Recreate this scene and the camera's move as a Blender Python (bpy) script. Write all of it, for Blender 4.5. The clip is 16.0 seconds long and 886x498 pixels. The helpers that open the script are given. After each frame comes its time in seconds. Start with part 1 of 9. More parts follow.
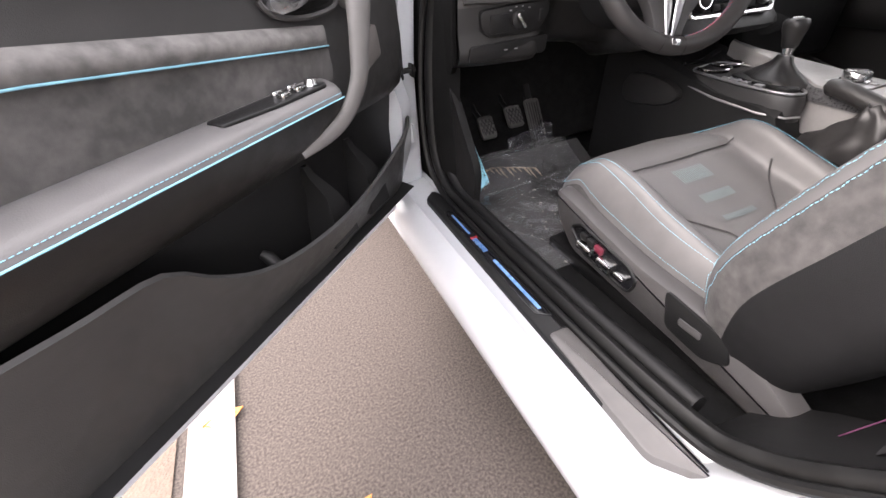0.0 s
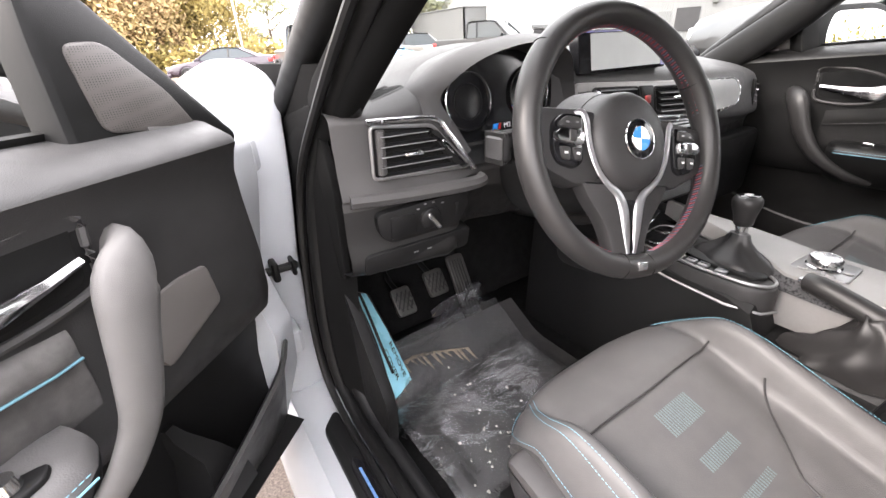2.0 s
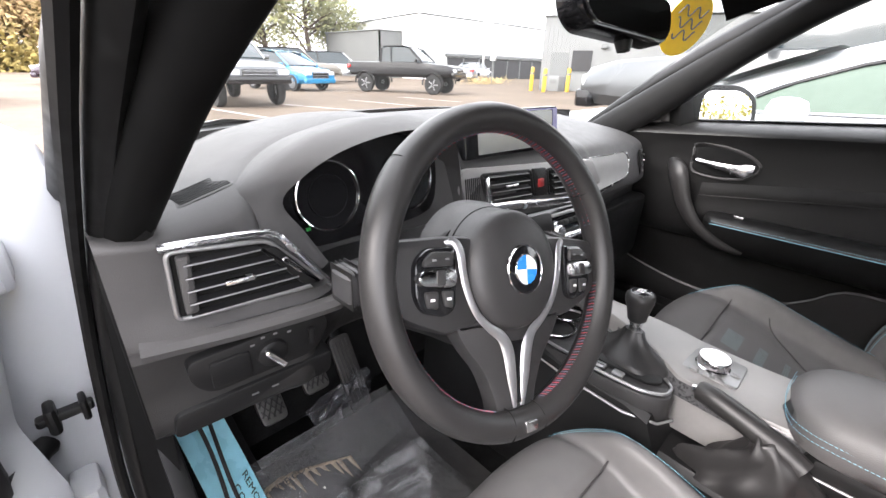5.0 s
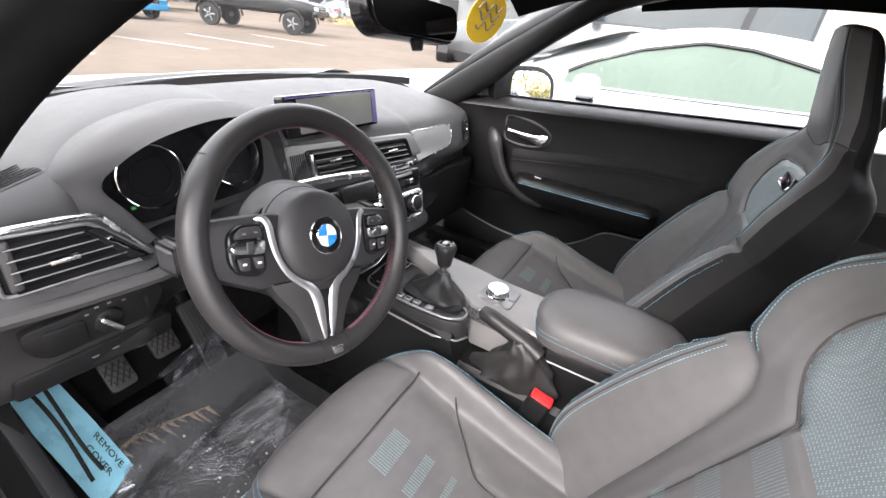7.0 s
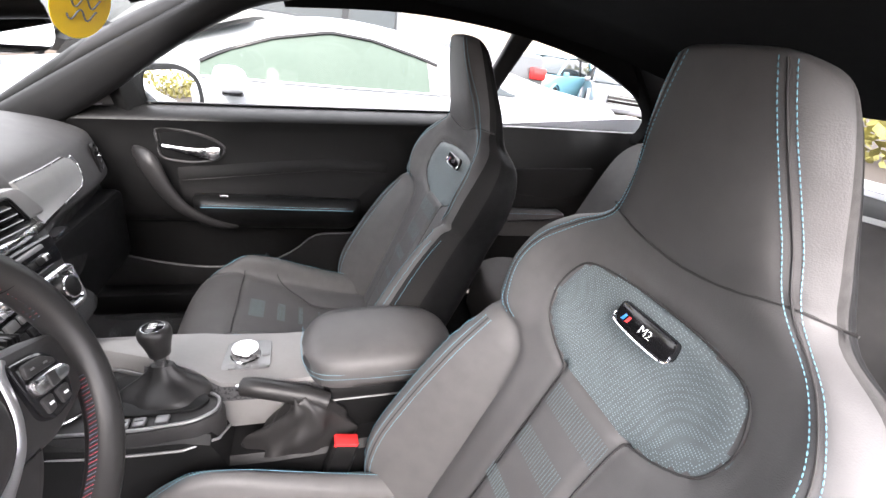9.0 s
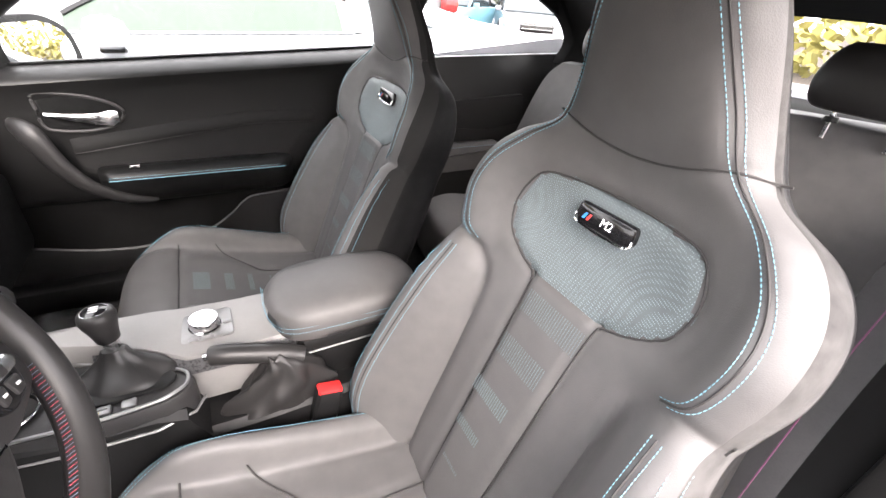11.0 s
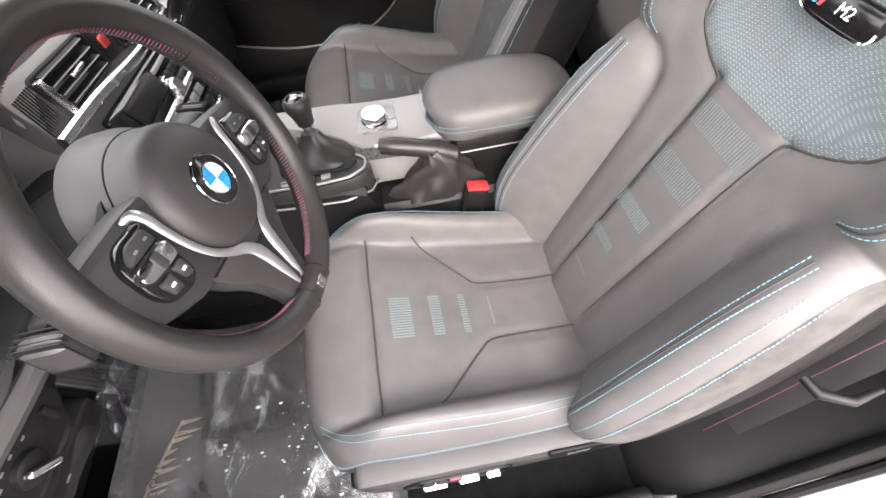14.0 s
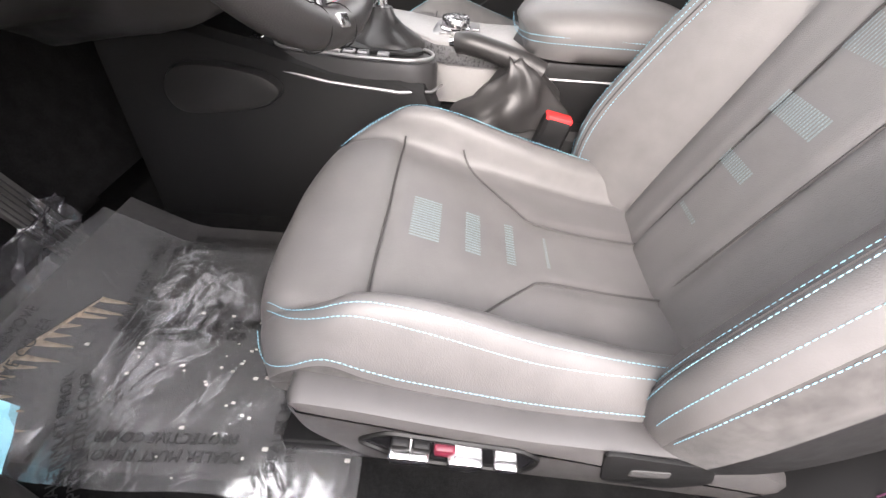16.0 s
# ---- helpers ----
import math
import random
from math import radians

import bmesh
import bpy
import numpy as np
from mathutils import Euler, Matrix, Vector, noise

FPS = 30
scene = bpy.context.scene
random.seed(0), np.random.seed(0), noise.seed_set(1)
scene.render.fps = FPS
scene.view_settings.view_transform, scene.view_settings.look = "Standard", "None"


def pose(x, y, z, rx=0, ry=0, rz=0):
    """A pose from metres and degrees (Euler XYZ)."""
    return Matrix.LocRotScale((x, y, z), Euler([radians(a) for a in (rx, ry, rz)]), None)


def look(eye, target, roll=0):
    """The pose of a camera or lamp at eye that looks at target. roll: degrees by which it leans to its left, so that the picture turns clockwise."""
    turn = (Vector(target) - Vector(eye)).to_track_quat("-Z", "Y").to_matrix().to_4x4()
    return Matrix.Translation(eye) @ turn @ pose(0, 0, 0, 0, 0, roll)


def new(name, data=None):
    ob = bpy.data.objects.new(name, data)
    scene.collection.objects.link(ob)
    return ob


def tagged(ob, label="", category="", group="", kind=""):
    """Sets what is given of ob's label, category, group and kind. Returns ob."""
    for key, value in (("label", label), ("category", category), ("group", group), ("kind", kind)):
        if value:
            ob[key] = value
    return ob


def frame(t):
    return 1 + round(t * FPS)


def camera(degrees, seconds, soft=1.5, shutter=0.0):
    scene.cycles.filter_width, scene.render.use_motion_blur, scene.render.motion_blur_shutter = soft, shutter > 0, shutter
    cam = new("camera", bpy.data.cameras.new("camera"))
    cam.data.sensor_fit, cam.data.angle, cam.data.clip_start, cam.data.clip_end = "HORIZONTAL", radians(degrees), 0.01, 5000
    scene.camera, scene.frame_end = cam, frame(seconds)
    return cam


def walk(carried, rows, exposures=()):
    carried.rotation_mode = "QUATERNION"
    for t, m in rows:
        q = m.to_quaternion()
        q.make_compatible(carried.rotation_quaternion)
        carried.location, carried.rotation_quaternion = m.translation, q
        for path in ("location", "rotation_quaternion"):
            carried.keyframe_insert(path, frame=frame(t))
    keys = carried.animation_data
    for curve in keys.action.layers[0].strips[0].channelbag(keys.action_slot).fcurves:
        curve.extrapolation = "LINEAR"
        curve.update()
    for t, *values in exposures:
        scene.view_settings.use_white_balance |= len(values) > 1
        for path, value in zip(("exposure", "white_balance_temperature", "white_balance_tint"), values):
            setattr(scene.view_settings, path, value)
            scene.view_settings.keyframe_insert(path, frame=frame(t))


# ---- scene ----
cam = camera(93.5, 16.0)
PATH = [
    (0, (-1.109, -0.64, 0.847), (-0.523, 0.886, -0.306), -4.8),
    (0.5, (-1.048, -0.556, 0.869), (-0.423, 0.975, -0.255), -5.2),
    (1, (-0.997, -0.478, 0.886), (-0.249, 1.036, -0.187), -4.5),
    (1.5, (-0.945, -0.38, 0.925), (-0.038, 1.098, -0.073), -3.8),
    (2, (-0.885, -0.316, 0.963), (0.085, 1.198, 0.088), -3.3),
    (2.5, (-0.797, -0.244, 0.986), (0.169, 1.31, 0.178), -2.2),
    (3, (-0.738, -0.199, 1.012), (0.261, 1.372, 0.283), 0.5),
    (3.2, (-0.724, -0.188, 1.021), (0.275, 1.397, 0.323), 1.4),
    (5.5, (-0.717, -0.253, 1.049), (0.651, 0.931, 0.195), 2.3),
    (6, (-0.733, -0.299, 1.073), (0.673, 0.802, 0.172), 4.0),
    (6.5, (-0.745, -0.353, 1.098), (0.693, 0.668, 0.156), 5.4),
    (7, (-0.759, -0.376, 1.125), (0.814, 0.396, 0.16), 6.9),
    (7.5, (-0.743, -0.346, 1.147), (0.989, 0.041, 0.225), 6.4),
    (8, (-0.715, -0.306, 1.153), (1.065, -0.3, 0.243), 7.1),
    (8.5, (-0.688, -0.281, 1.154), (1.089, -0.553, 0.279), 7.4),
    (9, (-0.665, -0.251, 1.155), (1.03, -0.88, 0.3), 8.9),
    (9.2, (-0.657, -0.247, 1.155), (1.016, -0.949, 0.312), 7.9),
    (11.5, (-0.665, -0.213, 1.115), (0.73, -1.065, -0.038), 4.5),
    (12, (-0.662, -0.231, 1.115), (0.642, -0.94, -0.227), 2.4),
    (12.5, (-0.672, -0.227, 1.116), (0.577, -0.783, -0.343), 0.2),
    (13, (-0.685, -0.216, 1.119), (0.525, -0.611, -0.424), -2.3),
    (13.5, (-0.693, -0.201, 1.116), (0.479, -0.449, -0.486), -4.8),
    (14, (-0.7, -0.186, 1.12), (0.44, -0.284, -0.52), -7.3),
    (14.5, (-0.715, -0.173, 1.12), (0.417, -0.143, -0.529), -8.8),
    (15, (-0.726, -0.166, 1.103), (0.463, -0.093, -0.504), -6.1),
    (15.5, (-0.754, -0.165, 0.972), (0.521, -0.082, -0.567), 0.5),
    (16, (-0.779, -0.154, 0.79), (0.685, -0.141, -0.573), 3.9),
]
LIGHTING = [(0, 2.4, 6550, 17), (1.0, 2.65, 6450, 15), (2.0, 2.7, 6550, 15), (3.0, 2.6, 6600, 16), (5.3, 2.6, 6300, 14), (9.2, 2.7, 6350, 16), (11.5, 3.0, 6600, 16), (14.5, 3.0, 6600, 16), (16.0, 3.15, 6600, 16)]
walk(cam, [(t, look(eye, target, roll)) for t, eye, target, roll in PATH], LIGHTING)

# ---- light ----
world = bpy.data.worlds.new("sky")
scene.world = world
world.use_nodes = True
wn = world.node_tree.nodes
sky = wn.new("ShaderNodeTexSky")
sky.sky_type = "NISHITA"
sky.sun_disc = False
sky.sun_elevation = radians(40)
sky.sun_rotation = radians(278)
sky.air_density, sky.dust_density, sky.ozone_density = 1.6, 5.0, 1.0
milk = wn.new("ShaderNodeMix")
milk.data_type = "RGBA"
milk.inputs["Factor"].default_value = 0.82
milk.inputs["B"].default_value = (11.6, 11.4, 11.4, 1)
world.node_tree.links.new(sky.outputs["Color"], milk.inputs["A"])
world.node_tree.links.new(milk.outputs["Result"], wn["Background"].inputs["Color"])
wn["Background"].inputs["Strength"].default_value = 0.15
sun = new("sun", bpy.data.lights.new("sun", "SUN"))
sun.data.energy, sun.data.angle, sun.data.color = 1.0, radians(25), (1, 0.95, 0.9)
sun.matrix_world = look((-6, 0.9, 5), (0, 0, 0))

# ---- tools ----
V = Vector


def mat(name, colour, rough=0.6, metal=0.0, var=0.15, scale=40.0, bump=0.0, bscale=300.0, coat=0.0, spec=0.5, var2=None, sheen=0.0, rvar=0.08):
    """A surface with two scales of colour variation, fine relief and an uneven gloss."""
    m = bpy.data.materials.new(name)
    m.use_nodes = True
    n, l = m.node_tree.nodes, m.node_tree.links
    b = n["Principled BSDF"]
    b.inputs["Metallic"].default_value = metal
    b.inputs["Coat Weight"].default_value = coat
    b.inputs["Coat Roughness"].default_value = 0.06
    b.inputs["Specular IOR Level"].default_value = spec
    b.inputs["Sheen Weight"].default_value = sheen
    co = n.new("ShaderNodeTexCoord")
    a, c = n.new("ShaderNodeTexNoise"), n.new("ShaderNodeTexNoise")
    a.inputs["Scale"].default_value, a.inputs["Detail"].default_value = scale * 0.12, 3
    c.inputs["Scale"].default_value, c.inputs["Detail"].default_value = scale, 5
    for t in (a, c):
        l.new(co.outputs["Object"], t.inputs["Vector"])
    mix = n.new("ShaderNodeMath")
    mix.operation = "ADD"
    l.new(a.outputs["Fac"], mix.inputs[0])
    l.new(c.outputs["Fac"], mix.inputs[1])
    ramp = n.new("ShaderNodeMapRange")
    ramp.inputs["From Min"].default_value, ramp.inputs["From Max"].default_value = 0.7, 1.3
    l.new(mix.outputs[0], ramp.inputs["Value"])
    col = n.new("ShaderNodeMix")
    col.data_type = "RGBA"
    lo = [v * (1 - var) for v in colour]
    hi = var2 or [min(1, v * (1 + var)) for v in colour]
    col.inputs["A"].default_value, col.inputs["B"].default_value = (*lo, 1), (*hi, 1)
    l.new(ramp.outputs["Result"], col.inputs["Factor"])
    l.new(col.outputs["Result"], b.inputs["Base Color"])
    rr = n.new("ShaderNodeMapRange")
    rr.inputs["From Min"].default_value, rr.inputs["From Max"].default_value = 0.3, 0.7
    rr.inputs["To Min"].default_value, rr.inputs["To Max"].default_value = max(0.02, rough - rvar), min(1, rough + rvar)
    l.new(c.outputs["Fac"], rr.inputs["Value"])
    l.new(rr.outputs["Result"], b.inputs["Roughness"])
    if bump:
        v = n.new("ShaderNodeTexVoronoi")
        v.inputs["Scale"].default_value = bscale
        l.new(co.outputs["Object"], v.inputs["Vector"])
        bp = n.new("ShaderNodeBump")
        bp.inputs["Strength"].default_value, bp.inputs["Distance"].default_value = bump, 0.4 / bscale
        l.new(v.outputs["Distance"], bp.inputs["Height"])
        l.new(bp.outputs["Normal"], b.inputs["Normal"])
    return m


def dots_mat(name, colour, dot, scale, rough=0.6, size=0.28, tilt=(0, 0, 0)):
    """Leather or cloth with a regular grid of small light perforations."""
    m = mat(name, colour, rough)
    n, l = m.node_tree.nodes, m.node_tree.links
    b = n["Principled BSDF"]
    co = n.new("ShaderNodeTexCoord")
    mp = n.new("ShaderNodeMapping")
    mp.inputs["Rotation"].default_value = tilt
    v = n.new("ShaderNodeTexVoronoi")
    v.inputs["Scale"].default_value, v.inputs["Randomness"].default_value = scale, 0.0
    l.new(co.outputs["Object"], mp.inputs["Vector"])
    l.new(mp.outputs["Vector"], v.inputs["Vector"])
    st = n.new("ShaderNodeMath")
    st.operation = "LESS_THAN"
    st.inputs[1].default_value = size
    l.new(v.outputs["Distance"], st.inputs[0])
    mx = n.new("ShaderNodeMix")
    mx.data_type = "RGBA"
    mx.inputs["B"].default_value = (*dot, 1)
    l.new(b.inputs["Base Color"].links[0].from_socket, mx.inputs["A"])
    l.new(st.outputs[0], mx.inputs["Factor"])
    l.new(mx.outputs["Result"], b.inputs["Base Color"])
    return m


def glass_mat(name, colour=(1, 1, 1), alpha=0.12, rough=0.0):
    """Thin glass: clear with a reflection at its surface."""
    m = bpy.data.materials.new(name)
    m.use_nodes = True
    n, l = m.node_tree.nodes, m.node_tree.links
    n.remove(n["Principled BSDF"])
    t, g, x, f, k = n.new("ShaderNodeBsdfTransparent"), n.new("ShaderNodeBsdfGlossy"), n.new("ShaderNodeMixShader"), n.new("ShaderNodeLayerWeight"), n.new("ShaderNodeMapRange")
    t.inputs["Color"].default_value = (*colour, 1)
    g.inputs["Roughness"].default_value = rough
    f.inputs["Blend"].default_value = 0.15
    k.inputs["To Min"].default_value, k.inputs["To Max"].default_value = alpha * 0.4, 0.4
    l.new(f.outputs["Facing"], k.inputs["Value"])
    l.new(k.outputs["Result"], x.inputs[0])
    l.new(t.outputs[0], x.inputs[1])
    l.new(g.outputs[0], x.inputs[2])
    l.new(x.outputs[0], n["Material Output"].inputs["Surface"])
    return m


class Geo:
    """Vertices and faces gathered for one mesh."""

    def __init__(self):
        self.v, self.f = [], []

    def add(self, verts, faces):
        k = len(self.v)
        self.v += [tuple(p) for p in verts]
        self.f += [tuple(i + k for i in f) for f in faces]
        return self

    def grid(self, rows, wrap_u=False, wrap_v=False):
        n, m = len(rows), len(rows[0])
        verts = [p for r in rows for p in r]
        faces = []
        for i in range(n if wrap_v else n - 1):
            for j in range(m if wrap_u else m - 1):
                i2, j2 = (i + 1) % n, (j + 1) % m
                faces.append((i * m + j, i * m + j2, i2 * m + j2, i2 * m + j))
        return self.add(verts, faces)

    def loft(self, rings, caps=True):
        k = len(self.v)
        self.grid(rings, wrap_u=True)
        m = len(rings[0])
        if caps:
            self.f.append(tuple(k + j for j in range(m))[::-1])
            self.f.append(tuple(k + (len(rings) - 1) * m + j for j in range(m)))
        return self

    def box(self, lo, hi, bev=0.0, m=None):
        lo, hi = np.minimum(lo, hi), np.maximum(lo, hi)
        bev = min(bev, *(0.49 * (hi - lo)))
        rings = []
        prof = [(0, bev), (bev * 0.3, bev * 0.3), (bev, 0)] if bev else [(0, 0)]
        levels = [(lo[2] + z, i) for z, i in prof] + [(hi[2] - z, i) for z, i in prof[::-1]]
        for z, i in levels:
            x0, x1, y0, y1 = lo[0] + i, hi[0] - i, lo[1] + i, hi[1] - i
            c = max(0.0, bev - i)
            if bev:
                rings.append([(x0 + c, y0, z), (x1 - c, y0, z), (x1, y0 + c, z), (x1, y1 - c, z), (x1 - c, y1, z), (x0 + c, y1, z), (x0, y1 - c, z), (x0, y0 + c, z)])
            else:
                rings.append([(x0, y0, z), (x1, y0, z), (x1, y1, z), (x0, y1, z)])
        if m is not None:
            rings = [[m @ V(p) for p in r] for r in rings]
        return self.loft(rings)

    def tube(self, path, r, n=10, caps=True, flat=None, up=(0, 0, 1)):
        """A tube along a path; r one radius or one for each point; flat: (a, b) factors of the two half axes."""
        path = [V(p) for p in path]
        rings = []
        for i, p in enumerate(path):
            d = (path[min(i + 1, len(path) - 1)] - path[max(i - 1, 0)]).normalized()
            s = d.cross(V(up))
            if s.length < 1e-4:
                s = d.cross(V((1, 0, 0)))
            s.normalize()
            t = s.cross(d)
            rad = r[i] if isinstance(r, (list, tuple)) else r
            a, b = flat or (1, 1)
            rings.append([p + s * (rad * a * math.cos(k * math.tau / n)) + t * (rad * b * math.sin(k * math.tau / n)) for k in range(n)])
        return self.loft(rings, caps)

    def ring(self, c, axis, radius, r, n=48, k=12, shape=None):
        """A torus round c; shape(angle) scales the tube."""
        c, axis = V(c), V(axis).normalized()
        a = axis.orthogonal().normalized()
        b = axis.cross(a)
        rows = []
        for i in range(n):
            t = i * math.tau / n
            d = a * math.cos(t) + b * math.sin(t)
            rr = r * (shape(t) if shape else 1)
            rows.append([c + d * (radius + rr * math.cos(q * math.tau / k)) + axis * (rr * math.sin(q * math.tau / k)) for q in range(k)])
        return self.grid(rows, wrap_u=True, wrap_v=True)

    def lathe(self, prof, m, n=32, a0=0.0, a1=None):
        """Revolves (radius, height) about the z axis of the pose m."""
        full = a1 is None
        span = math.tau if full else a1 - a0
        rows = []
        for r, z in prof:
            rows.append([m @ V((r * math.cos(a0 + span * i / n), r * math.sin(a0 + span * i / n), z)) for i in range(n if full else n + 1)])
        return self.grid(rows, wrap_u=full)

    def slab(self, outline, d0, d1, f, bev=0.0):
        """A plate: a closed outline (a, b), from depth d0 to d1; f turns (a, b, depth) into a place. Its edge at d1 is rounded by bev."""
        o = np.array(outline, float)
        area = 0.5 * np.sum(o[:, 0] * np.roll(o[:, 1], -1) - np.roll(o[:, 0], -1) * o[:, 1])
        if area < 0:
            o = o[::-1]
        e = np.roll(o, -1, 0) - o
        e /= np.maximum(np.linalg.norm(e, axis=1)[:, None], 1e-9)
        nr = np.stack([-e[:, 1], e[:, 0]], 1)
        nv = nr + np.roll(nr, 1, 0)
        nv /= np.maximum(np.linalg.norm(nv, axis=1)[:, None], 0.3)
        s = 1 if d1 > d0 else -1
        levels = [(0, d0), (0, d1 - s * bev), (bev * 0.3, d1 - s * bev * 0.3), (bev, d1)] if bev else [(0, d0), (0, d1)]
        rings = [[f(*(o[i] + nv[i] * ins), d) for i in range(len(o))] for ins, d in levels]
        return self.loft(rings)


def spl(pts, n, closed=False):
    """A smooth curve (Catmull-Rom) through points of any dimension, n steps a span."""
    p = np.array(pts, float)
    k = len(p)
    out = []
    for i in range(k if closed else k - 1):
        if closed:
            a, b, c, d = (p[(i + j) % k] for j in (-1, 0, 1, 2))
        else:
            a, b, c, d = p[max(i - 1, 0)], p[i], p[i + 1], p[min(i + 2, k - 1)]
        for s in range(n):
            t = s / n
            out.append(0.5 * (2 * b + (c - a) * t + (2 * a - 5 * b + 4 * c - d) * t * t + (3 * b - a - 3 * c + d) * t ** 3))
    if not closed:
        out.append(p[-1])
    return np.array(out)


def rnd(outline, r, n=4):
    """Rounds the corners of a closed outline."""
    out = []
    o = [V((*p, 0)) if len(p) == 2 else V(p) for p in outline]
    for i, p in enumerate(o):
        a, b = o[i - 1], o[(i + 1) % len(o)]
        da, db = (a - p), (b - p)
        q = min(r, da.length * 0.45, db.length * 0.45)
        s, e = p + da.normalized() * q, p + db.normalized() * q
        for k in range(n + 1):
            t = k / n
            out.append(((1 - t) ** 2 * s + 2 * t * (1 - t) * p + t * t * e)[:2])
    return out


def rect(a0, b0, a1, b1, r=0.0):
    o = [(a0, b0), (a1, b0), (a1, b1), (a0, b1)]
    return rnd(o, r) if r else o


def link(name, geo, material, parent=None, label="", smooth=40):
    me = bpy.data.meshes.new(name)
    me.from_pydata(geo.v, [], geo.f)
    bm = bmesh.new()
    bm.from_mesh(me)
    bmesh.ops.recalc_face_normals(bm, faces=bm.faces)
    bm.to_mesh(me)
    bm.free()
    me.materials.append(material)
    if smooth:
        me.shade_smooth()
        me.set_sharp_from_angle(angle=radians(smooth))
    ob = new(name, me)
    if parent:
        ob.parent = parent
        ob.matrix_parent_inverse = parent.matrix_basis.inverted() if not parent.parent else Matrix.Identity(4)
        if parent.parent:
            ob.matrix_parent_inverse = Matrix.Identity(4)
    if label:
        ob["label"] = label
    return ob


part = link


def thing(name, place, label, category, group="", kind=""):
    ob = new(name)
    ob.empty_display_size = 0.05
    ob.location = place
    ob.matrix_basis = Matrix.Translation(place)
    return tagged(ob, label, category, group, kind)


def structure(name, geo, material, label, category, smooth=40):
    return tagged(link(name, geo, material, None, "", smooth), label, category, "", "structure")


def stitch(geo, path, step=0.0054, length=0.0037, r=0.00062):
    """A row of thread stitches along a path."""
    p = np.array([tuple(q) for q in path], float)
    d = np.r_[0, np.cumsum(np.linalg.norm(np.diff(p, axis=0), axis=1))]
    n = int(d[-1] / step)
    for i in range(n):
        a, b = i * step, i * step + length
        q0 = V([np.interp(a, d, p[:, k]) for k in range(3)])
        q1 = V([np.interp(b, d, p[:, k]) for k in range(3)])
        geo.tube([q0, (q0 + q1) / 2, q1], [r * 0.6, r, r * 0.6], n=4)
    return geo


def text_mesh(body, size, m, depth=0.0004):
    """The geometry of a line of writing, lying in the xy plane of the pose m, about its middle."""
    c = bpy.data.curves.new("writing", "FONT")
    c.body, c.size, c.extrude, c.align_x, c.align_y, c.resolution_u = body, size, depth, "CENTER", "CENTER", 2
    o = bpy.data.objects.new("writing", c)
    me = o.to_mesh()
    g = Geo().add([m @ v.co for v in me.vertices], [tuple(p.vertices) for p in me.polygons])
    o.to_mesh_clear()
    bpy.data.objects.remove(o)
    bpy.data.curves.remove(c)
    return g


def frame_of(o, a, b):
    """A function that turns (a, b, depth) into a place: o the origin, a and b the plate's two ways, depth along a x b."""
    o, a, b = V(o), V(a).normalized(), V(b)
    b = (b - a * b.dot(a)).normalized()
    c = a.cross(b)
    return lambda x, y, d=0.0: o + a * x + b * y + c * d


def pose_of(o, a, b):
    o, a, b = V(o), V(a).normalized(), V(b)
    b = (b - a * b.dot(a)).normalized()
    c = a.cross(b)
    return Matrix(((a.x, b.x, c.x, o.x), (a.y, b.y, c.y, o.y), (a.z, b.z, c.z, o.z), (0, 0, 0, 1)))


# ---- materials ----
LEATHER = mat("black_leather", (0.084, 0.081, 0.081), 0.52, var=0.14, scale=30, bump=0.25, bscale=700, spec=0.45, rvar=0.05)
LEATHER2 = mat("black_leather_smooth", (0.018, 0.0172, 0.0172), 0.42, var=0.1, scale=30, bump=0.2, bscale=900, spec=0.42, rvar=0.03)
SUEDE = mat("charcoal_suede", (0.043, 0.041, 0.040), 0.95, var=0.55, scale=60, bump=0.4, bscale=1500, sheen=0.06)
PLASTIC = mat("black_plastic", (0.0075, 0.0075, 0.0077), 0.48, var=0.12, bump=0.3, bscale=1400, spec=0.22, rvar=0.03)
SOFT = mat("soft_dash_plastic", (0.046, 0.0448, 0.0448), 0.52, var=0.06, bump=0.35, bscale=900, spec=0.28, rvar=0.03)
GLOSS = mat("gloss_black", (0.008, 0.008, 0.009), 0.12, var=0.05, rvar=0.03)
# near-black for joints, and for the shade of hollows drawn as colour
DARK = mat("shade_and_joint_black", (0.004, 0.004, 0.004), 0.8, spec=0.2)
RUBBER = mat("black_rubber", (0.005, 0.005, 0.005), 0.5, var=0.2, spec=0.3)
CARPET = mat("black_carpet", (0.007, 0.007, 0.007), 1.0, var=0.5, scale=300, bump=0.8, bscale=900, spec=0.1)
CHROME = mat("satin_chrome", (0.72, 0.72, 0.73), 0.22, metal=1.0, var=0.05)
BRIGHT = mat("bright_chrome", (0.85, 0.85, 0.86), 0.08, metal=1.0, var=0.03)
SILVER = mat("silver_trim", (0.25, 0.25, 0.252), 0.4, metal=0.7, var=0.1, scale=120)
DECOR = mat("pale_decor_metal", (0.26, 0.26, 0.254), 0.42, metal=0.25, var=0.08, scale=200, bump=0.2, bscale=1200)
SATIN = mat("grey_satin_bezel", (0.19, 0.186, 0.183), 0.42, metal=0.15, var=0.06, scale=120)
SPINE = mat("pale_satin_console", (0.195, 0.189, 0.186), 0.42, metal=0.15, var=0.05, scale=150, bump=0.15, bscale=1500)
CARBON = mat("carbon_weave", (0.05, 0.05, 0.052), 0.3, var=0.5, scale=260, coat=0.6)
PAINT = mat("white_paint", (0.43, 0.445, 0.465), 0.32, var=0.02, coat=0.4, rvar=0.01)
HEAD = mat("black_headliner", (0.0045, 0.0045, 0.0045), 1.0, var=0.3, scale=200, spec=0.1)
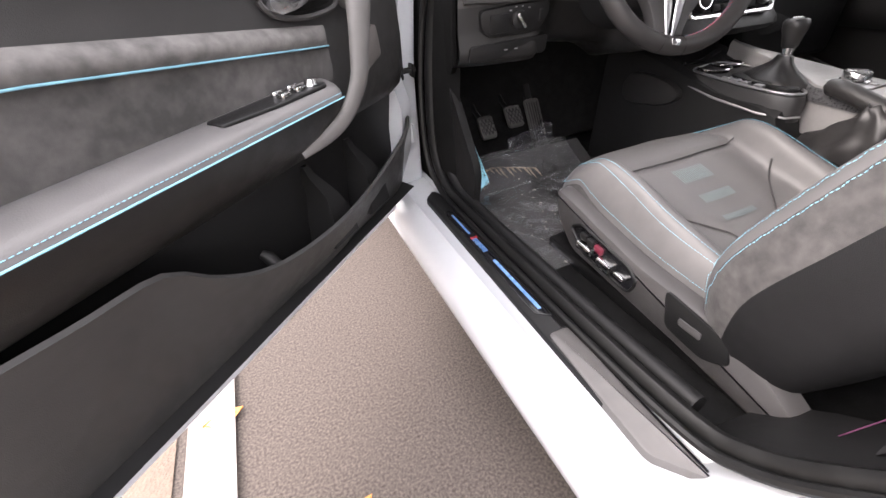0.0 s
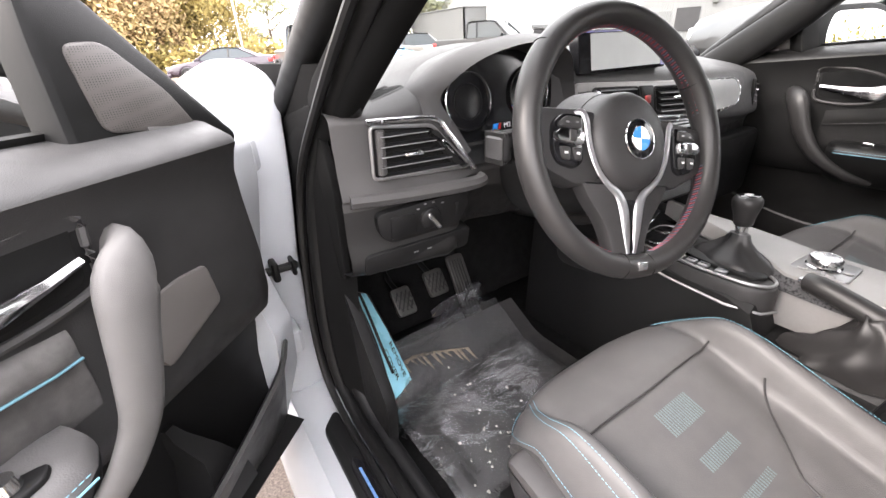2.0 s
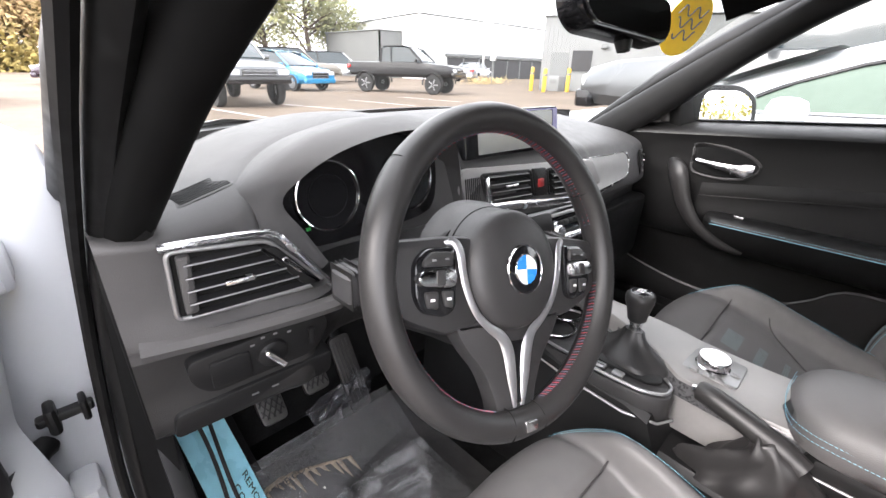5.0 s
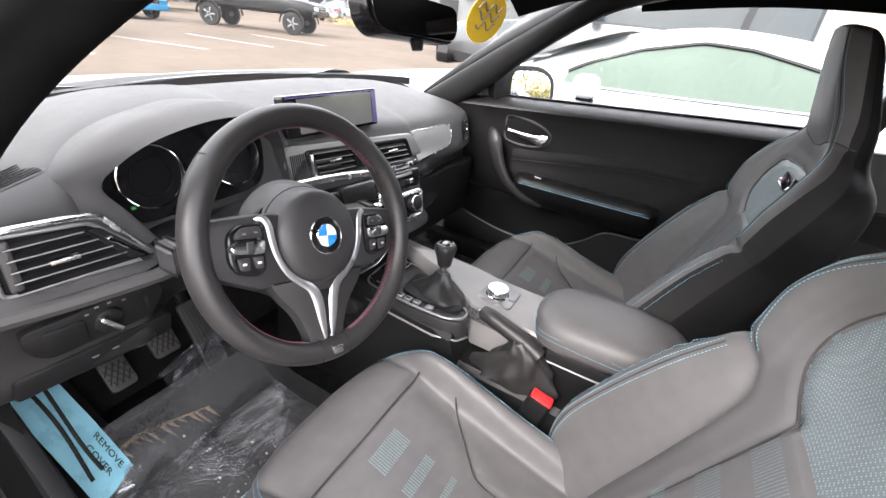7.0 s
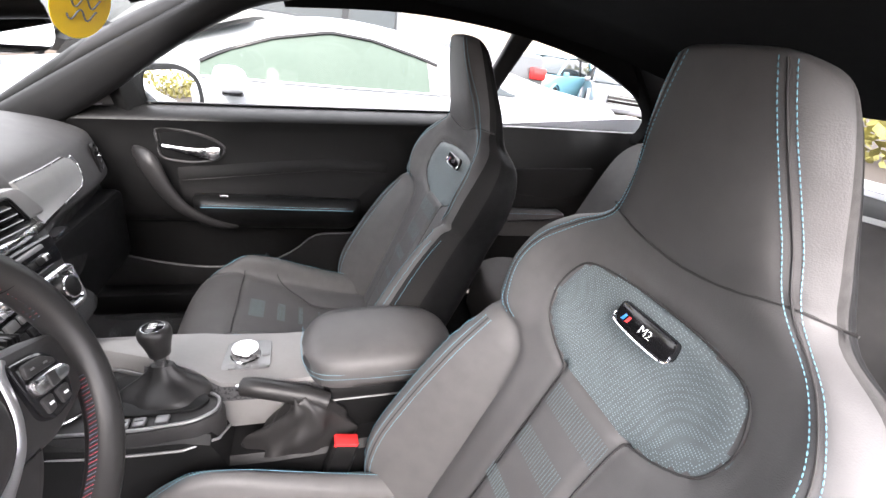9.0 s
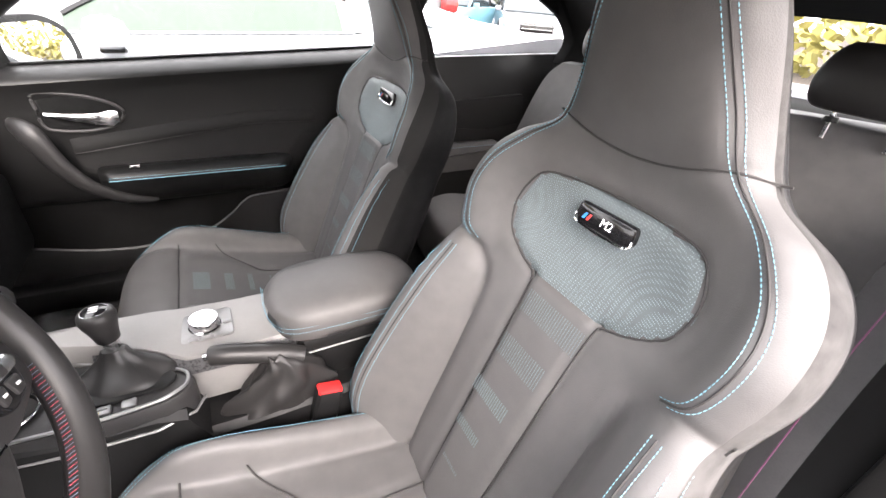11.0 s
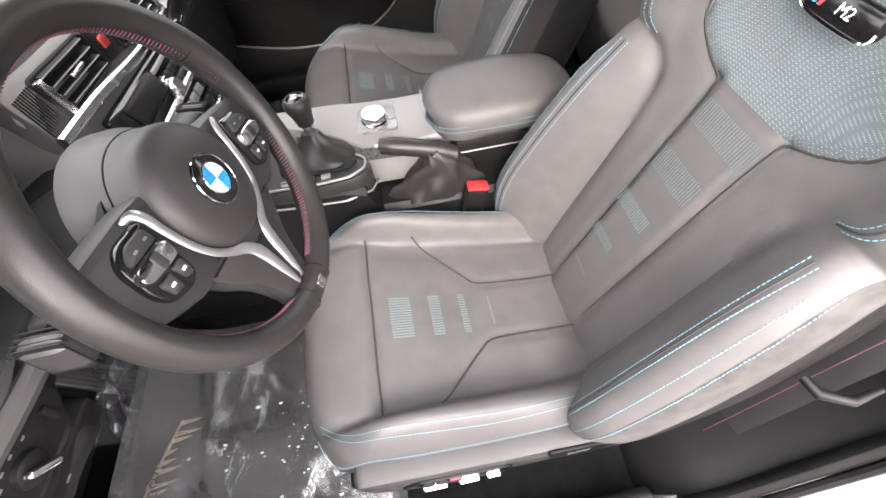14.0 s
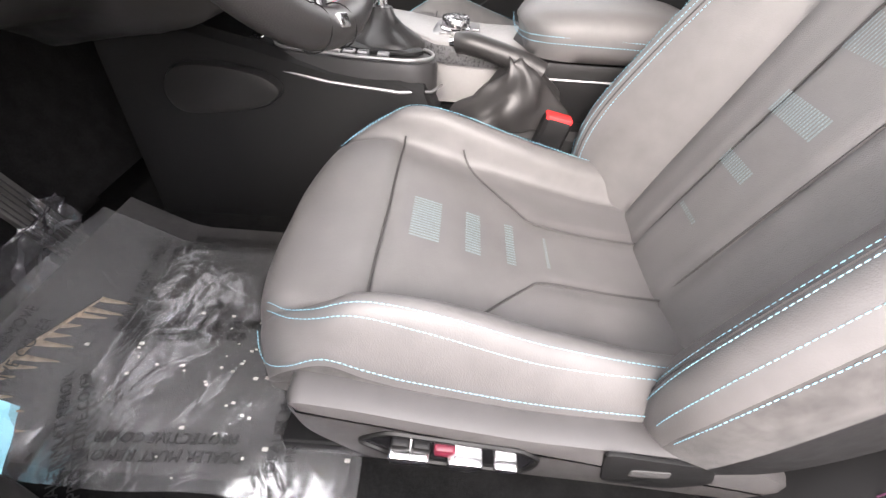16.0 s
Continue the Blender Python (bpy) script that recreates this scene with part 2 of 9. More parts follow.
PANEL = mat("black_door_panel", (0.008, 0.0079, 0.0079), 0.42, var=0.12, bump=0.3, bscale=900, spec=0.36)
DARKSUEDE = mat("dark_suede", (0.013, 0.0125, 0.0125), 0.95, var=0.4, scale=16, bump=0.4, bscale=1500)
THREAD = mat("blue_thread", (0.17, 0.36, 0.45), 0.7)
RED = mat("red_plastic", (0.62, 0.03, 0.03), 0.35)
REDTH = mat("red_thread", (0.35, 0.05, 0.07), 0.7)
WHITE = mat("white_plastic", (0.75, 0.75, 0.75), 0.4)
GLASS = glass_mat("window_glass", (0.68, 0.70, 0.69), 0.1)
BLUE = mat("blue_enamel", (0.02, 0.2, 0.62), 0.25)
# the grey mottled base stands for what the display glass reflects
SCREEN = mat("screen_glass", (0.14, 0.145, 0.14), 0.12, var=0.3, scale=6, rvar=0.02)

# ---- ground ----
ASPHALT = mat("asphalt", (0.082, 0.069, 0.061), 0.95, spec=0.12, var=0.6, scale=1500, bump=0.6, bscale=600)
PAVED = mat("pale_lot_concrete", (0.135, 0.104, 0.081), 0.95, var=0.2, scale=60, bump=0.6, bscale=150)
LINE = mat("white_line_paint", (0.36, 0.335, 0.315), 0.85, var=0.12, scale=60, bump=0.4, bscale=200)
g = Geo()
ticks = [-900, -200, -60, -20, -6, -3, -1.48, 2.2, 6, 20, 60, 200, 900]
g.grid([[(x, y, 0.0) for x in ticks] for y in ticks])
structure("ground", g, ASPHALT, "grey worn asphalt of the car park", "ground", 0)
g = Geo().grid([[(x, y, 0.004) for x in (-60, -20, -9, -5, -2.6, -1.5)] for y in (-6, -2, 0.16, 4, 9, 43)])
structure("pavement", g, PAVED, "pale sandy concrete strip beyond the parking line", "pavement", 0)
LOT = mat("tan_lot_surface", (0.118, 0.093, 0.072), 0.95, spec=0.15, var=0.22, scale=2.5, bump=0.6, bscale=150)
g = Geo().grid([[(x, y, 0.006) for x in (-26, -12, -5, -1.5, 2, 6, 12, 24, 60)] for y in (4.2, 9, 16, 28, 43)])
structure("lot_pavement", g, LOT, "tan worn surface of the car park ahead", "pavement", 0)


def lot_line(a, b, w=0.1):
    a, b = V((*a, 0)), V((*b, 0))
    d = (b - a).normalized()
    n = V((-d.y, d.x, 0)) * w / 2
    pts = [a + (b - a) * (i / 8) for i in range(9)]
    gg = Geo().grid([[p - n + V((0, 0, 0.011)), p + n + V((0, 0, 0.011))] for p in pts])
    return structure("parking_line", gg, LINE, "worn white painted parking line on the asphalt", "road marking", 0)


lot_line((-1.425, -4.5), (-1.425, 0.9), 0.1)
for a, b in (((2.6, 11.2), (3.0, 8.2)), ((4.5, 11.6), (5.4, 8.8)), ((7.0, 12.0), (7.5, 9.2)), ((9.4, 12.4), (9.8, 9.6)), ((-1.7, 9.0), (-1.5, 20)), ((-4.6, 9.0), (-4.4, 19)), ((1.0, 9.5), (0.6, 14))):
    lot_line(a, b, 0.11)
LEAF = mat("dry_orange_leaf", (0.62, 0.25, 0.06), 0.7, var=0.3)
for x, y, a in ((-1.17, -0.24, 35), (-1.23, 0.42, 70), (-1.4, 0.1, 10)):
    m = pose(x, y, 0.006, 0, 0, a)
    rows = [[m @ V((u * 0.045, w * 0.016 * (1 - u * u) ** 0.6, 0.006 * u * u + 0.004 * abs(w))) for w in (-1, 0, 1)] for u in (-1, -0.6, -0.2, 0.2, 0.6, 1)]
    tagged(link("fallen_leaf", Geo().grid(rows), LEAF), "small dry orange leaf lying on the asphalt", "leaf", "fallen leaves")

# ---- the car's shell ----
shell = thing("coupe", (0, 0, 0.15), "white painted coupe body with its driver's door open", "car")

# sill: painted outer skin, step, flange
prof = [(-0.69, 0.27), (-0.705, 0.325), (-0.722, 0.318), (-0.735, 0.305), (-0.79, 0.302), (-0.815, 0.312), (-0.835, 0.296), (-0.858, 0.262), (-0.868, 0.235), (-0.862, 0.205), (-0.845, 0.185), (-0.80, 0.17), (-0.70, 0.17)]
ys = [0.75, 0.5, 0.3, 0.0, -0.3, -0.5, -0.62]
part("sill", Geo().loft([[(x, y, z) for x, z in prof] for y in ys]), PAINT, shell, "white painted door sill")
# rear quarter jamb rising behind the door
prof2 = [(-0.66, 0), (-0.72, 0), (-0.80, -0.02), (-0.855, -0.05), (-0.875, -0.16), (-0.875, -0.55), (-0.60, -0.55), (-0.58, -0.2)]
lv = [(0.19, -0.46), (0.30, -0.50), (0.36, -0.56), (0.44, -0.66), (0.56, -0.74), (0.75, -0.80), (0.95, -0.845)]
part("quarter_panel", Geo().loft([[(x + (0.04 if z > 0.8 else 0) * (x < -0.7), y0 + dy, z) for x, dy in prof2] for z, y0 in lv]), PAINT, shell, "white painted rear quarter with the door jamb")
g = Geo().loft([[(x, y0 + dy, z) for x, dy in ((-0.58, 0.012), (-0.66, 0.020), (-0.708, 0.018), (-0.722, 0.008), (-0.724, -0.02), (-0.58, -0.03))] for z, y0 in lv])
part("jamb_trim", g, PLASTIC, shell, "black plastic door pillar trim")
# front jamb (hinge post)
g = Geo().slab(rnd([(-0.735, 0.28), (-0.728, 0.6), (-0.708, 0.78), (-0.70, 0.93), (-0.76, 0.97), (-0.84, 0.93), (-0.872, 0.84), (-0.878, 0.6), (-0.868, 0.36), (-0.86, 0.24), (-0.76, 0.24)], 0.03), -0.62, -0.445, lambda a, b, d: V((a, -d, b)), 0.012)
part("hinge_post", g, PAINT, shell, "white painted front door jamb")
for z in (0.44, 0.80):
    part("hinge", Geo().box((-0.80, 0.385, z), (-0.765, 0.46, z + 0.05), 0.008), PAINT, shell)
# front wing, outside ahead of the door, and bonnet
WING = [  # along, then the outer shoulder from the side up to the bonnet's edge (across, height)
    (0.63, [(-0.862, 0.55), (-0.85, 0.70), (-0.82, 0.785), (-0.755, 0.862), (-0.722, 0.882)]),
    (0.80, [(-0.878, 0.54), (-0.866, 0.675), (-0.832, 0.752), (-0.757, 0.836), (-0.718, 0.858)]),
    (1.20, [(-0.902, 0.50), (-0.893, 0.585), (-0.868, 0.645), (-0.764, 0.762), (-0.714, 0.796)]),
    (1.70, [(-0.905, 0.43), (-0.893, 0.51), (-0.862, 0.57), (-0.765, 0.672), (-0.695, 0.712)]),
    (2.00, [(-0.84, 0.40), (-0.82, 0.46), (-0.78, 0.51), (-0.70, 0.585), (-0.63, 0.615)]),
]
rows = [[(a, y, b) for a, b in spl(p, 4)] + [(p[-1][0] + 0.02, y, p[-1][1] - 0.03), (-0.72 if y < 1.9 else -0.6, y, 0.25), (p[0][0] + 0.004, y, 0.25)] for y, p in WING]
g = Geo().loft(rows)
part("front_wing", g, PAINT, shell, "white painted front wing")
bon = []
for y, z, w in ((0.70, 0.872, 0.72), (0.85, 0.852, 0.716), (1.1, 0.812, 0.714), (1.4, 0.768, 0.705), (1.7, 0.712, 0.69), (1.95, 0.632, 0.635)):
    bon.append([(s * w, y, z + 0.062 * (1 - s * s) + 0.022 * math.exp(-((abs(s) - 0.62) / 0.12) ** 2)) for s in np.linspace(-1, 1, 25)])
g = Geo().grid(bon)
g.grid([[(p[0], p[1], p[2] - 0.02) for p in r] for r in bon])
part("bonnet", g, PAINT, shell, "white painted bonnet")
g = Geo().loft([[(x, 0.60 + 0.13 * (1 - (x / 0.7) ** 2) + dy, 0.905 + dz + 0.02 * (1 - (x / 0.7) ** 2)) for dy, dz in ((-0.03, -0.02), (-0.03, 0.005), (0.07, 0.0), (0.07, -0.02))] for x in np.linspace(-0.7, 0.7, 15)])
part("scuttle_panel", g, PLASTIC, shell, "black plastic cowl under the windscreen")
# floor pan and tunnel
g = Geo().box((-0.70, -1.25, 0.225), (0.70, 0.62, 0.262), 0.005)
part("floor_pan", g, CARPET, shell, "black carpeted floor")
# firewall / toe board
g = Geo().slab([(0.60, 0.24), (0.50, 0.30), (0.56, 0.42), (0.60, 0.62), (0.66, 0.62), (0.66, 0.24)], -0.70, 0.70, lambda a, b, d: V((d, a, b)))
part("toe_board", g, CARPET, shell, "black carpeted bulkhead")
g = Geo().slab([(0.66, 0.50), (0.52, 0.22), (0.62, 0.2), (0.72, 0.5)], -0.69, -0.14, lambda a, b, d: V((d, a, b)))
part("toe_slope", g, CARPET, shell)
part("sill_lining", Geo().box((0.645, -0.62, 0.262), (0.715, 0.60, 0.335), 0.012), PLASTIC, shell, "black passenger sill lining")
# kick panel left
g = Geo().slab(rnd([(0.20, 0.26), (0.17, 0.42), (0.30, 0.60), (0.62, 0.66), (0.62, 0.26)], 0.03), 0.0, 0.022, lambda a, b, d: V((-0.70 + d, a, b)), 0.008)
part("kick_panel", g, PLASTIC, shell, "black plastic footwell side panel")
g = Geo().loft([[(x0 - 0.012, 0.32, z), (x0 + 0.02, 0.27, z), (x0 + 0.03, 0.62, z), (x0 - 0.012, 0.62, z)] for z, x0 in ((0.26, -0.715), (0.5, -0.71), (0.65, -0.70), (0.79, -0.69), (0.95, -0.68))])
part("cowl_side", g, HEAD, shell)

# roof, header and headliner
roof = []
for y, z, w in ((0.10, 1.215, 0.50), (-0.02, 1.262, 0.54), (-0.2, 1.30, 0.56), (-0.5, 1.325, 0.565), (-0.8, 1.318, 0.555), (-1.1, 1.285, 0.535), (-1.4, 1.225, 0.51), (-1.62, 1.15, 0.49)):
    roof.append([(s * w * 1.02, y, z - 0.035 * s * s - 0.03 * max(0, abs(s) - 0.8) / 0.2) for s in np.linspace(-1, 1, 21)])
g = Geo().grid(roof).grid([[(p[0], p[1], p[2] + 0.055) for p in r] for r in roof])
part("roof", Geo().grid([[(p[0] * 1.04, p[1], p[2] + 0.06) for p in r] for r in roof]), PAINT, shell, "white painted roof")
part("headliner", Geo().grid(roof), HEAD, shell, "black cloth headliner")


def pillar(name, pts, wid, material, parent, label="", up=(0, 0, 1)):
    """A rounded pillar through points, wid: (across, deep) half sizes at each."""
    p = spl(pts, 6)
    w = spl(wid, 6)
    rings = []
    for i, q in enumerate(p):
        d = V(p[min(i + 1, len(p) - 1)] - p[max(i - 1, 0)]).normalized()
        s = d.cross(V((0, 1, 0.4))).normalized()
        t = s.cross(d)
        rings.append([V(q) + s * (w[i][0] * math.copysign(abs(math.cos(a)) ** 0.7, math.cos(a))) + t * (w[i][1] * math.copysign(abs(math.sin(a)) ** 0.7, math.sin(a))) for a in np.linspace(0, math.tau, 17)[:-1]])
    return part(name, Geo().loft(rings), material, parent, label)


for s in (-1, 1):
    px, pz = (0.010, 0.0) if s < 0 else (0.0, 0.046)
    # unlit left trim borrows the blacker headliner colour, the lit right one stays plastic
    pillar("pillar_trim", [(s * (0.672 + px), 0.43, 0.80 + pz), (s * (0.655 + px), 0.25, 0.925 + pz), (s * (0.625 + px), 0.06, 1.06 + pz), (s * (0.585 + px), -0.12, 1.165 + pz), (s * 0.545, -0.30, 1.245 + pz * 0.4)], [(0.035 - px, 0.05), (0.035 - px, 0.046), (0.032 - px, 0.036), (0.031 - px, 0.032), (0.034, 0.03)], HEAD if s < 0 else PLASTIC, shell, "black windscreen pillar trim")
    # body-coloured outer pillar and cant rail with its seal
    pts = [(s * 0.704, 0.50, 0.86), (s * 0.664, 0.24, 1.03), (s * 0.628, 0.04, 1.15), (s * 0.60, -0.22, 1.275), (s * 0.59, -0.5, 1.315), (s * 0.59, -0.8, 1.31), (s * 0.59, -1.1, 1.27), (s * 0.60, -1.4, 1.19), (s * 0.62, -1.6, 1.09)]
    part("outer_pillar", Geo().tube(spl(pts, 5), [0.012 + 0.018 * min(1, i / 5) for i in range(41)], 10, flat=(1.0, 1.1)), RUBBER, shell, "black sealed outer pillar and roof edge")
    pts = [(s * 0.615, -0.20, 1.235), (s * 0.592, -0.5, 1.268), (s * 0.588, -0.8, 1.266), (s * 0.59, -1.1, 1.225), (s * 0.61, -1.35, 1.14), (s * 0.63, -1.45, 1.06)]
    part("cant_rail", Geo().tube(spl(pts, 5), 0.035, 10, flat=(0.8, 1.2)), HEAD, shell, "black cloth roof edge trim")
    pillar("centre_pillar_trim", [(s * 0.66, -0.74, 0.90), (s * 0.655, -0.78, 1.0), (s * 0.635, -0.83, 1.12), (s * 0.60, -0.88, 1.255)], [(0.02, 0.045), (0.02, 0.03), (0.018, 0.028), (0.02, 0.035)], PLASTIC, shell, "black door pillar trim")
    # rear pillar
    g = Geo().slab(rnd([(-1.20, 1.26), (-1.42, 1.02), (-1.36, 0.94), (-1.75, 0.92), (-1.75, 1.16), (-1.5, 1.24)], 0.05), 0.0, 0.05, lambda a, b, d, s=s: V((s * (0.615 - d), a, b)), 0.015)
    part("rear_pillar_trim", g, HEAD, shell, "black cloth rear pillar trim")

# glass
def ws(u, v):
    w0, w1 = 0.69, 0.545
    k = u * 2 - 1
    c = 1 - k * k
    return V((k * (w0 + (w1 - w0) * v), (0.44 + 0.24 * c) * (1 - v) + (0.0 + 0.09 * c) * v, 0.875 + 0.045 * c + (0.345 - 0.02 * c) * v + 0.025 * math.sin(v * math.pi)))


g = Geo().grid([[ws(u, v) for u in np.linspace(0, 1, 21)] for v in np.linspace(0, 1, 9)])
glass = part("windscreen", g, GLASS, shell, "clear curved windscreen")
glass.visible_shadow = False
g = Geo().grid([[(0.715 - 0.10 * v ** 1.3, y, 0.86 + 0.10 * k + (0.40 - 0.10 * k * 0.6) * v) for y, k in ((0.22, 0), (0.0, 0.22), (-0.3, 0.5), (-0.76, 1.0))] for v in np.linspace(0, 1, 7)])
g = part("side_window", g, GLASS, shell, "clear passenger door glass")
g.visible_shadow = False
g = Geo().grid([[(0.70 - 0.08 * v, y, 0.97 + 0.06 * k + (0.26 - 0.2 * k) * v) for y, k in ((-0.82, 0), (-1.05, 0.35), (-1.25, 0.7), (-1.40, 1.0))] for v in np.linspace(0, 1, 5)])
g = part("quarter_window", g, GLASS, shell, "clear rear side glass")
g.visible_shadow = False
g = Geo().grid([[(x, -1.60 - 0.30 * v, 1.17 - 0.22 * v) for x in np.linspace(-0.5, 0.5, 5)] for v in (0, 1)])
g = part("rear_window", g, GLASS, shell, "clear rear window")
g.visible_shadow = False

# black rubber seal round the driver's door opening
seal = [(-0.66, -0.81, 0.95), (-0.68, -0.765, 0.75), (-0.70, -0.70, 0.56), (-0.712, -0.62, 0.44), (-0.72, -0.545, 0.365), (-0.722, -0.46, 0.335), (-0.722, -0.2, 0.325), (-0.722, 0.15, 0.325), (-0.724, 0.28, 0.335), (-0.726, 0.345, 0.39), (-0.724, 0.37, 0.5), (-0.711, 0.375, 0.65), (-0.696, 0.345, 0.79), (-0.686, 0.245, 0.905), (-0.672, 0.08, 1.04), (-0.655, -0.10, 1.155), (-0.615, -0.30, 1.245), (-0.60, -0.55, 1.275), (-0.60, -0.80, 1.27)]
part("door_seal", Geo().tube(spl(seal, 8), 0.0125, 10, flat=(1.25, 1.0), up=(1, 0, 0.2)), RUBBER, shell, "black rubber door seal")
seal2 = [(x - 0.02, y + 0.012 * (y > 0.3), z - 0.004) for x, y, z in seal]
part("door_seal", Geo().tube(spl(seal2, 8), 0.007, 8, up=(1, 0, 0.2)), RUBBER, shell)
seal3 = [(x + 0.024, y - 0.02 * (y > 0.2), z + 0.002) for x, y, z in seal[5:14]]
part("sill_trim", Geo().tube(spl(seal3, 8), 0.016, 10, flat=(1.0, 0.9), up=(1, 0, 0.2)), PLASTIC, shell, "black inner sill trim")
# sill plate with its strip
pl = rnd([(-0.792, -0.47), (-0.742, -0.53), (-0.736, 0.30), (-0.752, 0.335), (-0.785, 0.30)], 0.012)
pl2 = rnd([(-0.795, -0.475), (-0.748, -0.535), (-0.744, -0.25), (-0.785, -0.25)], 0.012)
part("sill_cover", Geo().slab(pl2, 0.30, 0.3185, lambda a, b, d: V((a, b, d)), 0.004), mat("grey_sill_plastic", (0.09, 0.085, 0.083), 0.5, bump=0.3, bscale=900), shell, "grey plastic rear sill cover")
part("sill_plate", Geo().slab(pl, 0.296, 0.316, lambda a, b, d: V((a, b, d)), 0.004), PLASTIC, shell, "black plastic entry plate on the sill")
pl = rnd([(-0.778, -0.20), (-0.752, -0.22), (-0.752, 0.19), (-0.764, 0.21), (-0.774, 0.19)], 0.006)
strip = part("sill_strip", Geo().slab(pl, 0.314, 0.3185, lambda a, b, d: V((a, b, d)), 0.001), GLOSS, shell, "gloss black sill strip")
g = Geo().box((-0.7665, -0.195, 0.3186), (-0.7595, -0.03, 0.3196), 0)
g.box((-0.7645, 0.085, 0.3186), (-0.7600, 0.18, 0.3196), 0)
for i in range(11):
    g.box((-0.769 + 0.001 * (i % 3), 0.006 + i * 0.0052, 0.3186), (-0.757, 0.009 + i * 0.0052, 0.3196), 0)
LILAC = mat("pale_blue_foil", (0.06, 0.19, 0.48), 0.3, var=0.45, scale=90, var2=(0.16, 0.30, 0.55))
part("sill_mark", g, LILAC, strip, "pale blue reflective bars on the strip")
g = Geo()
for k, dx in enumerate((0.0, 0.004)):
    g.box((-0.769 + dx, 0.062, 0.3186), (-0.757 + dx, 0.069, 0.3198), 0)
part("sill_mark", g, RED, strip)

# sticker on the rear door jamb
PAPER = mat("white_label", (0.85, 0.85, 0.83), 0.5)
YEL = mat("yellow_print", (0.85, 0.62, 0.04), 0.5)
f = frame_of((-0.80, -0.722, 0.556), (-1.0, -0.2, 0.0), (0, -0.55, 0.83))
lab = tagged(thing("jamb_label", (-0.80, -0.722, 0.556), "white and yellow printed sticker on the door jamb", "label"))
part("sheet", Geo().slab(rect(-0.075, -0.05, 0.075, 0.05, 0.004), 0.0, 0.002, f), PAPER, lab)
part("print", Geo().slab(rect(-0.07, 0.012, 0.01, 0.04), 0.0022, 0.003, f).slab(rect(0.02, -0.04, 0.07, 0.0), 0.0022, 0.003, f), YEL, lab, "yellow printed panels")
g = Geo()
for i in range(6):
    g.slab(rect(-0.068, -0.042 + i * 0.0085, -0.01 - 0.01 * (i % 3), -0.038 + i * 0.0085), 0.0022, 0.003, f)
part("print", g, GLOSS, lab, "small black bars of print")

# ---- front seats ----
DEEPRED = mat("deep_red_plastic", (0.10, 0.010, 0.022), 0.4)
SKIRT = mat("grey_black_seat_plastic", (0.042, 0.040, 0.040), 0.5, bump=0.3, bscale=1100)
SEAM = mat("seam_crease_shadow", (0.03, 0.028, 0.028), 0.7)
MESH = dots_mat("perforated_leather", (0.095, 0.112, 0.117), (0.21, 0.27, 0.285), 400, 0.5, 0.3, (0.35, 0.0, 0.4))
STRIPE = dots_mat("blue_grey_stripe", (0.112, 0.136, 0.142), (0.160, 0.203, 0.214), 420, 0.6, 0.32, (0.35, 0, 0.4))
SEATBACK = mat("seat_back_shell", (0.006, 0.006, 0.0065), 0.65, bump=0.3, bscale=900, spec=0.2)
BO, BU, BN = V((0, -0.43, 0.39)), V((0, -0.363, 0.932)), V((0, 0.932, 0.363))
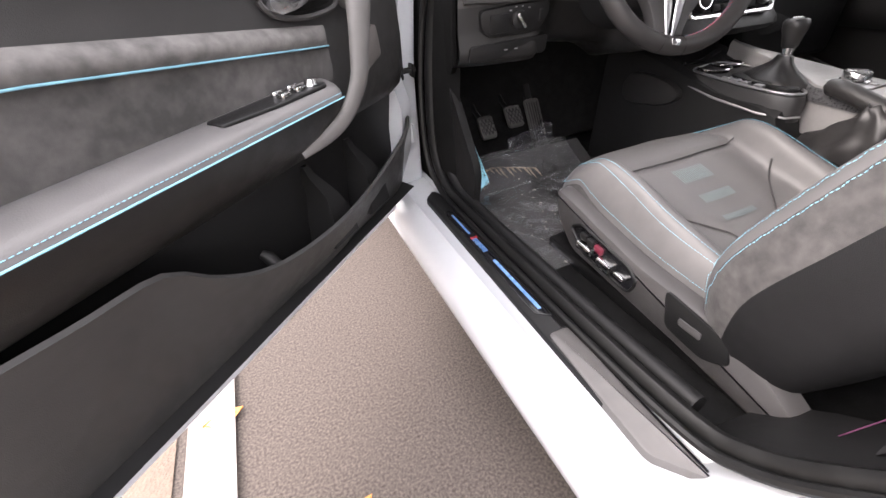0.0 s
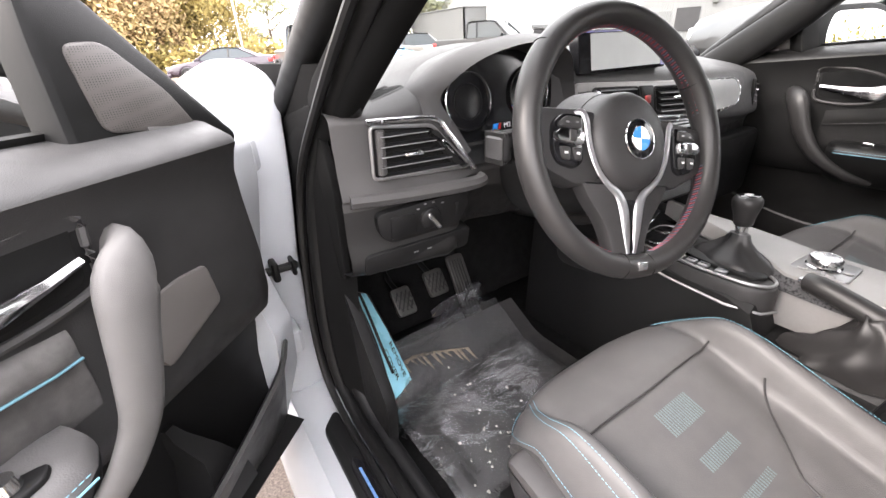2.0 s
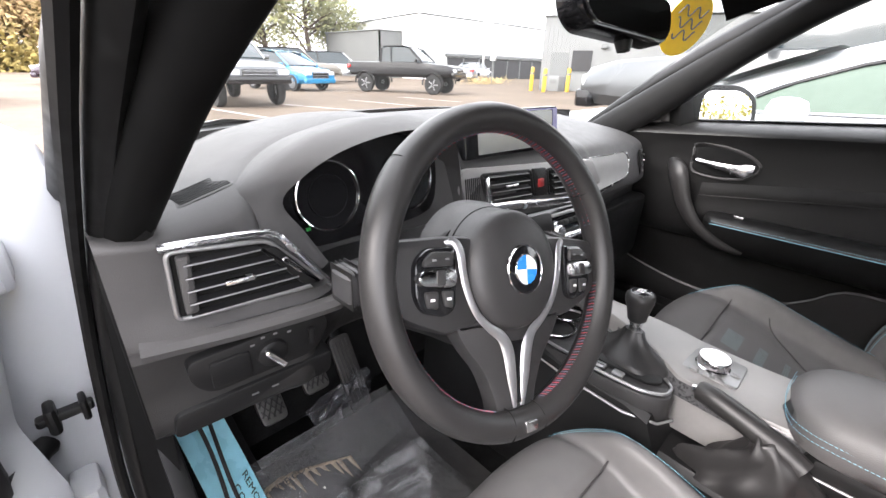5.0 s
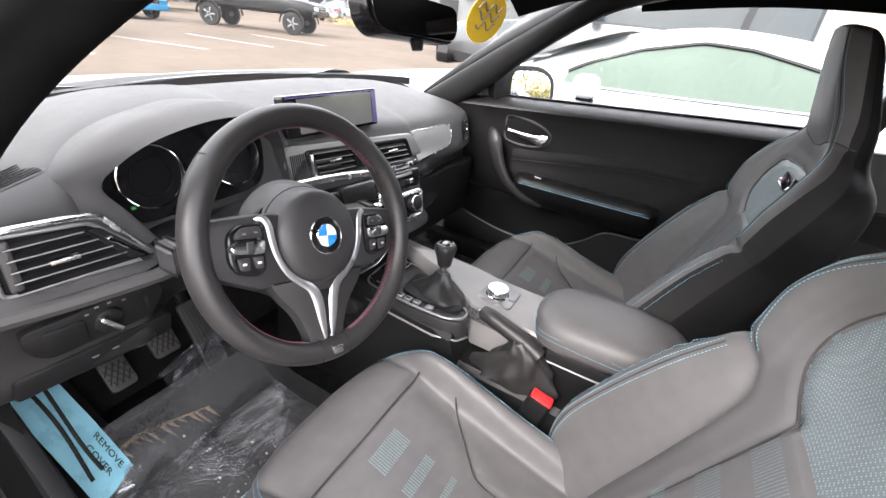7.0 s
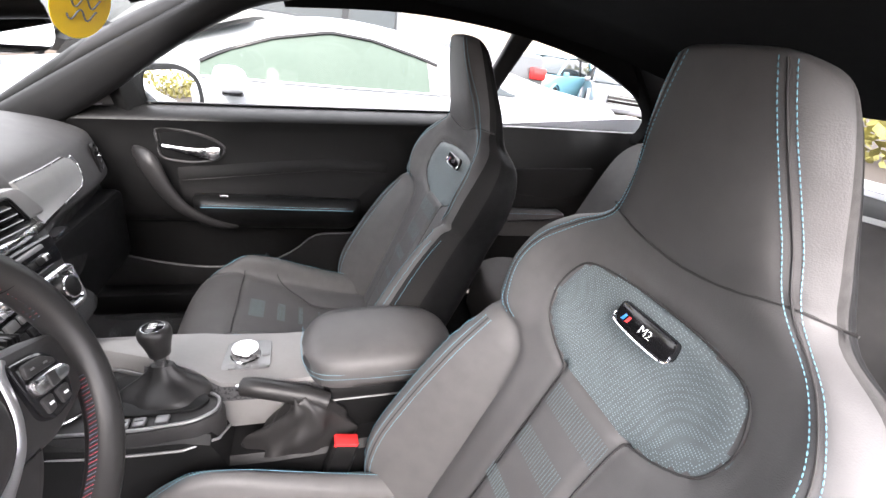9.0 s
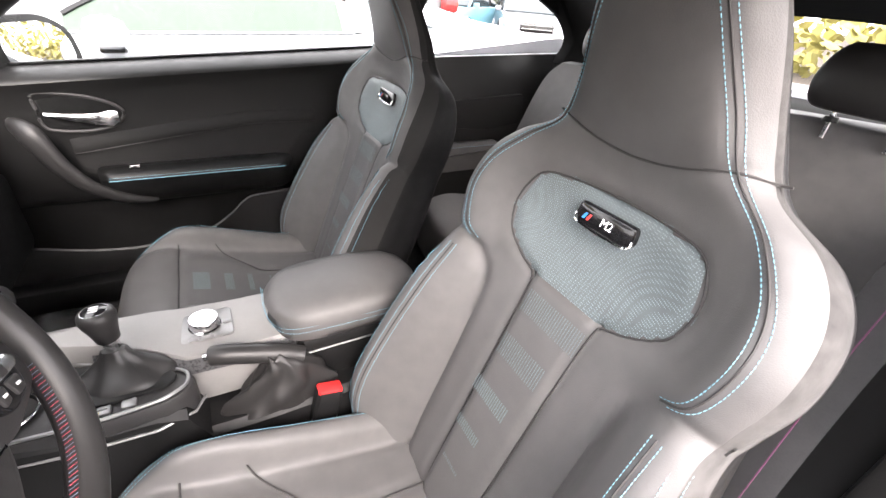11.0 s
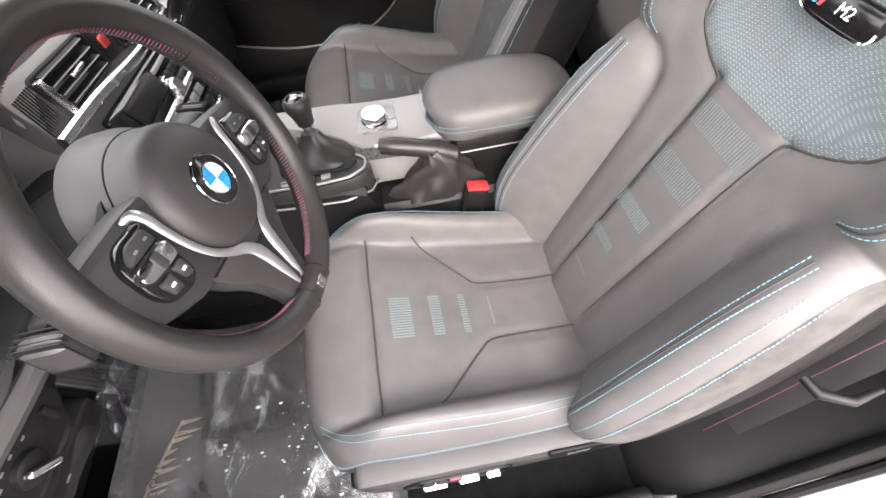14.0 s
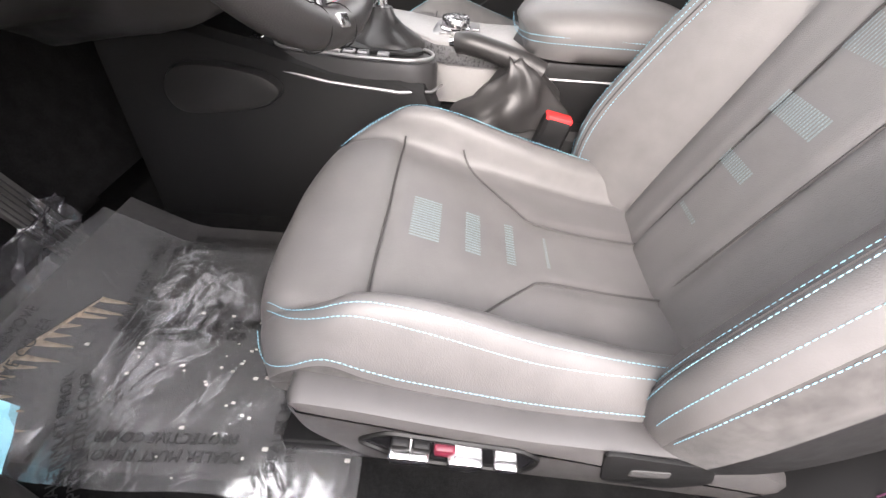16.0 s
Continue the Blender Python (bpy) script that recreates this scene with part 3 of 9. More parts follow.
# height, then half-section points (across, forward) from the middle of the front round to the back
BACK = [
    (-0.06, [(0, -0.02), (0.056, -0.02), (0.125, -0.012), (0.165, 0.01), (0.205, 0.035), (0.235, 0.02), (0.24, -0.03), (0.20, -0.085), (0, -0.095)]),
    (0.00, [(0, 0.0), (0.056, 0.0), (0.128, 0.002), (0.17, 0.045), (0.215, 0.078), (0.25, 0.055), (0.258, -0.02), (0.215, -0.09), (0, -0.105)]),
    (0.08, [(0, 0.004), (0.056, 0.003), (0.132, 0.006), (0.175, 0.06), (0.222, 0.10), (0.262, 0.075), (0.268, -0.01), (0.225, -0.095), (0, -0.115)]),
    (0.20, [(0, 0.004), (0.056, 0.003), (0.132, 0.008), (0.172, 0.055), (0.218, 0.092), (0.258, 0.065), (0.265, -0.02), (0.225, -0.10), (0, -0.12)]),
    (0.32, [(0, 0.002), (0.056, 0.002), (0.132, 0.01), (0.168, 0.042), (0.21, 0.072), (0.246, 0.05), (0.252, -0.03), (0.215, -0.105), (0, -0.125)]),
    (0.405, [(0, 0.0), (0.058, 0.0), (0.13, 0.008), (0.163, 0.024), (0.20, 0.046), (0.232, 0.028), (0.238, -0.035), (0.205, -0.105), (0, -0.125)]),
    (0.44, [(0, -0.004), (0.066, -0.002), (0.135, 0.01), (0.165, 0.022), (0.203, 0.04), (0.236, 0.022), (0.242, -0.035), (0.205, -0.105), (0, -0.125)]),
    (0.50, [(0, -0.008), (0.075, -0.006), (0.15, 0.012), (0.178, 0.028), (0.21, 0.048), (0.247, 0.026), (0.252, -0.03), (0.21, -0.10), (0, -0.12)]),
    (0.56, [(0, -0.004), (0.07, 0.0), (0.135, 0.014), (0.17, 0.028), (0.20, 0.042), (0.238, 0.02), (0.243, -0.03), (0.20, -0.09), (0, -0.11)]),
    (0.605, [(0, 0.008), (0.06, 0.011), (0.11, 0.02), (0.145, 0.028), (0.172, 0.03), (0.205, 0.008), (0.21, -0.03), (0.175, -0.075), (0, -0.095)]),
    (0.64, [(0, 0.035), (0.05, 0.036), (0.09, 0.036), (0.112, 0.032), (0.13, 0.024), (0.146, 0.006), (0.148, -0.016), (0.132, -0.04), (0, -0.06)]),
    (0.69, [(0, 0.075), (0.045, 0.074), (0.075, 0.07), (0.093, 0.06), (0.108, 0.045), (0.121, 0.024), (0.121, 0.005), (0.107, -0.012), (0, -0.025)]),
    (0.745, [(0, 0.112), (0.045, 0.110), (0.068, 0.106), (0.084, 0.096), (0.096, 0.081), (0.105, 0.064), (0.104, 0.048), (0.09, 0.034), (0, 0.022)]),
    (0.785, [(0, 0.135), (0.042, 0.133), (0.06, 0.129), (0.073, 0.12), (0.084, 0.107), (0.090, 0.094), (0.088, 0.08), (0.076, 0.067), (0, 0.058)]),
    (0.805, [(0, 0.142), (0.038, 0.140), (0.052, 0.136), (0.062, 0.128), (0.070, 0.118), (0.075, 0.108), (0.073, 0.097), (0.062, 0.087), (0, 0.08)]),
    (0.815, [(0, 0.118), (0.02, 0.118), (0.03, 0.116), (0.036, 0.113), (0.04, 0.11), (0.042, 0.106), (0.042, 0.102), (0.036, 0.097), (0, 0.094)]),
]
CUSH = [  # forward, then half-section points (across, height)
    (0.052, [(0, 0.415), (0.10, 0.415), (0.16, 0.412), (0.182, 0.410), (0.198, 0.405), (0.207, 0.402), (0.207, 0.40), (0.19, 0.396), (0, 0.394)]),
    (0.047, [(0, 0.443), (0.10, 0.443), (0.163, 0.44), (0.184, 0.436), (0.202, 0.428), (0.213, 0.418), (0.213, 0.404), (0.195, 0.394), (0, 0.392)]),
    (0.02, [(0, 0.466), (0.10, 0.466), (0.163, 0.465), (0.186, 0.466), (0.206, 0.460), (0.219, 0.447), (0.217, 0.414), (0.20, 0.396), (0, 0.39)]),
    (-0.03, [(0, 0.474), (0.10, 0.475), (0.160, 0.476), (0.182, 0.492), (0.205, 0.490), (0.221, 0.468), (0.218, 0.420), (0.20, 0.39), (0, 0.38)]),
    (-0.08, [(0, 0.465), (0.10, 0.467), (0.157, 0.470), (0.178, 0.510), (0.203, 0.507), (0.222, 0.455), (0.219, 0.405), (0.20, 0.36), (0, 0.34)]),
    (-0.15, [(0, 0.446), (0.10, 0.447), (0.152, 0.450), (0.175, 0.502), (0.201, 0.501), (0.222, 0.438), (0.219, 0.388), (0.20, 0.34), (0, 0.33)]),
    (-0.25, [(0, 0.415), (0.08, 0.419), (0.145, 0.425), (0.171, 0.469), (0.199, 0.472), (0.221, 0.416), (0.218, 0.372), (0.20, 0.33), (0, 0.33)]),
    (-0.36, [(0, 0.396), (0.08, 0.398), (0.141, 0.404), (0.168, 0.438), (0.196, 0.444), (0.219, 0.405), (0.216, 0.365), (0.20, 0.33), (0, 0.33)]),
    (-0.45, [(0, 0.388), (0.08, 0.39), (0.138, 0.394), (0.165, 0.424), (0.19, 0.430), (0.214, 0.40), (0.212, 0.36), (0.20, 0.33), (0, 0.33)]),
]


def seg_dist(p, line):
    best = 9.0
    for a, b in zip(line, line[1:]):
        ax, ay = a
        dx, dy = b[0] - ax, b[1] - ay
        t = max(0, min(1, ((p[0] - ax) * dx + (p[1] - ay) * dy) / (dx * dx + dy * dy + 1e-12)))
        best = min(best, math.hypot(p[0] - ax - t * dx, p[1] - ay - t * dy))
    return best


def section_table(table, steps):
    """Interpolates the section table smoothly along its length; returns positions and half sections."""
    t = spl([[r[0]] for r in table], steps)[:, 0]
    h = spl([np.array(r[1]).ravel() for r in table], steps).reshape(len(t), -1, 2)
    return t, h


def half_curve(half, n=7):
    """The whole front and back section, closed, from its half."""
    h = np.array(half)
    left = h[1:-1][::-1] * (-1, 1)
    return spl(np.vstack([h, left]), n, closed=True)


def mirrored(line):
    return [line, [(-a, b) for a, b in line]]


BACK_SEAMS = mirrored([(0.052, -0.02), (0.056, 0.2), (0.06, 0.40), (0.066, 0.432)]) + mirrored([(0.066, 0.432), (0.10, 0.445), (0.135, 0.47), (0.147, 0.505), (0.14, 0.54), (0.118, 0.566), (0.06, 0.575), (0.0, 0.577)])
BACK_CREASE = mirrored([(0.132, -0.03), (0.132, 0.2), (0.134, 0.33), (0.142, 0.385), (0.165, 0.412), (0.20, 0.424), (0.25, 0.425)])
HEAD_SEAM = [[(-0.15, 0.652), (-0.11, 0.645), (-0.06, 0.632), (0, 0.626), (0.06, 0.632), (0.11, 0.645), (0.15, 0.652)]]
CUSH_SEAMS = [[(-0.165, -0.075), (0, -0.078), (0.165, -0.075)]] + mirrored([(0.162, -0.17), (0.13, -0.20), (0.075, -0.255), (0.06, -0.275), (0.056, -0.32), (0.054, -0.45)])
CUSH_CREASE = mirrored([(0.166, 0.05), (0.167, -0.05), (0.163, -0.15), (0.156, -0.25), (0.148, -0.36), (0.142, -0.45)])
MESH_POLY = [(0.066, 0.432), (0.10, 0.445), (0.135, 0.47), (0.147, 0.505), (0.14, 0.54), (0.118, 0.566), (0.06, 0.575), (0, 0.577)]
MESH_POLY = MESH_POLY + [(-a, b) for a, b in MESH_POLY[-2::-1]]


def inside(p, poly):
    x, y = p
    c = False
    for (x0, y0), (x1, y1) in zip(poly, poly[1:] + poly[:1]):
        if (y0 > y) != (y1 > y) and x < (x1 - x0) * (y - y0) / (y1 - y0) + x0:
            c = not c
    return c


def groove(p, lines, depth, width):
    return sum(depth * math.exp(-(seg_dist(p, l) / width) ** 2) for l in lines)


def front_depth(half, s):
    """The forward value of a half section at the distance s from the middle, on its front."""
    c = spl(half[:6], 8)
    return float(np.interp(abs(s), c[:, 0], c[:, 1]))


def seat(cx, side, label):
    """side: -1 where the door is towards -x, 1 where it is towards +x."""
    root = thing("sports_seat", (cx, -0.2, 0.27), label, "car seat", "front seats")
    place = lambda s, h, d: V((cx + s, 0, 0)) + BO + BU * h + BN * d
    # backrest
    t, hs = section_table(BACK, 6)
    rows, keys = [], []
    for h, half in zip(t, hs):
        c = half_curve(half)
        row, key = [], []
        for k, (s, d) in enumerate(c):
            front = k < 7 * 5.2 or k > len(c) - 7 * 5.2
            q = d
            if front:
                p = (s, h)
                q -= groove(p, BACK_SEAMS, 0.005, 0.006) + groove(p, BACK_CREASE, 0.010, 0.010) + groove(p, HEAD_SEAM, 0.004, 0.006)
                if abs(s) < 0.053 and h < 0.43:
                    q += 0.004
            row.append(place(s, h, q))
            key.append((s, h, k))
        rows.append(row)
        keys.append(key)
    n, m = len(rows), len(rows[0])
    sets = {"leather": Geo(), "insert": Geo(), "suede": Geo(), "inner": Geo(), "shell": Geo()}
    faces = {k: [] for k in sets}
    for i in range(n - 1):
        for j in range(m):
            j2 = (j + 1) % m
            s = (keys[i][j][0] + keys[i][j2][0]) / 2 if j2 else keys[i][j][0]
            h = (keys[i][j][1] + keys[i + 1][j][1]) / 2
            k = min(j, m - 1 - j)
            if k >= 7 * 5.45:
                where = "shell"
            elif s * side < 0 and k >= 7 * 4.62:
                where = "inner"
            elif k >= 7 * 4.75:
                where = "suede"
            else:
                where = "insert" if k < 7 * 4 and inside((s, h), MESH_POLY) else "leather"
            faces[where].append((i * m + j, i * m + j2, (i + 1) * m + j2, (i + 1) * m + j))
    flat = [p for r in rows for p in r]
    back = None
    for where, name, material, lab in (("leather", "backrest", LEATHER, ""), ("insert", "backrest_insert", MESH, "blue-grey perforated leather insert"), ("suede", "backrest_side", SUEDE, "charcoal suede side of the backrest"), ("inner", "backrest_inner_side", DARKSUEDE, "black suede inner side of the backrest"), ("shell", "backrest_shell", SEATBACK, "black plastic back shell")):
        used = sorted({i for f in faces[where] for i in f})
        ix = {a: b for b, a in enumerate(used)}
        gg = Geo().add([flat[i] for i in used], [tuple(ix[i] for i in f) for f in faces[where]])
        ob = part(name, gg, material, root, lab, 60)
        back = back or ob

    def surf2(s, h, off=0.0):
        i = int(np.clip(np.searchsorted(t, h) - 1, 0, len(t) - 2))
        w = (h - t[i]) / (t[i + 1] - t[i])
        d = front_depth(hs[i], s) * (1 - w) + front_depth(hs[i + 1], s) * w
        return place(s, h, d + off)

    # seams: dark tubes that draw the shadow in each groove
    gg = Geo()
    for line in BACK_SEAMS + HEAD_SEAM:
        c = spl(line, 6)
        gg.tube([surf2(s, h, -0.003) for s, h in c], 0.0016, 5)
    part("seam", gg, SEAM, back)
    # stitch rows over the wings and the bolsters, a seam between each pair
    def stitch_row(line, parent):
        part("stitching", stitch(Geo(), line), THREAD, parent, "pale blue stitching")

    for sg in (-1, 1):
        wing = spl([(0.050, 0.80), (0.062, 0.77), (0.077, 0.735), (0.095, 0.69), (0.117, 0.642), (0.165, 0.60), (0.202, 0.55), (0.212, 0.50), (0.20, 0.445), (0.172, 0.425)], 8)
        bol = spl([(0.196, 0.40), (0.202, 0.3), (0.208, 0.2), (0.212, 0.1), (0.208, 0.02), (0.196, -0.04)], 8)
        for line in (wing, bol):
            for o in (-0.0065, 0.0065):
                stitch_row([surf2(sg * (s + o), h, 0.0011) for s, h in line], back)
            part("seam", Geo().tube([surf2(sg * s, h, 0.0002) for s, h in line], 0.0012, 5), SEAM, back)
        def rib(kk, off, sg=sg):
            # a line along the outer edge of the backrest, kk steps round its section
            out = []
            for h in np.linspace(0.0, 0.40, 40):
                cc = half_curve(hs[int(np.argmin(abs(t - h)))])
                q = cc[int(kk)] * (1 - kk % 1) + cc[int(kk) + 1] * (kk % 1)
                out.append(place(sg * (q[0] + off), h, q[1] + off))
            return out

        for kk in (31.4, 34.4):
            stitch_row(rib(kk, 0.0006), back)
    # printed stripes of the back
    for h0, h1, s0, s1 in ((0.379, 0.414, -0.058, 0.050), (0.302, 0.338, -0.038, 0.050), (0.226, 0.251, -0.022, 0.057), (0.157, 0.174, -0.006, 0.052), (0.090, 0.096, -0.003, 0.042)):
        gg = Geo()
        nx = int((s1 - s0) / 0.0042)
        for i in range(nx):
            a, b = s0 + (s1 - s0) * i / nx, s0 + (s1 - s0) * (i + (0.34 if h0 > 0.3 else 0.55)) / nx
            gg.grid([[surf2(x, y, 0.0046) for x in (a, b)] for y in np.linspace(h0, h1, 5)])
        part("stripe", gg, STRIPE, back, "blue-grey printed stripe", 60)
    # badge
    f = lambda a, b, d: surf2(a, 0.543 + b, 0.0) + BN * d
    bdg = part("badge", Geo().slab(rnd([(-0.047, -0.006), (-0.036, -0.018), (0.036, -0.018), (0.047, -0.006), (0.044, 0.014), (-0.044, 0.014)], 0.006), -0.006, 0.008, f, 0.003), GLOSS, root, "gloss black badge with chrome letters")
    f2 = lambda a, b, d: place(a, 0.543 + b, front_depth(hs[int(np.argmin(abs(t - 0.54)))], 0) + d)
    m = pose_of(place(-0.006, 0.541, front_depth(hs[int(np.argmin(abs(t - 0.54)))], 0) + 0.0098), (1, 0, 0), BU)
    m = pose_of(m.translation, (-1, 0, 0), BU)
    part("letters", text_mesh("M2", 0.015, m, 0.0012), BRIGHT, bdg, "chrome letters")
    for i, (cm, nm) in enumerate(((BLUE, "bar"), (RED, "bar"))):
        part(nm, Geo().slab([(0.030 - i * 0.007, -0.008), (0.034 - i * 0.007, -0.008), (0.029 - i * 0.007, 0.006), (0.025 - i * 0.007, 0.006)], 0.006, 0.0095, f2), cm, bdg)
    part("surround", Geo().tube([f2(a, b, 0.008) for a, b in spl([(-0.045, -0.004), (-0.036, -0.016), (0.036, -0.016), (0.045, -0.004)], 4)], 0.0016, 6), BRIGHT, bdg)
    # cushion, its front corners rounded in plan
    bow = lambda s, y: y - 0.042 * (abs(s) / 0.215) ** 3 * max(0.0, min(1.0, (y + 0.12) / 0.17))
    t2, hs2 = section_table(CUSH, 7)
    rows = []
    for y, half in zip(t2, hs2):
        c = half_curve(half)
        row = []
        for k, (s, z) in enumerate(c):
            if k < 7 * 5 or k > len(c) - 7 * 5:
                z = z - groove((s, y), CUSH_SEAMS, 0.0055, 0.0065) - groove((s, y), CUSH_CREASE, 0.007, 0.009)
                z += 0.0022 * noise.noise(V((s * 14, y * 16, cx)))
            row.append(V((cx + s, bow(s, y), z)))
        rows.append(row)
    m = len(rows[0])
    low = range(int(7 * 5.35), int(7 * 7.3))
    seat_top, seat_low = Geo(), Geo()
    seat_top.loft(rows)
    keep = [f for f in seat_top.f if len(f) > 4 or min(f[0] % m, m - 1 - f[0] % m) not in low]
    side_ = [f for f in seat_top.f if not (len(f) > 4 or min(f[0] % m, m - 1 - f[0] % m) not in low)]
    seat_low.v, seat_low.f, seat_top.f = seat_top.v, side_, keep
    cu = part("cushion", seat_top, LEATHER, root, "", 60)
    part("cushion_side", seat_low, SUEDE, root, "charcoal suede band round the cushion", 60)

    def top(s, y, off=0.0):
        i = int(np.clip(len(t2) - 2 - np.searchsorted(t2[::-1], y) + 1, 0, len(t2) - 2))
        w = (y - t2[i]) / (t2[i + 1] - t2[i])
        c0, c1 = spl(hs2[i][:6], 8), spl(hs2[i + 1][:6], 8)
        z = np.interp(abs(s), c0[:, 0], c0[:, 1]) * (1 - w) + np.interp(abs(s), c1[:, 0], c1[:, 1]) * w
        return V((cx + s, bow(s, y), z + off))

    gg = Geo()
    for line in CUSH_SEAMS:
        gg.tube([top(s, y, -0.0010) for s, y in spl(line, 6)], 0.0016, 5)
    part("seam", gg, SEAM, cu)
    gg = Geo()
    for sg in (-1, 1):
        c = spl([(0.160, 0.035), (0.184, 0.0), (0.196, -0.06), (0.200, -0.2), (0.198, -0.3), (0.19, -0.42)], 8)
        for o in (-0.003, 0.007):
            stitch_row([top(sg * (s + o), y, 0.0022) for s, y in c], cu)
        stitch_row([V((cx + sg * s, bow(s, y) + 0.001, z)) for s, y, z in spl([(0.17, 0.0535, 0.425), (0.2075, 0.0475, 0.432), (0.2205, 0.02, 0.4475), (0.2225, -0.03, 0.467), (0.2236, -0.08, 0.4555), (0.2236, -0.15, 0.438), (0.2226, -0.25, 0.4165), (0.2206, -0.36, 0.4055), (0.216, -0.43, 0.401)], 8)], cu)
    for y0, y1 in ((-0.145, -0.108), (-0.198, -0.178), (-0.245, -0.233), (-0.292, -0.288)):
        w = 0.04 if y1 - y0 > 0.01 else 0.03
        gg = Geo()
        for i in range(16):
            a = -w + 2 * w * i / 16
            gg.grid([[top(a, y, 0.0014), top(a + w * 0.075, y, 0.0014)] for y in np.linspace(y0, y1, 5)])
        part("stripe", gg, STRIPE, cu, "blue-grey printed stripe", 60)
    # side skirts with the switches on the door side
    for sg in (-1, 1):
        fr = lambda a, b, d, sg=sg: V((cx + sg * (0.227 + d), a, b))
        o = rnd([(-0.018, 0.446), (-0.08, 0.437), (-0.15, 0.420), (-0.25, 0.400), (-0.40, 0.389), (-0.47, 0.375), (-0.57, 0.31), (-0.53, 0.28), (-0.36, 0.303), (-0.20, 0.318), (-0.085, 0.328), (-0.03, 0.385)], 0.02)
        sk = part("skirt", Geo().slab(o, -0.01, 0.027, fr, 0.014), SKIRT, root, "black plastic seat side trim")
        if sg == side:
            fr2 = lambda a, b, d, sg=sg: V((cx + sg * (0.254 + d), a if a < -0.3 else -0.167 + (a + 0.15) * 0.87, b if a < -0.3 else b - 0.006 - 0.06 * (a + 0.15) * -1))
            o = rnd([(-0.053, 0.386), (-0.088, 0.408), (-0.235, 0.398), (-0.258, 0.380), (-0.243, 0.348), (-0.105, 0.350)], 0.012)
            loop = [fr2(a, b, 0.001) for a, b in o]
            part("switch_bezel", Geo().tube(loop + loop[:1], 0.0028, 6, caps=False, up=(1, 0, 0)), RUBBER, sk)
            part("switch_plate", Geo().slab(o, -0.004, 0.0006, fr2), GLOSS, sk, "gloss black switch recess")
            for nm, a0, a1, b0, b1, mm in (("memory_button", -0.091, -0.112, 0.381, 0.395, PLASTIC), ("memory_button", -0.114, -0.135, 0.380, 0.394, PLASTIC), ("memory_button", -0.138, -0.162, 0.378, 0.393, DEEPRED), ("seat_switch", -0.088, -0.134, 0.360, 0.377, CHROME), ("seat_switch", -0.154, -0.194, 0.358, 0.377, CHROME), ("seat_switch", -0.206, -0.234, 0.366, 0.376, CHROME)):
                part(nm, Geo().slab(rect(a1, b0, a0, b1, 0.005), 0.0, 0.012 if nm[0] == "s" else 0.007, fr2, 0.003), mm, sk, {"s": "satin chrome seat switch", "m": ""}[nm[0]])
            o = rnd([(-0.315, 0.396), (-0.425, 0.381), (-0.44, 0.345), (-0.40, 0.322), (-0.33, 0.33)], 0.012)
            part("release_flap", Geo().slab(o, -0.002, 0.0022, fr2, 0.001), PLASTIC, sk)
            part("flap_mark", Geo().slab(rect(-0.39, 0.352, -0.35, 0.366, 0.004), 0.001, 0.0035, fr2, 0.001), SOFT, sk)
    # rails and rear hinge cover
    for sg in (-1, 1):
        part("seat_rail", Geo().box((cx + sg * 0.205 - 0.022, -0.56, 0.262), (cx + sg * 0.205 + 0.022, 0.02, 0.292), 0.004), PLASTIC, root, "dark steel seat rail")
    # filler box whose near-black colour supplies the shade under the cushion
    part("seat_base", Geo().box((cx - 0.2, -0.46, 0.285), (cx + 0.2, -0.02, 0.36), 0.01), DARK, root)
    # upper backrest release lever on the door side
    q = place(side * 0.262, 0.27, -0.055)
    part("tilt_lever", Geo().tube([q, q + V((side * 0.02, -0.004, 0.0)), q + V((side * 0.035, -0.03, 0.004)), q + V((side * 0.03, -0.065, 0.006))], [0.006, 0.0065, 0.006, 0.004], 10), RUBBER, root, "black tilt lever")
    return root


seat(-0.362, -1, "black leather sports driver's seat with pale blue stitching")
seat(0.372, 1, "black leather sports passenger seat with pale blue stitching")

# ---- dashboard ----
dash = thing("dashboard", (0, 0.35, 0.6), "black soft-touch dashboard with silver trims and air vents", "dashboard")
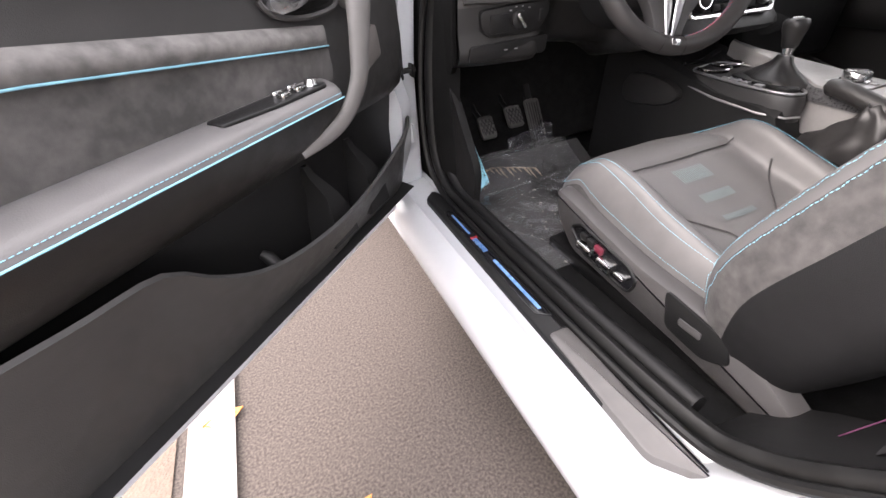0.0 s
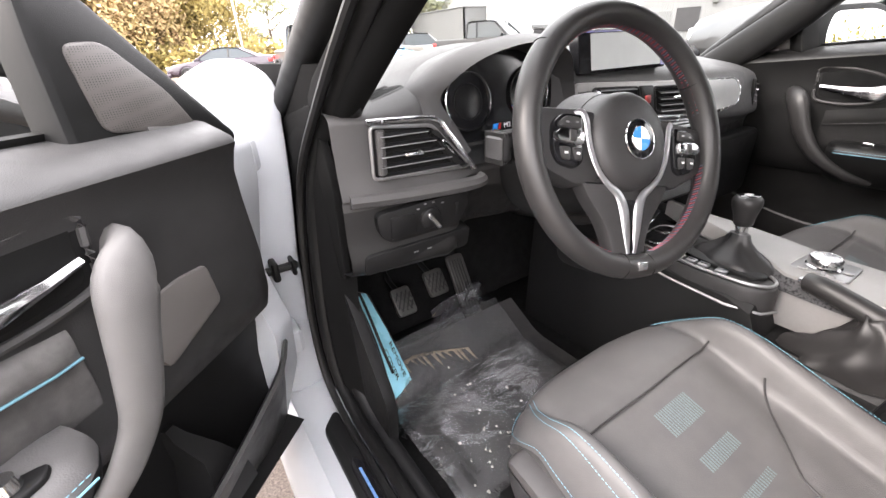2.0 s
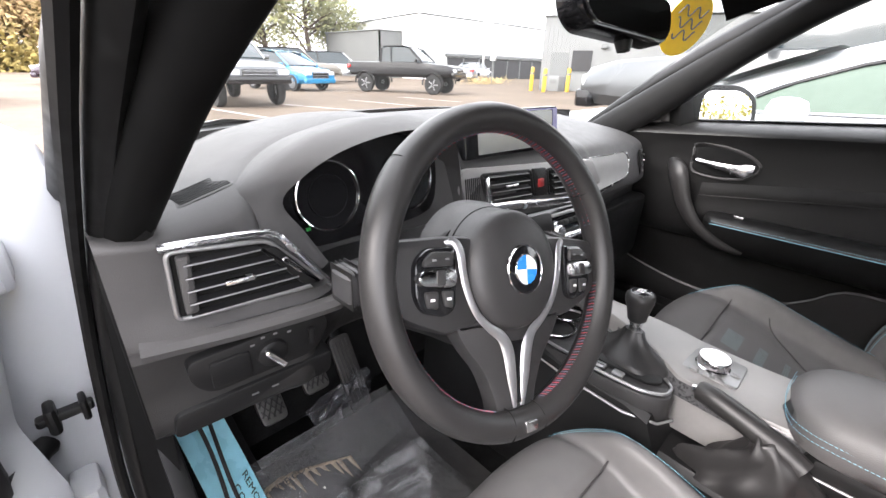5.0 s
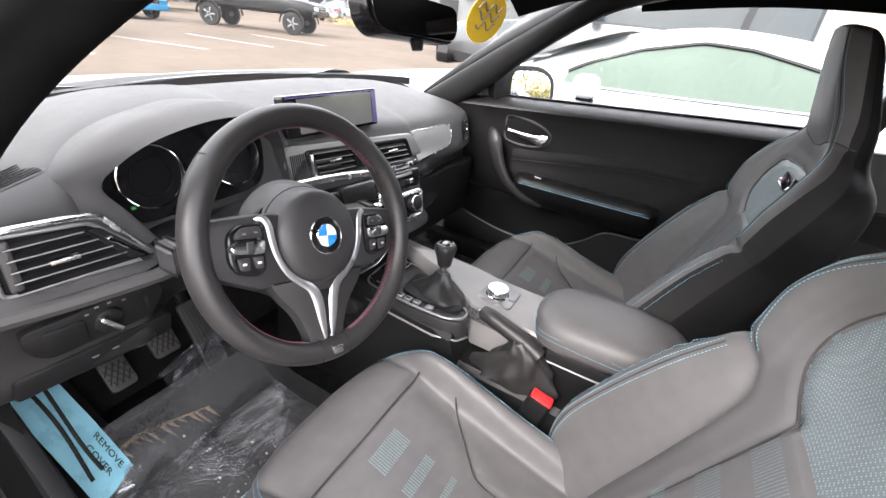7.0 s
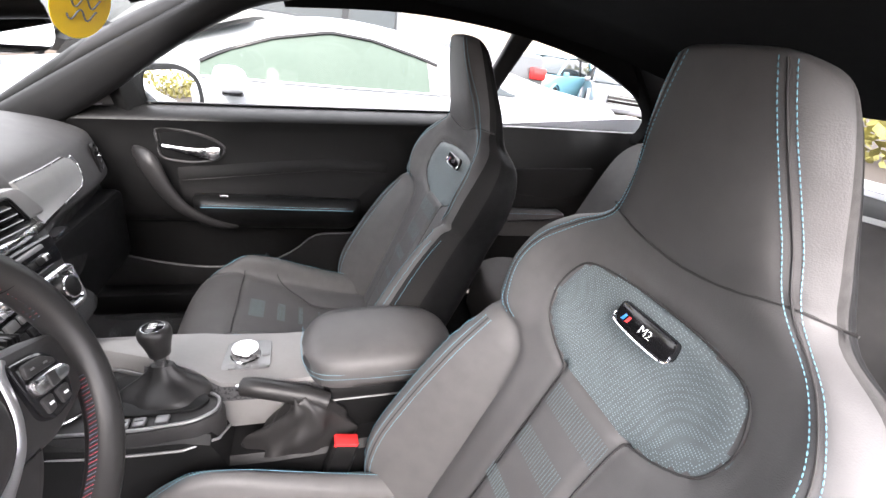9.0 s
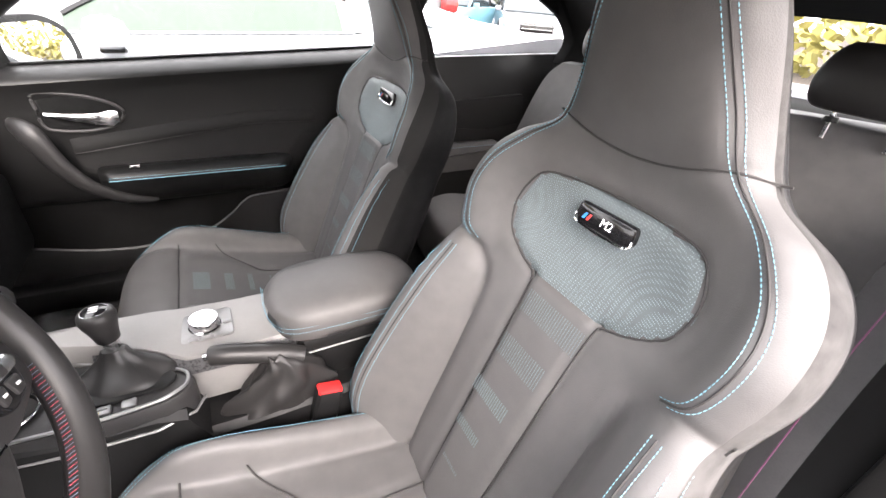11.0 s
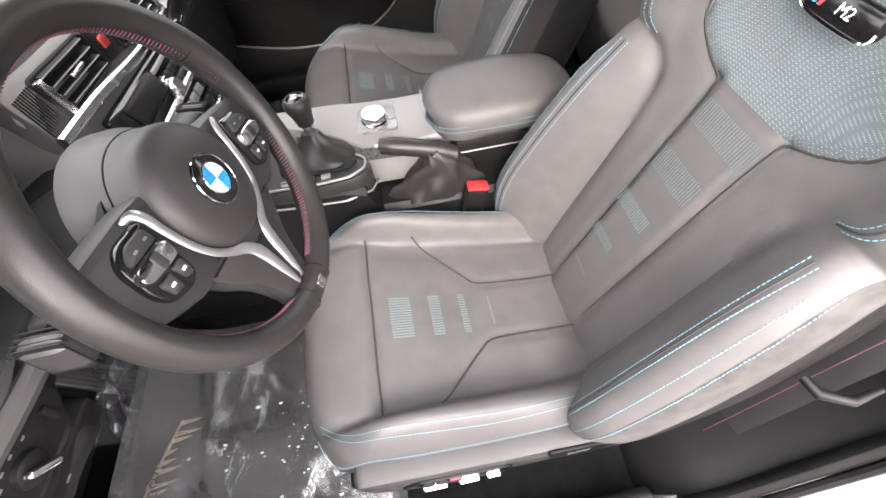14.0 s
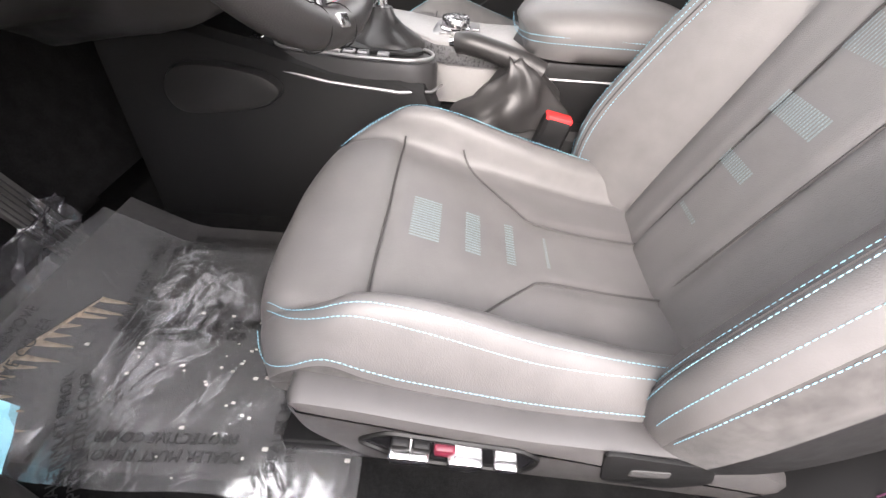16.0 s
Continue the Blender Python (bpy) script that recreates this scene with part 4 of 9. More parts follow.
# across, then (forward, height) from the glass round over the top and down the face to the knees
SECT = [
    (-0.700, [(0.50, 0.84), (0.42, 0.865), (0.34, 0.885), (0.27, 0.892), (0.235, 0.885), (0.232, 0.86), (0.23, 0.81), (0.226, 0.775), (0.230, 0.765), (0.234, 0.71), (0.244, 0.645), (0.40, 0.628)]),
    (-0.660, [(0.55, 0.86), (0.45, 0.883), (0.36, 0.889), (0.27, 0.890), (0.225, 0.882), (0.222, 0.86), (0.22, 0.81), (0.212, 0.775), (0.219, 0.765), (0.226, 0.71), (0.236, 0.642), (0.40, 0.625)]),
    (-0.600, [(0.60, 0.875), (0.48, 0.90), (0.37, 0.905), (0.27, 0.902), (0.228, 0.885), (0.224, 0.86), (0.218, 0.81), (0.206, 0.775), (0.213, 0.765), (0.219, 0.71), (0.229, 0.640), (0.40, 0.622)]),
    (-0.560, [(0.62, 0.885), (0.50, 0.913), (0.38, 0.919), (0.28, 0.914), (0.238, 0.896), (0.224, 0.865), (0.214, 0.81), (0.20, 0.775), (0.207, 0.765), (0.214, 0.71), (0.225, 0.640), (0.40, 0.622)]),
    (-0.520, [(0.63, 0.892), (0.52, 0.925), (0.40, 0.935), (0.31, 0.930), (0.285, 0.905), (0.275, 0.86), (0.225, 0.815), (0.196, 0.778), (0.203, 0.768), (0.211, 0.71), (0.223, 0.642), (0.40, 0.622)]),
    (-0.470, [(0.64, 0.898), (0.53, 0.938), (0.42, 0.949), (0.33, 0.946), (0.30, 0.92), (0.285, 0.86), (0.26, 0.815), (0.20, 0.79), (0.21, 0.76), (0.24, 0.71), (0.27, 0.665), (0.42, 0.645)]),
    (-0.370, [(0.65, 0.905), (0.54, 0.95), (0.42, 0.965), (0.34, 0.962), (0.305, 0.94), (0.285, 0.86), (0.26, 0.815), (0.20, 0.795), (0.21, 0.75), (0.25, 0.69), (0.29, 0.65), (0.42, 0.635)]),
    (-0.270, [(0.65, 0.908), (0.54, 0.95), (0.42, 0.96), (0.34, 0.955), (0.30, 0.935), (0.28, 0.86), (0.25, 0.815), (0.19, 0.79), (0.20, 0.74), (0.24, 0.68), (0.28, 0.64), (0.42, 0.62)]),
    (-0.235, [(0.655, 0.91), (0.54, 0.948), (0.42, 0.948), (0.32, 0.935), (0.25, 0.922), (0.235, 0.87), (0.212, 0.82), (0.19, 0.79), (0.18, 0.74), (0.19, 0.68), (0.20, 0.62), (0.40, 0.60)]),
    (-0.200, [(0.66, 0.91), (0.54, 0.945), (0.42, 0.942), (0.31, 0.925), (0.235, 0.908), (0.215, 0.87), (0.205, 0.82), (0.195, 0.80), (0.175, 0.75), (0.155, 0.70), (0.14, 0.64), (0.38, 0.58)]),
    (-0.020, [(0.66, 0.91), (0.54, 0.945), (0.42, 0.94), (0.30, 0.92), (0.225, 0.902), (0.20, 0.865), (0.19, 0.815), (0.18, 0.795), (0.16, 0.745), (0.14, 0.695), (0.125, 0.64), (0.38, 0.58)]),
    (0.130, [(0.65, 0.91), (0.54, 0.943), (0.42, 0.936), (0.30, 0.912), (0.225, 0.89), (0.20, 0.86), (0.188, 0.81), (0.175, 0.79), (0.155, 0.74), (0.14, 0.69), (0.13, 0.64), (0.38, 0.58)]),
    (0.170, [(0.645, 0.91), (0.535, 0.94), (0.42, 0.932), (0.30, 0.908), (0.228, 0.885), (0.205, 0.858), (0.192, 0.81), (0.18, 0.785), (0.19, 0.755), (0.22, 0.70), (0.24, 0.64), (0.38, 0.56)]),
    (0.260, [(0.64, 0.905), (0.53, 0.936), (0.42, 0.926), (0.30, 0.902), (0.232, 0.88), (0.21, 0.855), (0.198, 0.808), (0.19, 0.775), (0.215, 0.745), (0.235, 0.69), (0.22, 0.60), (0.34, 0.50)]),
    (0.400, [(0.62, 0.895), (0.52, 0.925), (0.42, 0.915), (0.31, 0.892), (0.245, 0.868), (0.226, 0.845), (0.212, 0.80), (0.205, 0.76), (0.235, 0.735), (0.25, 0.68), (0.23, 0.60), (0.34, 0.50)]),
    (0.520, [(0.58, 0.88), (0.50, 0.905), (0.42, 0.898), (0.32, 0.88), (0.262, 0.858), (0.244, 0.838), (0.228, 0.79), (0.222, 0.75), (0.25, 0.73), (0.26, 0.68), (0.24, 0.60), (0.34, 0.50)]),
    (0.610, [(0.53, 0.86), (0.47, 0.88), (0.40, 0.878), (0.33, 0.868), (0.28, 0.85), (0.264, 0.83), (0.25, 0.78), (0.244, 0.745), (0.265, 0.725), (0.27, 0.68), (0.25, 0.60), (0.34, 0.50)]),
    (0.670, [(0.47, 0.84), (0.43, 0.855), (0.39, 0.855), (0.35, 0.848), (0.31, 0.835), (0.296, 0.815), (0.285, 0.77), (0.28, 0.735), (0.29, 0.715), (0.29, 0.68), (0.27, 0.60), (0.34, 0.50)]),
]
LOWER = mat("lower_dash_plastic", (0.013, 0.0127, 0.0127), 0.5, var=0.08, bump=0.35, bscale=900, spec=0.3)
xs = spl([[r[0]] for r in SECT], 4)[:, 0]
ss = spl([np.array(r[1]).ravel() for r in SECT], 4).reshape(len(xs), -1, 2)
rows = []
for x, s in zip(xs, ss):
    rows.append([(x, y, z) for y, z in spl(s, 4)])
part("dash_pad", Geo().grid([r[:34] for r in rows]), SOFT, dash, "", 50)
part("lower_dash", Geo().grid([r[33:] for r in rows]), LOWER, dash, "black lower dash panel", 50)
part("dash_end", Geo().slab(rnd([(0.275, 0.62), (0.262, 0.80), (0.30, 0.90), (0.50, 0.86), (0.50, 0.62)], 0.02), 0.0, 0.012, lambda a, b, d: V((-0.688 - d, a, b)), 0.004), HEAD, dash, "black dash end cover")


def on_dash(x, z):
    """The place on the face of the dash at an across and a height."""
    i = int(np.clip(np.searchsorted(xs, x) - 1, 0, len(xs) - 2))
    w = (x - xs[i]) / (xs[i + 1] - xs[i])
    s = spl(ss[i] * (1 - w) + ss[i + 1] * w, 4)[12:36]
    return float(np.interp(-z, -s[:, 1], s[:, 0]))


# binnacle hood: a chamfered brow that grows out of the dash top
brow_i = spl([(-0.488, 0.205, 0.814), (-0.508, 0.218, 0.855), (-0.526, 0.228, 0.892), (-0.500, 0.224, 0.918), (-0.462, 0.216, 0.940), (-0.415, 0.210, 0.954), (-0.36, 0.207, 0.961), (-0.305, 0.208, 0.957), (-0.265, 0.212, 0.940), (-0.244, 0.220, 0.905), (-0.240, 0.215, 0.86), (-0.243, 0.202, 0.812)], 5)
brow_o = spl([(-0.512, 0.197, 0.811), (-0.532, 0.217, 0.853), (-0.553, 0.234, 0.900), (-0.520, 0.245, 0.931), (-0.465, 0.248, 0.957), (-0.41, 0.248, 0.969), (-0.355, 0.248, 0.975), (-0.295, 0.248, 0.971), (-0.25, 0.248, 0.953), (-0.228, 0.245, 0.912), (-0.224, 0.23, 0.86), (-0.226, 0.21, 0.812)], 5)
brow_f = spl([(-0.575, 0.224, 0.81), (-0.585, 0.234, 0.85), (-0.63, 0.30, 0.882), (-0.575, 0.36, 0.902), (-0.50, 0.39, 0.930), (-0.42, 0.42, 0.946), (-0.355, 0.42, 0.955), (-0.285, 0.41, 0.948), (-0.228, 0.36, 0.934), (-0.205, 0.29, 0.912), (-0.203, 0.24, 0.86), (-0.205, 0.215, 0.812)], 5)
rows = []
for a, b, c in zip(brow_i, brow_o, brow_f):
    back = a + np.array((0.006 if a[0] < -0.4 else -0.004, 0.085, -0.012 if a[2] > 0.9 else 0.0))
    lip_ = (a * 0.6 + b * 0.4) + np.array((0, -0.003, 0.0))
    soft_ = b * 0.75 + c * 0.25 + np.array((0, 0, 0.001))
    rows.append([tuple(p) for p in (back, a, lip_, b, soft_, b * 0.4 + c * 0.6 + np.array((0, 0, 0.0)), c)])
part("binnacle_hood", Geo().grid(rows), SOFT, dash, "black hood over the dials", 60)
cl = lambda a, b, d: V((a, 0.268 - d + (b - 0.87) * 0.12, b))
part("cluster_face", Geo().slab(rnd([(-0.515, 0.862), (-0.505, 0.895), (-0.475, 0.93), (-0.36, 0.958), (-0.26, 0.93), (-0.24, 0.86), (-0.25, 0.815), (-0.49, 0.812)], 0.02), 0.0, 0.004, cl), GLOSS, dash, "gloss black instrument face")
part("binnacle_floor", Geo().grid([[(x, y, z) for x in np.linspace(-0.52, -0.235, 9)] for y, z in ((0.275, 0.812), (0.225, 0.806), (0.185, 0.797))]), PLASTIC, dash)
for cx, r in ((-0.449, 0.046), (-0.312, 0.046)):
    m = pose_of(cl(cx, 0.878, 0.006), (1, 0, 0), (0, 0.12, 1))
    dial = part("dial", Geo().lathe([(0, 0.0), (r * 0.9, 0.0), (r, 0.001)], m, 40), GLOSS, dash, "round black dial with a chrome ring")
    part("dial_ring", Geo().ring(m @ V((0, 0, 0.003)), m.to_3x3() @ V((0, 0, 1)), r, 0.0016, 56, 8), BRIGHT, dial, "bright chrome ring")
    part("needle_arc", Geo().ring(m @ V((0, 0, 0.002)), m.to_3x3() @ V((0, 0, 1)), r * 0.62, 0.0005, 40, 5), PLASTIC, dial)
GREEN = mat("green_tell_tale", (0.05, 0.5, 0.1), 0.4)
part("tell_tale", Geo().slab(rect(-0.486, 0.838, -0.480, 0.842), 0.004, 0.006, cl), GREEN, dash, "small green indicator")
for i, c in enumerate((BLUE, BLUE, RED)):
    part("display_bar", Geo().slab([(-0.400 + i * 0.006, 0.826), (-0.395 + i * 0.006, 0.826), (-0.392 + i * 0.006, 0.836), (-0.397 + i * 0.006, 0.836)], 0.004, 0.006, cl), c, dash)
part("display_mark", text_mesh("M2", 0.013, pose_of(cl(-0.367, 0.831, 0.0065), (1, 0, 0), (0, 0.12, 1)), 0.0003), WHITE, dash, "white display letters")
# demister grille on the top left
dm = frame_of((-0.589, 0.288, 0.9035), (0.965, 0.08, 0.25), (-0.1, 0.9, 0.03))
part("demister", Geo().slab(rnd([(-0.038, -0.022), (0.03, -0.022), (0.036, 0.026), (-0.026, 0.026)], 0.008), -0.012, 0.003, dm, 0.002), SOFT, dash, "small side demister grille")
for i in range(7):
    # slots are thin plates, their inner shade given by the colour
    part("demister_slot", Geo().slab([(-0.031 + 0.02 * (i / 6) ** 2 * 0 + 0.004 * (i > 5), -0.017 + i * 0.0058), (0.026 + i * 0.0008, -0.017 + i * 0.0058), (0.026 + i * 0.0008, -0.0132 + i * 0.0058), (-0.031 + 0.004 * (i > 5), -0.0132 + i * 0.0058)], 0.0, 0.0036, dm), DARK, dash)


SLAT = mat("satin_black_slat", (0.010, 0.010, 0.0105), 0.35, spec=0.35)


def vent(name, outline, f, slats, rim, tilt=0.0, knob=True):
    """An air vent: a chrome rim, a flat plate dark as a shaded throat, angled slats and a slider."""
    o = rnd(outline, 0.008)
    v = part(name, Geo().slab(o, -0.002, 0.0012, f), DARK, dash, "black air vent with chrome rim")
    loop = [f(a, b, 0.003) for a, b in o]
    part("vent_rim", Geo().tube(loop + loop[:1], 0.0026, 8, caps=False, up=(0, 1, 0)), rim, v, "satin chrome vent rim")
    a = np.array(outline)
    lo, hi = a.min(0), a.max(0)
    for i in range(slats):
        b = lo[1] + (hi[1] - lo[1]) * (i + 0.75) / (slats + 0.5)
        # the slat runs between the left and right edge at its height
        cuts = []
        for (x0, y0), (x1, y1) in zip(outline, outline[1:] + outline[:1]):
            bm_ = b
            if (y0 > bm_) != (y1 > bm_):
                cuts.append(x0 + (x1 - x0) * (bm_ - y0) / (y1 - y0))
        if len(cuts) < 2:
            continue
        x0, x1 = min(cuts) + 0.012, max(cuts) - 0.012
        sl = [f(x0, b + tilt * x0, 0.002), f(x1, b + tilt * x1, 0.002), f(x1, b - 0.0035 + tilt * x1, 0.010), f(x0, b - 0.0035 + tilt * x0, 0.010), f(x0, b - 0.0055 + tilt * x0, 0.009), f(x1, b - 0.0055 + tilt * x1, 0.009)]
        blade = part("vent_slat", Geo().add(sl, [(0, 1, 2, 3), (3, 2, 5, 4), (0, 4, 5, 1), (0, 3, 4), (1, 5, 2)]), SLAT, v)
        # highlight on the slat's front edge, added as a silver tube
        part("slat_glint", Geo().tube([f(x0, b - 0.0043 + tilt * x0, 0.0102), f(x1, b - 0.0043 + tilt * x1, 0.0102)], 0.0009, 5), SILVER, blade, "glint on the slat edge, drawn as a thin silver line")
        if i == slats // 2 and knob:
            mx = (x0 + x1) / 2
            part("vent_slider", Geo().slab(rect(mx - 0.015, b - 0.007, mx + 0.015, b - 0.001, 0.002), 0.008, 0.014, f, 0.002), CHROME, v, "chrome vent slider")
    return v


# driver's vent
fa = frame_of((-0.578, 0.2108, 0.832), (1.0, -0.10, -0.01), (0, 0.03, 1))
o = [(-0.073, 0.038), (0.020, 0.030), (0.080, -0.038), (-0.076, -0.034)]
vent("driver_vent", o, lambda a, b, d=0.0: fa(a, b, d + 0.002), 5, SILVER)
part("vent_band", Geo().tube([fa(a, b, 0.007) for a, b in spl([(-0.078, 0.044), (-0.03, 0.043), (0.024, 0.038), (0.044, 0.018), (0.088, -0.042)], 6)], 0.0058, 8, flat=(1.0, 0.7)), CHROME, dash, "satin chrome band over the vent")
part("vent_cheek", Geo().slab(rnd([(-0.066, 0.033), (-0.054, 0.033), (-0.056, -0.029), (-0.068, -0.03)], 0.003), 0.0, 0.011, fa, 0.003), SOFT, dash, "silver vent side")
part("vent_wheel_housing", Geo().slab(rnd([(0.008, 0.026), (0.028, 0.022), (0.074, -0.033), (0.052, -0.031)], 0.004), 0.0, 0.011, fa, 0.003), PLASTIC, dash)
part("vent_wheel", Geo().slab(rnd([(0.028, 0.010), (0.036, 0.010), (0.054, -0.012), (0.046, -0.013)], 0.003), 0.010, 0.016, fa, 0.003), CHROME, dash, "knurled chrome vent wheel")
# ledge under the vent and lamp switch panel
ledge = spl([(-0.69, 0.222, 0.772), (-0.6, 0.203, 0.768), (-0.5, 0.186, 0.768), (-0.48, 0.186, 0.775)], 6)
part("dash_ledge", Geo().tube(ledge, 0.010, 8, flat=(1, 1.1)), SOFT, dash)
fb = frame_of((-0.585, 0.2075, 0.722), (1.0, -0.10, 0.0), (0, -0.10, 1))
part("switch_panel_trim", Geo().slab(rnd([(-0.075, 0.026), (0.078, 0.036), (0.085, 0.012), (0.062, -0.022), (-0.055, -0.026), (-0.072, -0.008)], 0.012), -0.025, 0.004, fb, 0.003), PLASTIC, dash, "black lamp switch panel")
part("coin_box", Geo().slab(rect(-0.054, -0.018, -0.012, 0.018, 0.004), 0.002, 0.0075, fb, 0.002), PLASTIC, dash)
m = pose_of(fb(0.012, 0.004, 0.004), fb(1, 0, 0) - fb(0, 0, 0), fb(0, 1, 0) - fb(0, 0, 0))
lsw = part("lamp_switch", Geo().lathe([(0.0, 0.008), (0.014, 0.008), (0.017, 0.006), (0.018, 0)], m, 28), PLASTIC, dash, "round black lamp switch")
part("switch_bar", Geo().box((-0.0038, -0.017, 0.008), (0.0038, 0.017, 0.018), 0.0025, m @ pose(0, 0, 0, 0, 0, 35)), CHROME, lsw, "chrome switch handle")
for a, b in ((-0.008, 0.022), (0.004, 0.028), (0.018, 0.028), (0.034, 0.024)):
    part("switch_mark", Geo().slab(rect(a - 0.0022, b - 0.0011, a + 0.0022, b + 0.0011), 0.004, 0.0048, fb), SILVER, dash)
part("dimmer", Geo().slab(rect(0.056, -0.004, 0.064, 0.020, 0.003), 0.002, 0.009, fb, 0.002), PLASTIC, dash)
fk = frame_of((-0.585, 0.2150, 0.668), (1.0, -0.09, 0.0), (0, -0.15, 1))
part("knee_panel", Geo().slab(rnd([(-0.095, 0.014), (0.09, 0.022), (0.086, -0.016), (-0.10, -0.02)], 0.01), -0.025, 0.003, fk, 0.003), PLASTIC, dash)
for a in (-0.012, 0.012):
    part("bonnet_mark", Geo().slab(rect(a - 0.004, 0.0, a + 0.004, 0.0025), 0.003, 0.0037, fk), SILVER, dash)

# centre: screen, vents, radio, climate, turned a little to the driver
CZ = (0.985, -0.10, 0.0)
fs = frame_of((-0.105, 0.222, 0.935), (0.985, -0.07, 0.0), (0, 0.16, 1))
scr = part("screen", Geo().slab(rect(-0.122, -0.034, 0.122, 0.041, 0.006), -0.018, 0.004, fs, 0.003), GLOSS, dash, "wide dark display screen")
VIOLET = mat("violet_sheen_bezel", (0.075, 0.065, 0.19), 0.2)
part("screen_glass", Geo().slab(rect(-0.092, -0.028, 0.104, 0.034, 0.002), 0.004, 0.005, fs), SCREEN, scr, "display glass with reflected light in its grey colour")
part("screen_bezel", Geo().slab([(0.106, -0.03), (0.119, -0.03), (0.119, 0.038), (-0.115, 0.038), (-0.115, 0.0355), (0.106, 0.0355)], 0.004, 0.005, fs), VIOLET, scr, "violet-tinted bezel edge")
part("screen_foot", Geo().box((-0.17, 0.225, 0.885), (-0.04, 0.29, 0.912), 0.01), PLASTIC, scr)
fv = frame_of((-0.022, 0.194, 0.846), CZ, (0, 0.12, 1))
part("centre_bezel", Geo().slab(rnd([(-0.215, 0.045), (0.15, 0.022), (0.19, -0.035), (-0.215, -0.024), (-0.222, 0.01)], 0.016), -0.012, 0.001, fv, 0.004), SATIN, dash, "grey satin centre vent surround")
vent("centre_vent", [(-0.178, 0.031), (-0.055, 0.024), (-0.045, -0.026), (-0.165, -0.022)], lambda a, b, d=0.0: fv(a, b, d + 0.001), 4, PLASTIC, -0.05)
vent("centre_vent", [(-0.008, 0.020), (0.118, 0.014), (0.142, -0.034), (0.000, -0.029)], lambda a, b, d=0.0: fv(a, b, d + 0.001), 4, PLASTIC, -0.05)
part("vent_divider", Geo().slab(rnd([(-0.05, 0.026), (-0.012, 0.024), (-0.005, -0.028), (-0.042, -0.026)], 0.004), 0.0, 0.006, fv, 0.002), PLASTIC, dash)
part("hazard_switch", Geo().slab(rect(-0.036, -0.010, -0.02, 0.006, 0.003), 0.005, 0.009, fv, 0.002), mat("dull_red", (0.25, 0.02, 0.02), 0.4), dash, "dull red hazard button")
for x0 in (-0.176,):
    part("vent_cheek", Geo().slab(rnd([(x0, 0.028), (x0 + 0.012, 0.027), (x0 + 0.018, -0.024), (x0 + 0.006, -0.024)], 0.003), 0.0, 0.012, fv, 0.003), CHROME, dash, "bright vent side")
for i in range(8):
    part("bezel_rib", Geo().tube([fv(-0.21 + i * 0.0042, 0.028, 0.002), fv(-0.208 + i * 0.0042, -0.02, 0.002)], 0.0011, 5), PLASTIC, dash)
band = spl([(-0.246, 0.196, 0.826), (-0.15, 0.188, 0.82), (-0.03, 0.176, 0.806), (0.10, 0.172, 0.795), (0.22, 0.19, 0.787), (0.33, 0.203, 0.79), (0.385, 0.213, 0.802), (0.396, 0.218, 0.822), (0.39, 0.224, 0.842)], 8)
part("dash_band", Geo().tube(band, 0.0066, 8, flat=(0.9, 1.2)), CHROME, dash, "satin chrome band across the dash")
# decor panel on the passenger side
o = rnd([(-0.118, 0.034), (0.112, 0.027), (0.122, 0.0), (0.104, -0.030), (-0.118, -0.036)], 0.012, 5)
on_decor = lambda a, b, d: V((0.27 + a, on_dash(0.27 + a, 0.826 + b - 0.03 * a) - d, 0.826 + b - 0.03 * a))
decor_top = lambda a: float(np.interp(a, [-0.118, 0.085, 0.110, 0.120], [0.034, 0.028, 0.018, 0.0]))
decor_low = lambda a: float(np.interp(a, [-0.118, 0.085, 0.110, 0.120], [-0.036, -0.032, -0.024, -0.008]))
rows = []
for a in np.linspace(-0.118, 0.12, 30):
    t_, l_ = decor_top(a), decor_low(a)
    rows.append([on_decor(a, l_, -0.006)] + [on_decor(a, l_ + (t_ - l_) * k / 8, 0.0075) for k in range(9)] + [on_decor(a, t_, -0.006)])
part("decor_panel", Geo().loft(rows), DECOR, dash, "pale silver passenger decor panel")
edge = [on_decor(a, decor_top(a) + 0.001, 0.0072) for a in np.linspace(-0.118, 0.12, 24)] + [on_decor(a, decor_low(a) - 0.001, 0.0072) for a in np.linspace(0.12, 0.0, 14)]
part("decor_edge", Geo().tube(edge, 0.0014, 6, up=(0, 1, 0)), CHROME, dash, "thin bright decor edge")
fr_ = frame_of((-0.03, 0.163, 0.775), CZ, (0, 0.36, 1))
rad = part("radio_panel", Geo().slab(rnd([(-0.15, 0.028), (0.15, 0.016), (0.14, -0.028), (-0.14, -0.024)], 0.008), -0.015, 0.002, fr_, 0.003), GLOSS, dash, "gloss black radio panel")
part("radio_face", Geo().slab(rnd([(-0.112, 0.018), (-0.02, 0.016), (-0.02, -0.018), (-0.108, -0.016)], 0.006), 0.001, 0.012, fr_, 0.004), PLASTIC, rad)
part("disc_slot", Geo().slab(rect(-0.01, 0.004, 0.118, 0.011, 0.002), 0.002, 0.005, fr_, 0.001), SILVER, rad, "silver disc slot")
for i in range(8):
    part("radio_button", Geo().slab(rect(-0.012 + i * 0.0165, -0.016, 0.002 + i * 0.0165, -0.005, 0.002), 0.002, 0.006, fr_, 0.0015), CHROME if i in (0, 7) else PLASTIC, rad)
m = pose_of(fr_(-0.005, -0.024, 0.004), fr_(1, 0, 0) - fr_(0, 0, 0), fr_(0, 1, 0) - fr_(0, 0, 0))
part("volume_knob", Geo().lathe([(0, 0.014), (0.010, 0.014), (0.013, 0.011), (0.014, 0)], m, 26), CHROME, rad, "chrome volume knob")
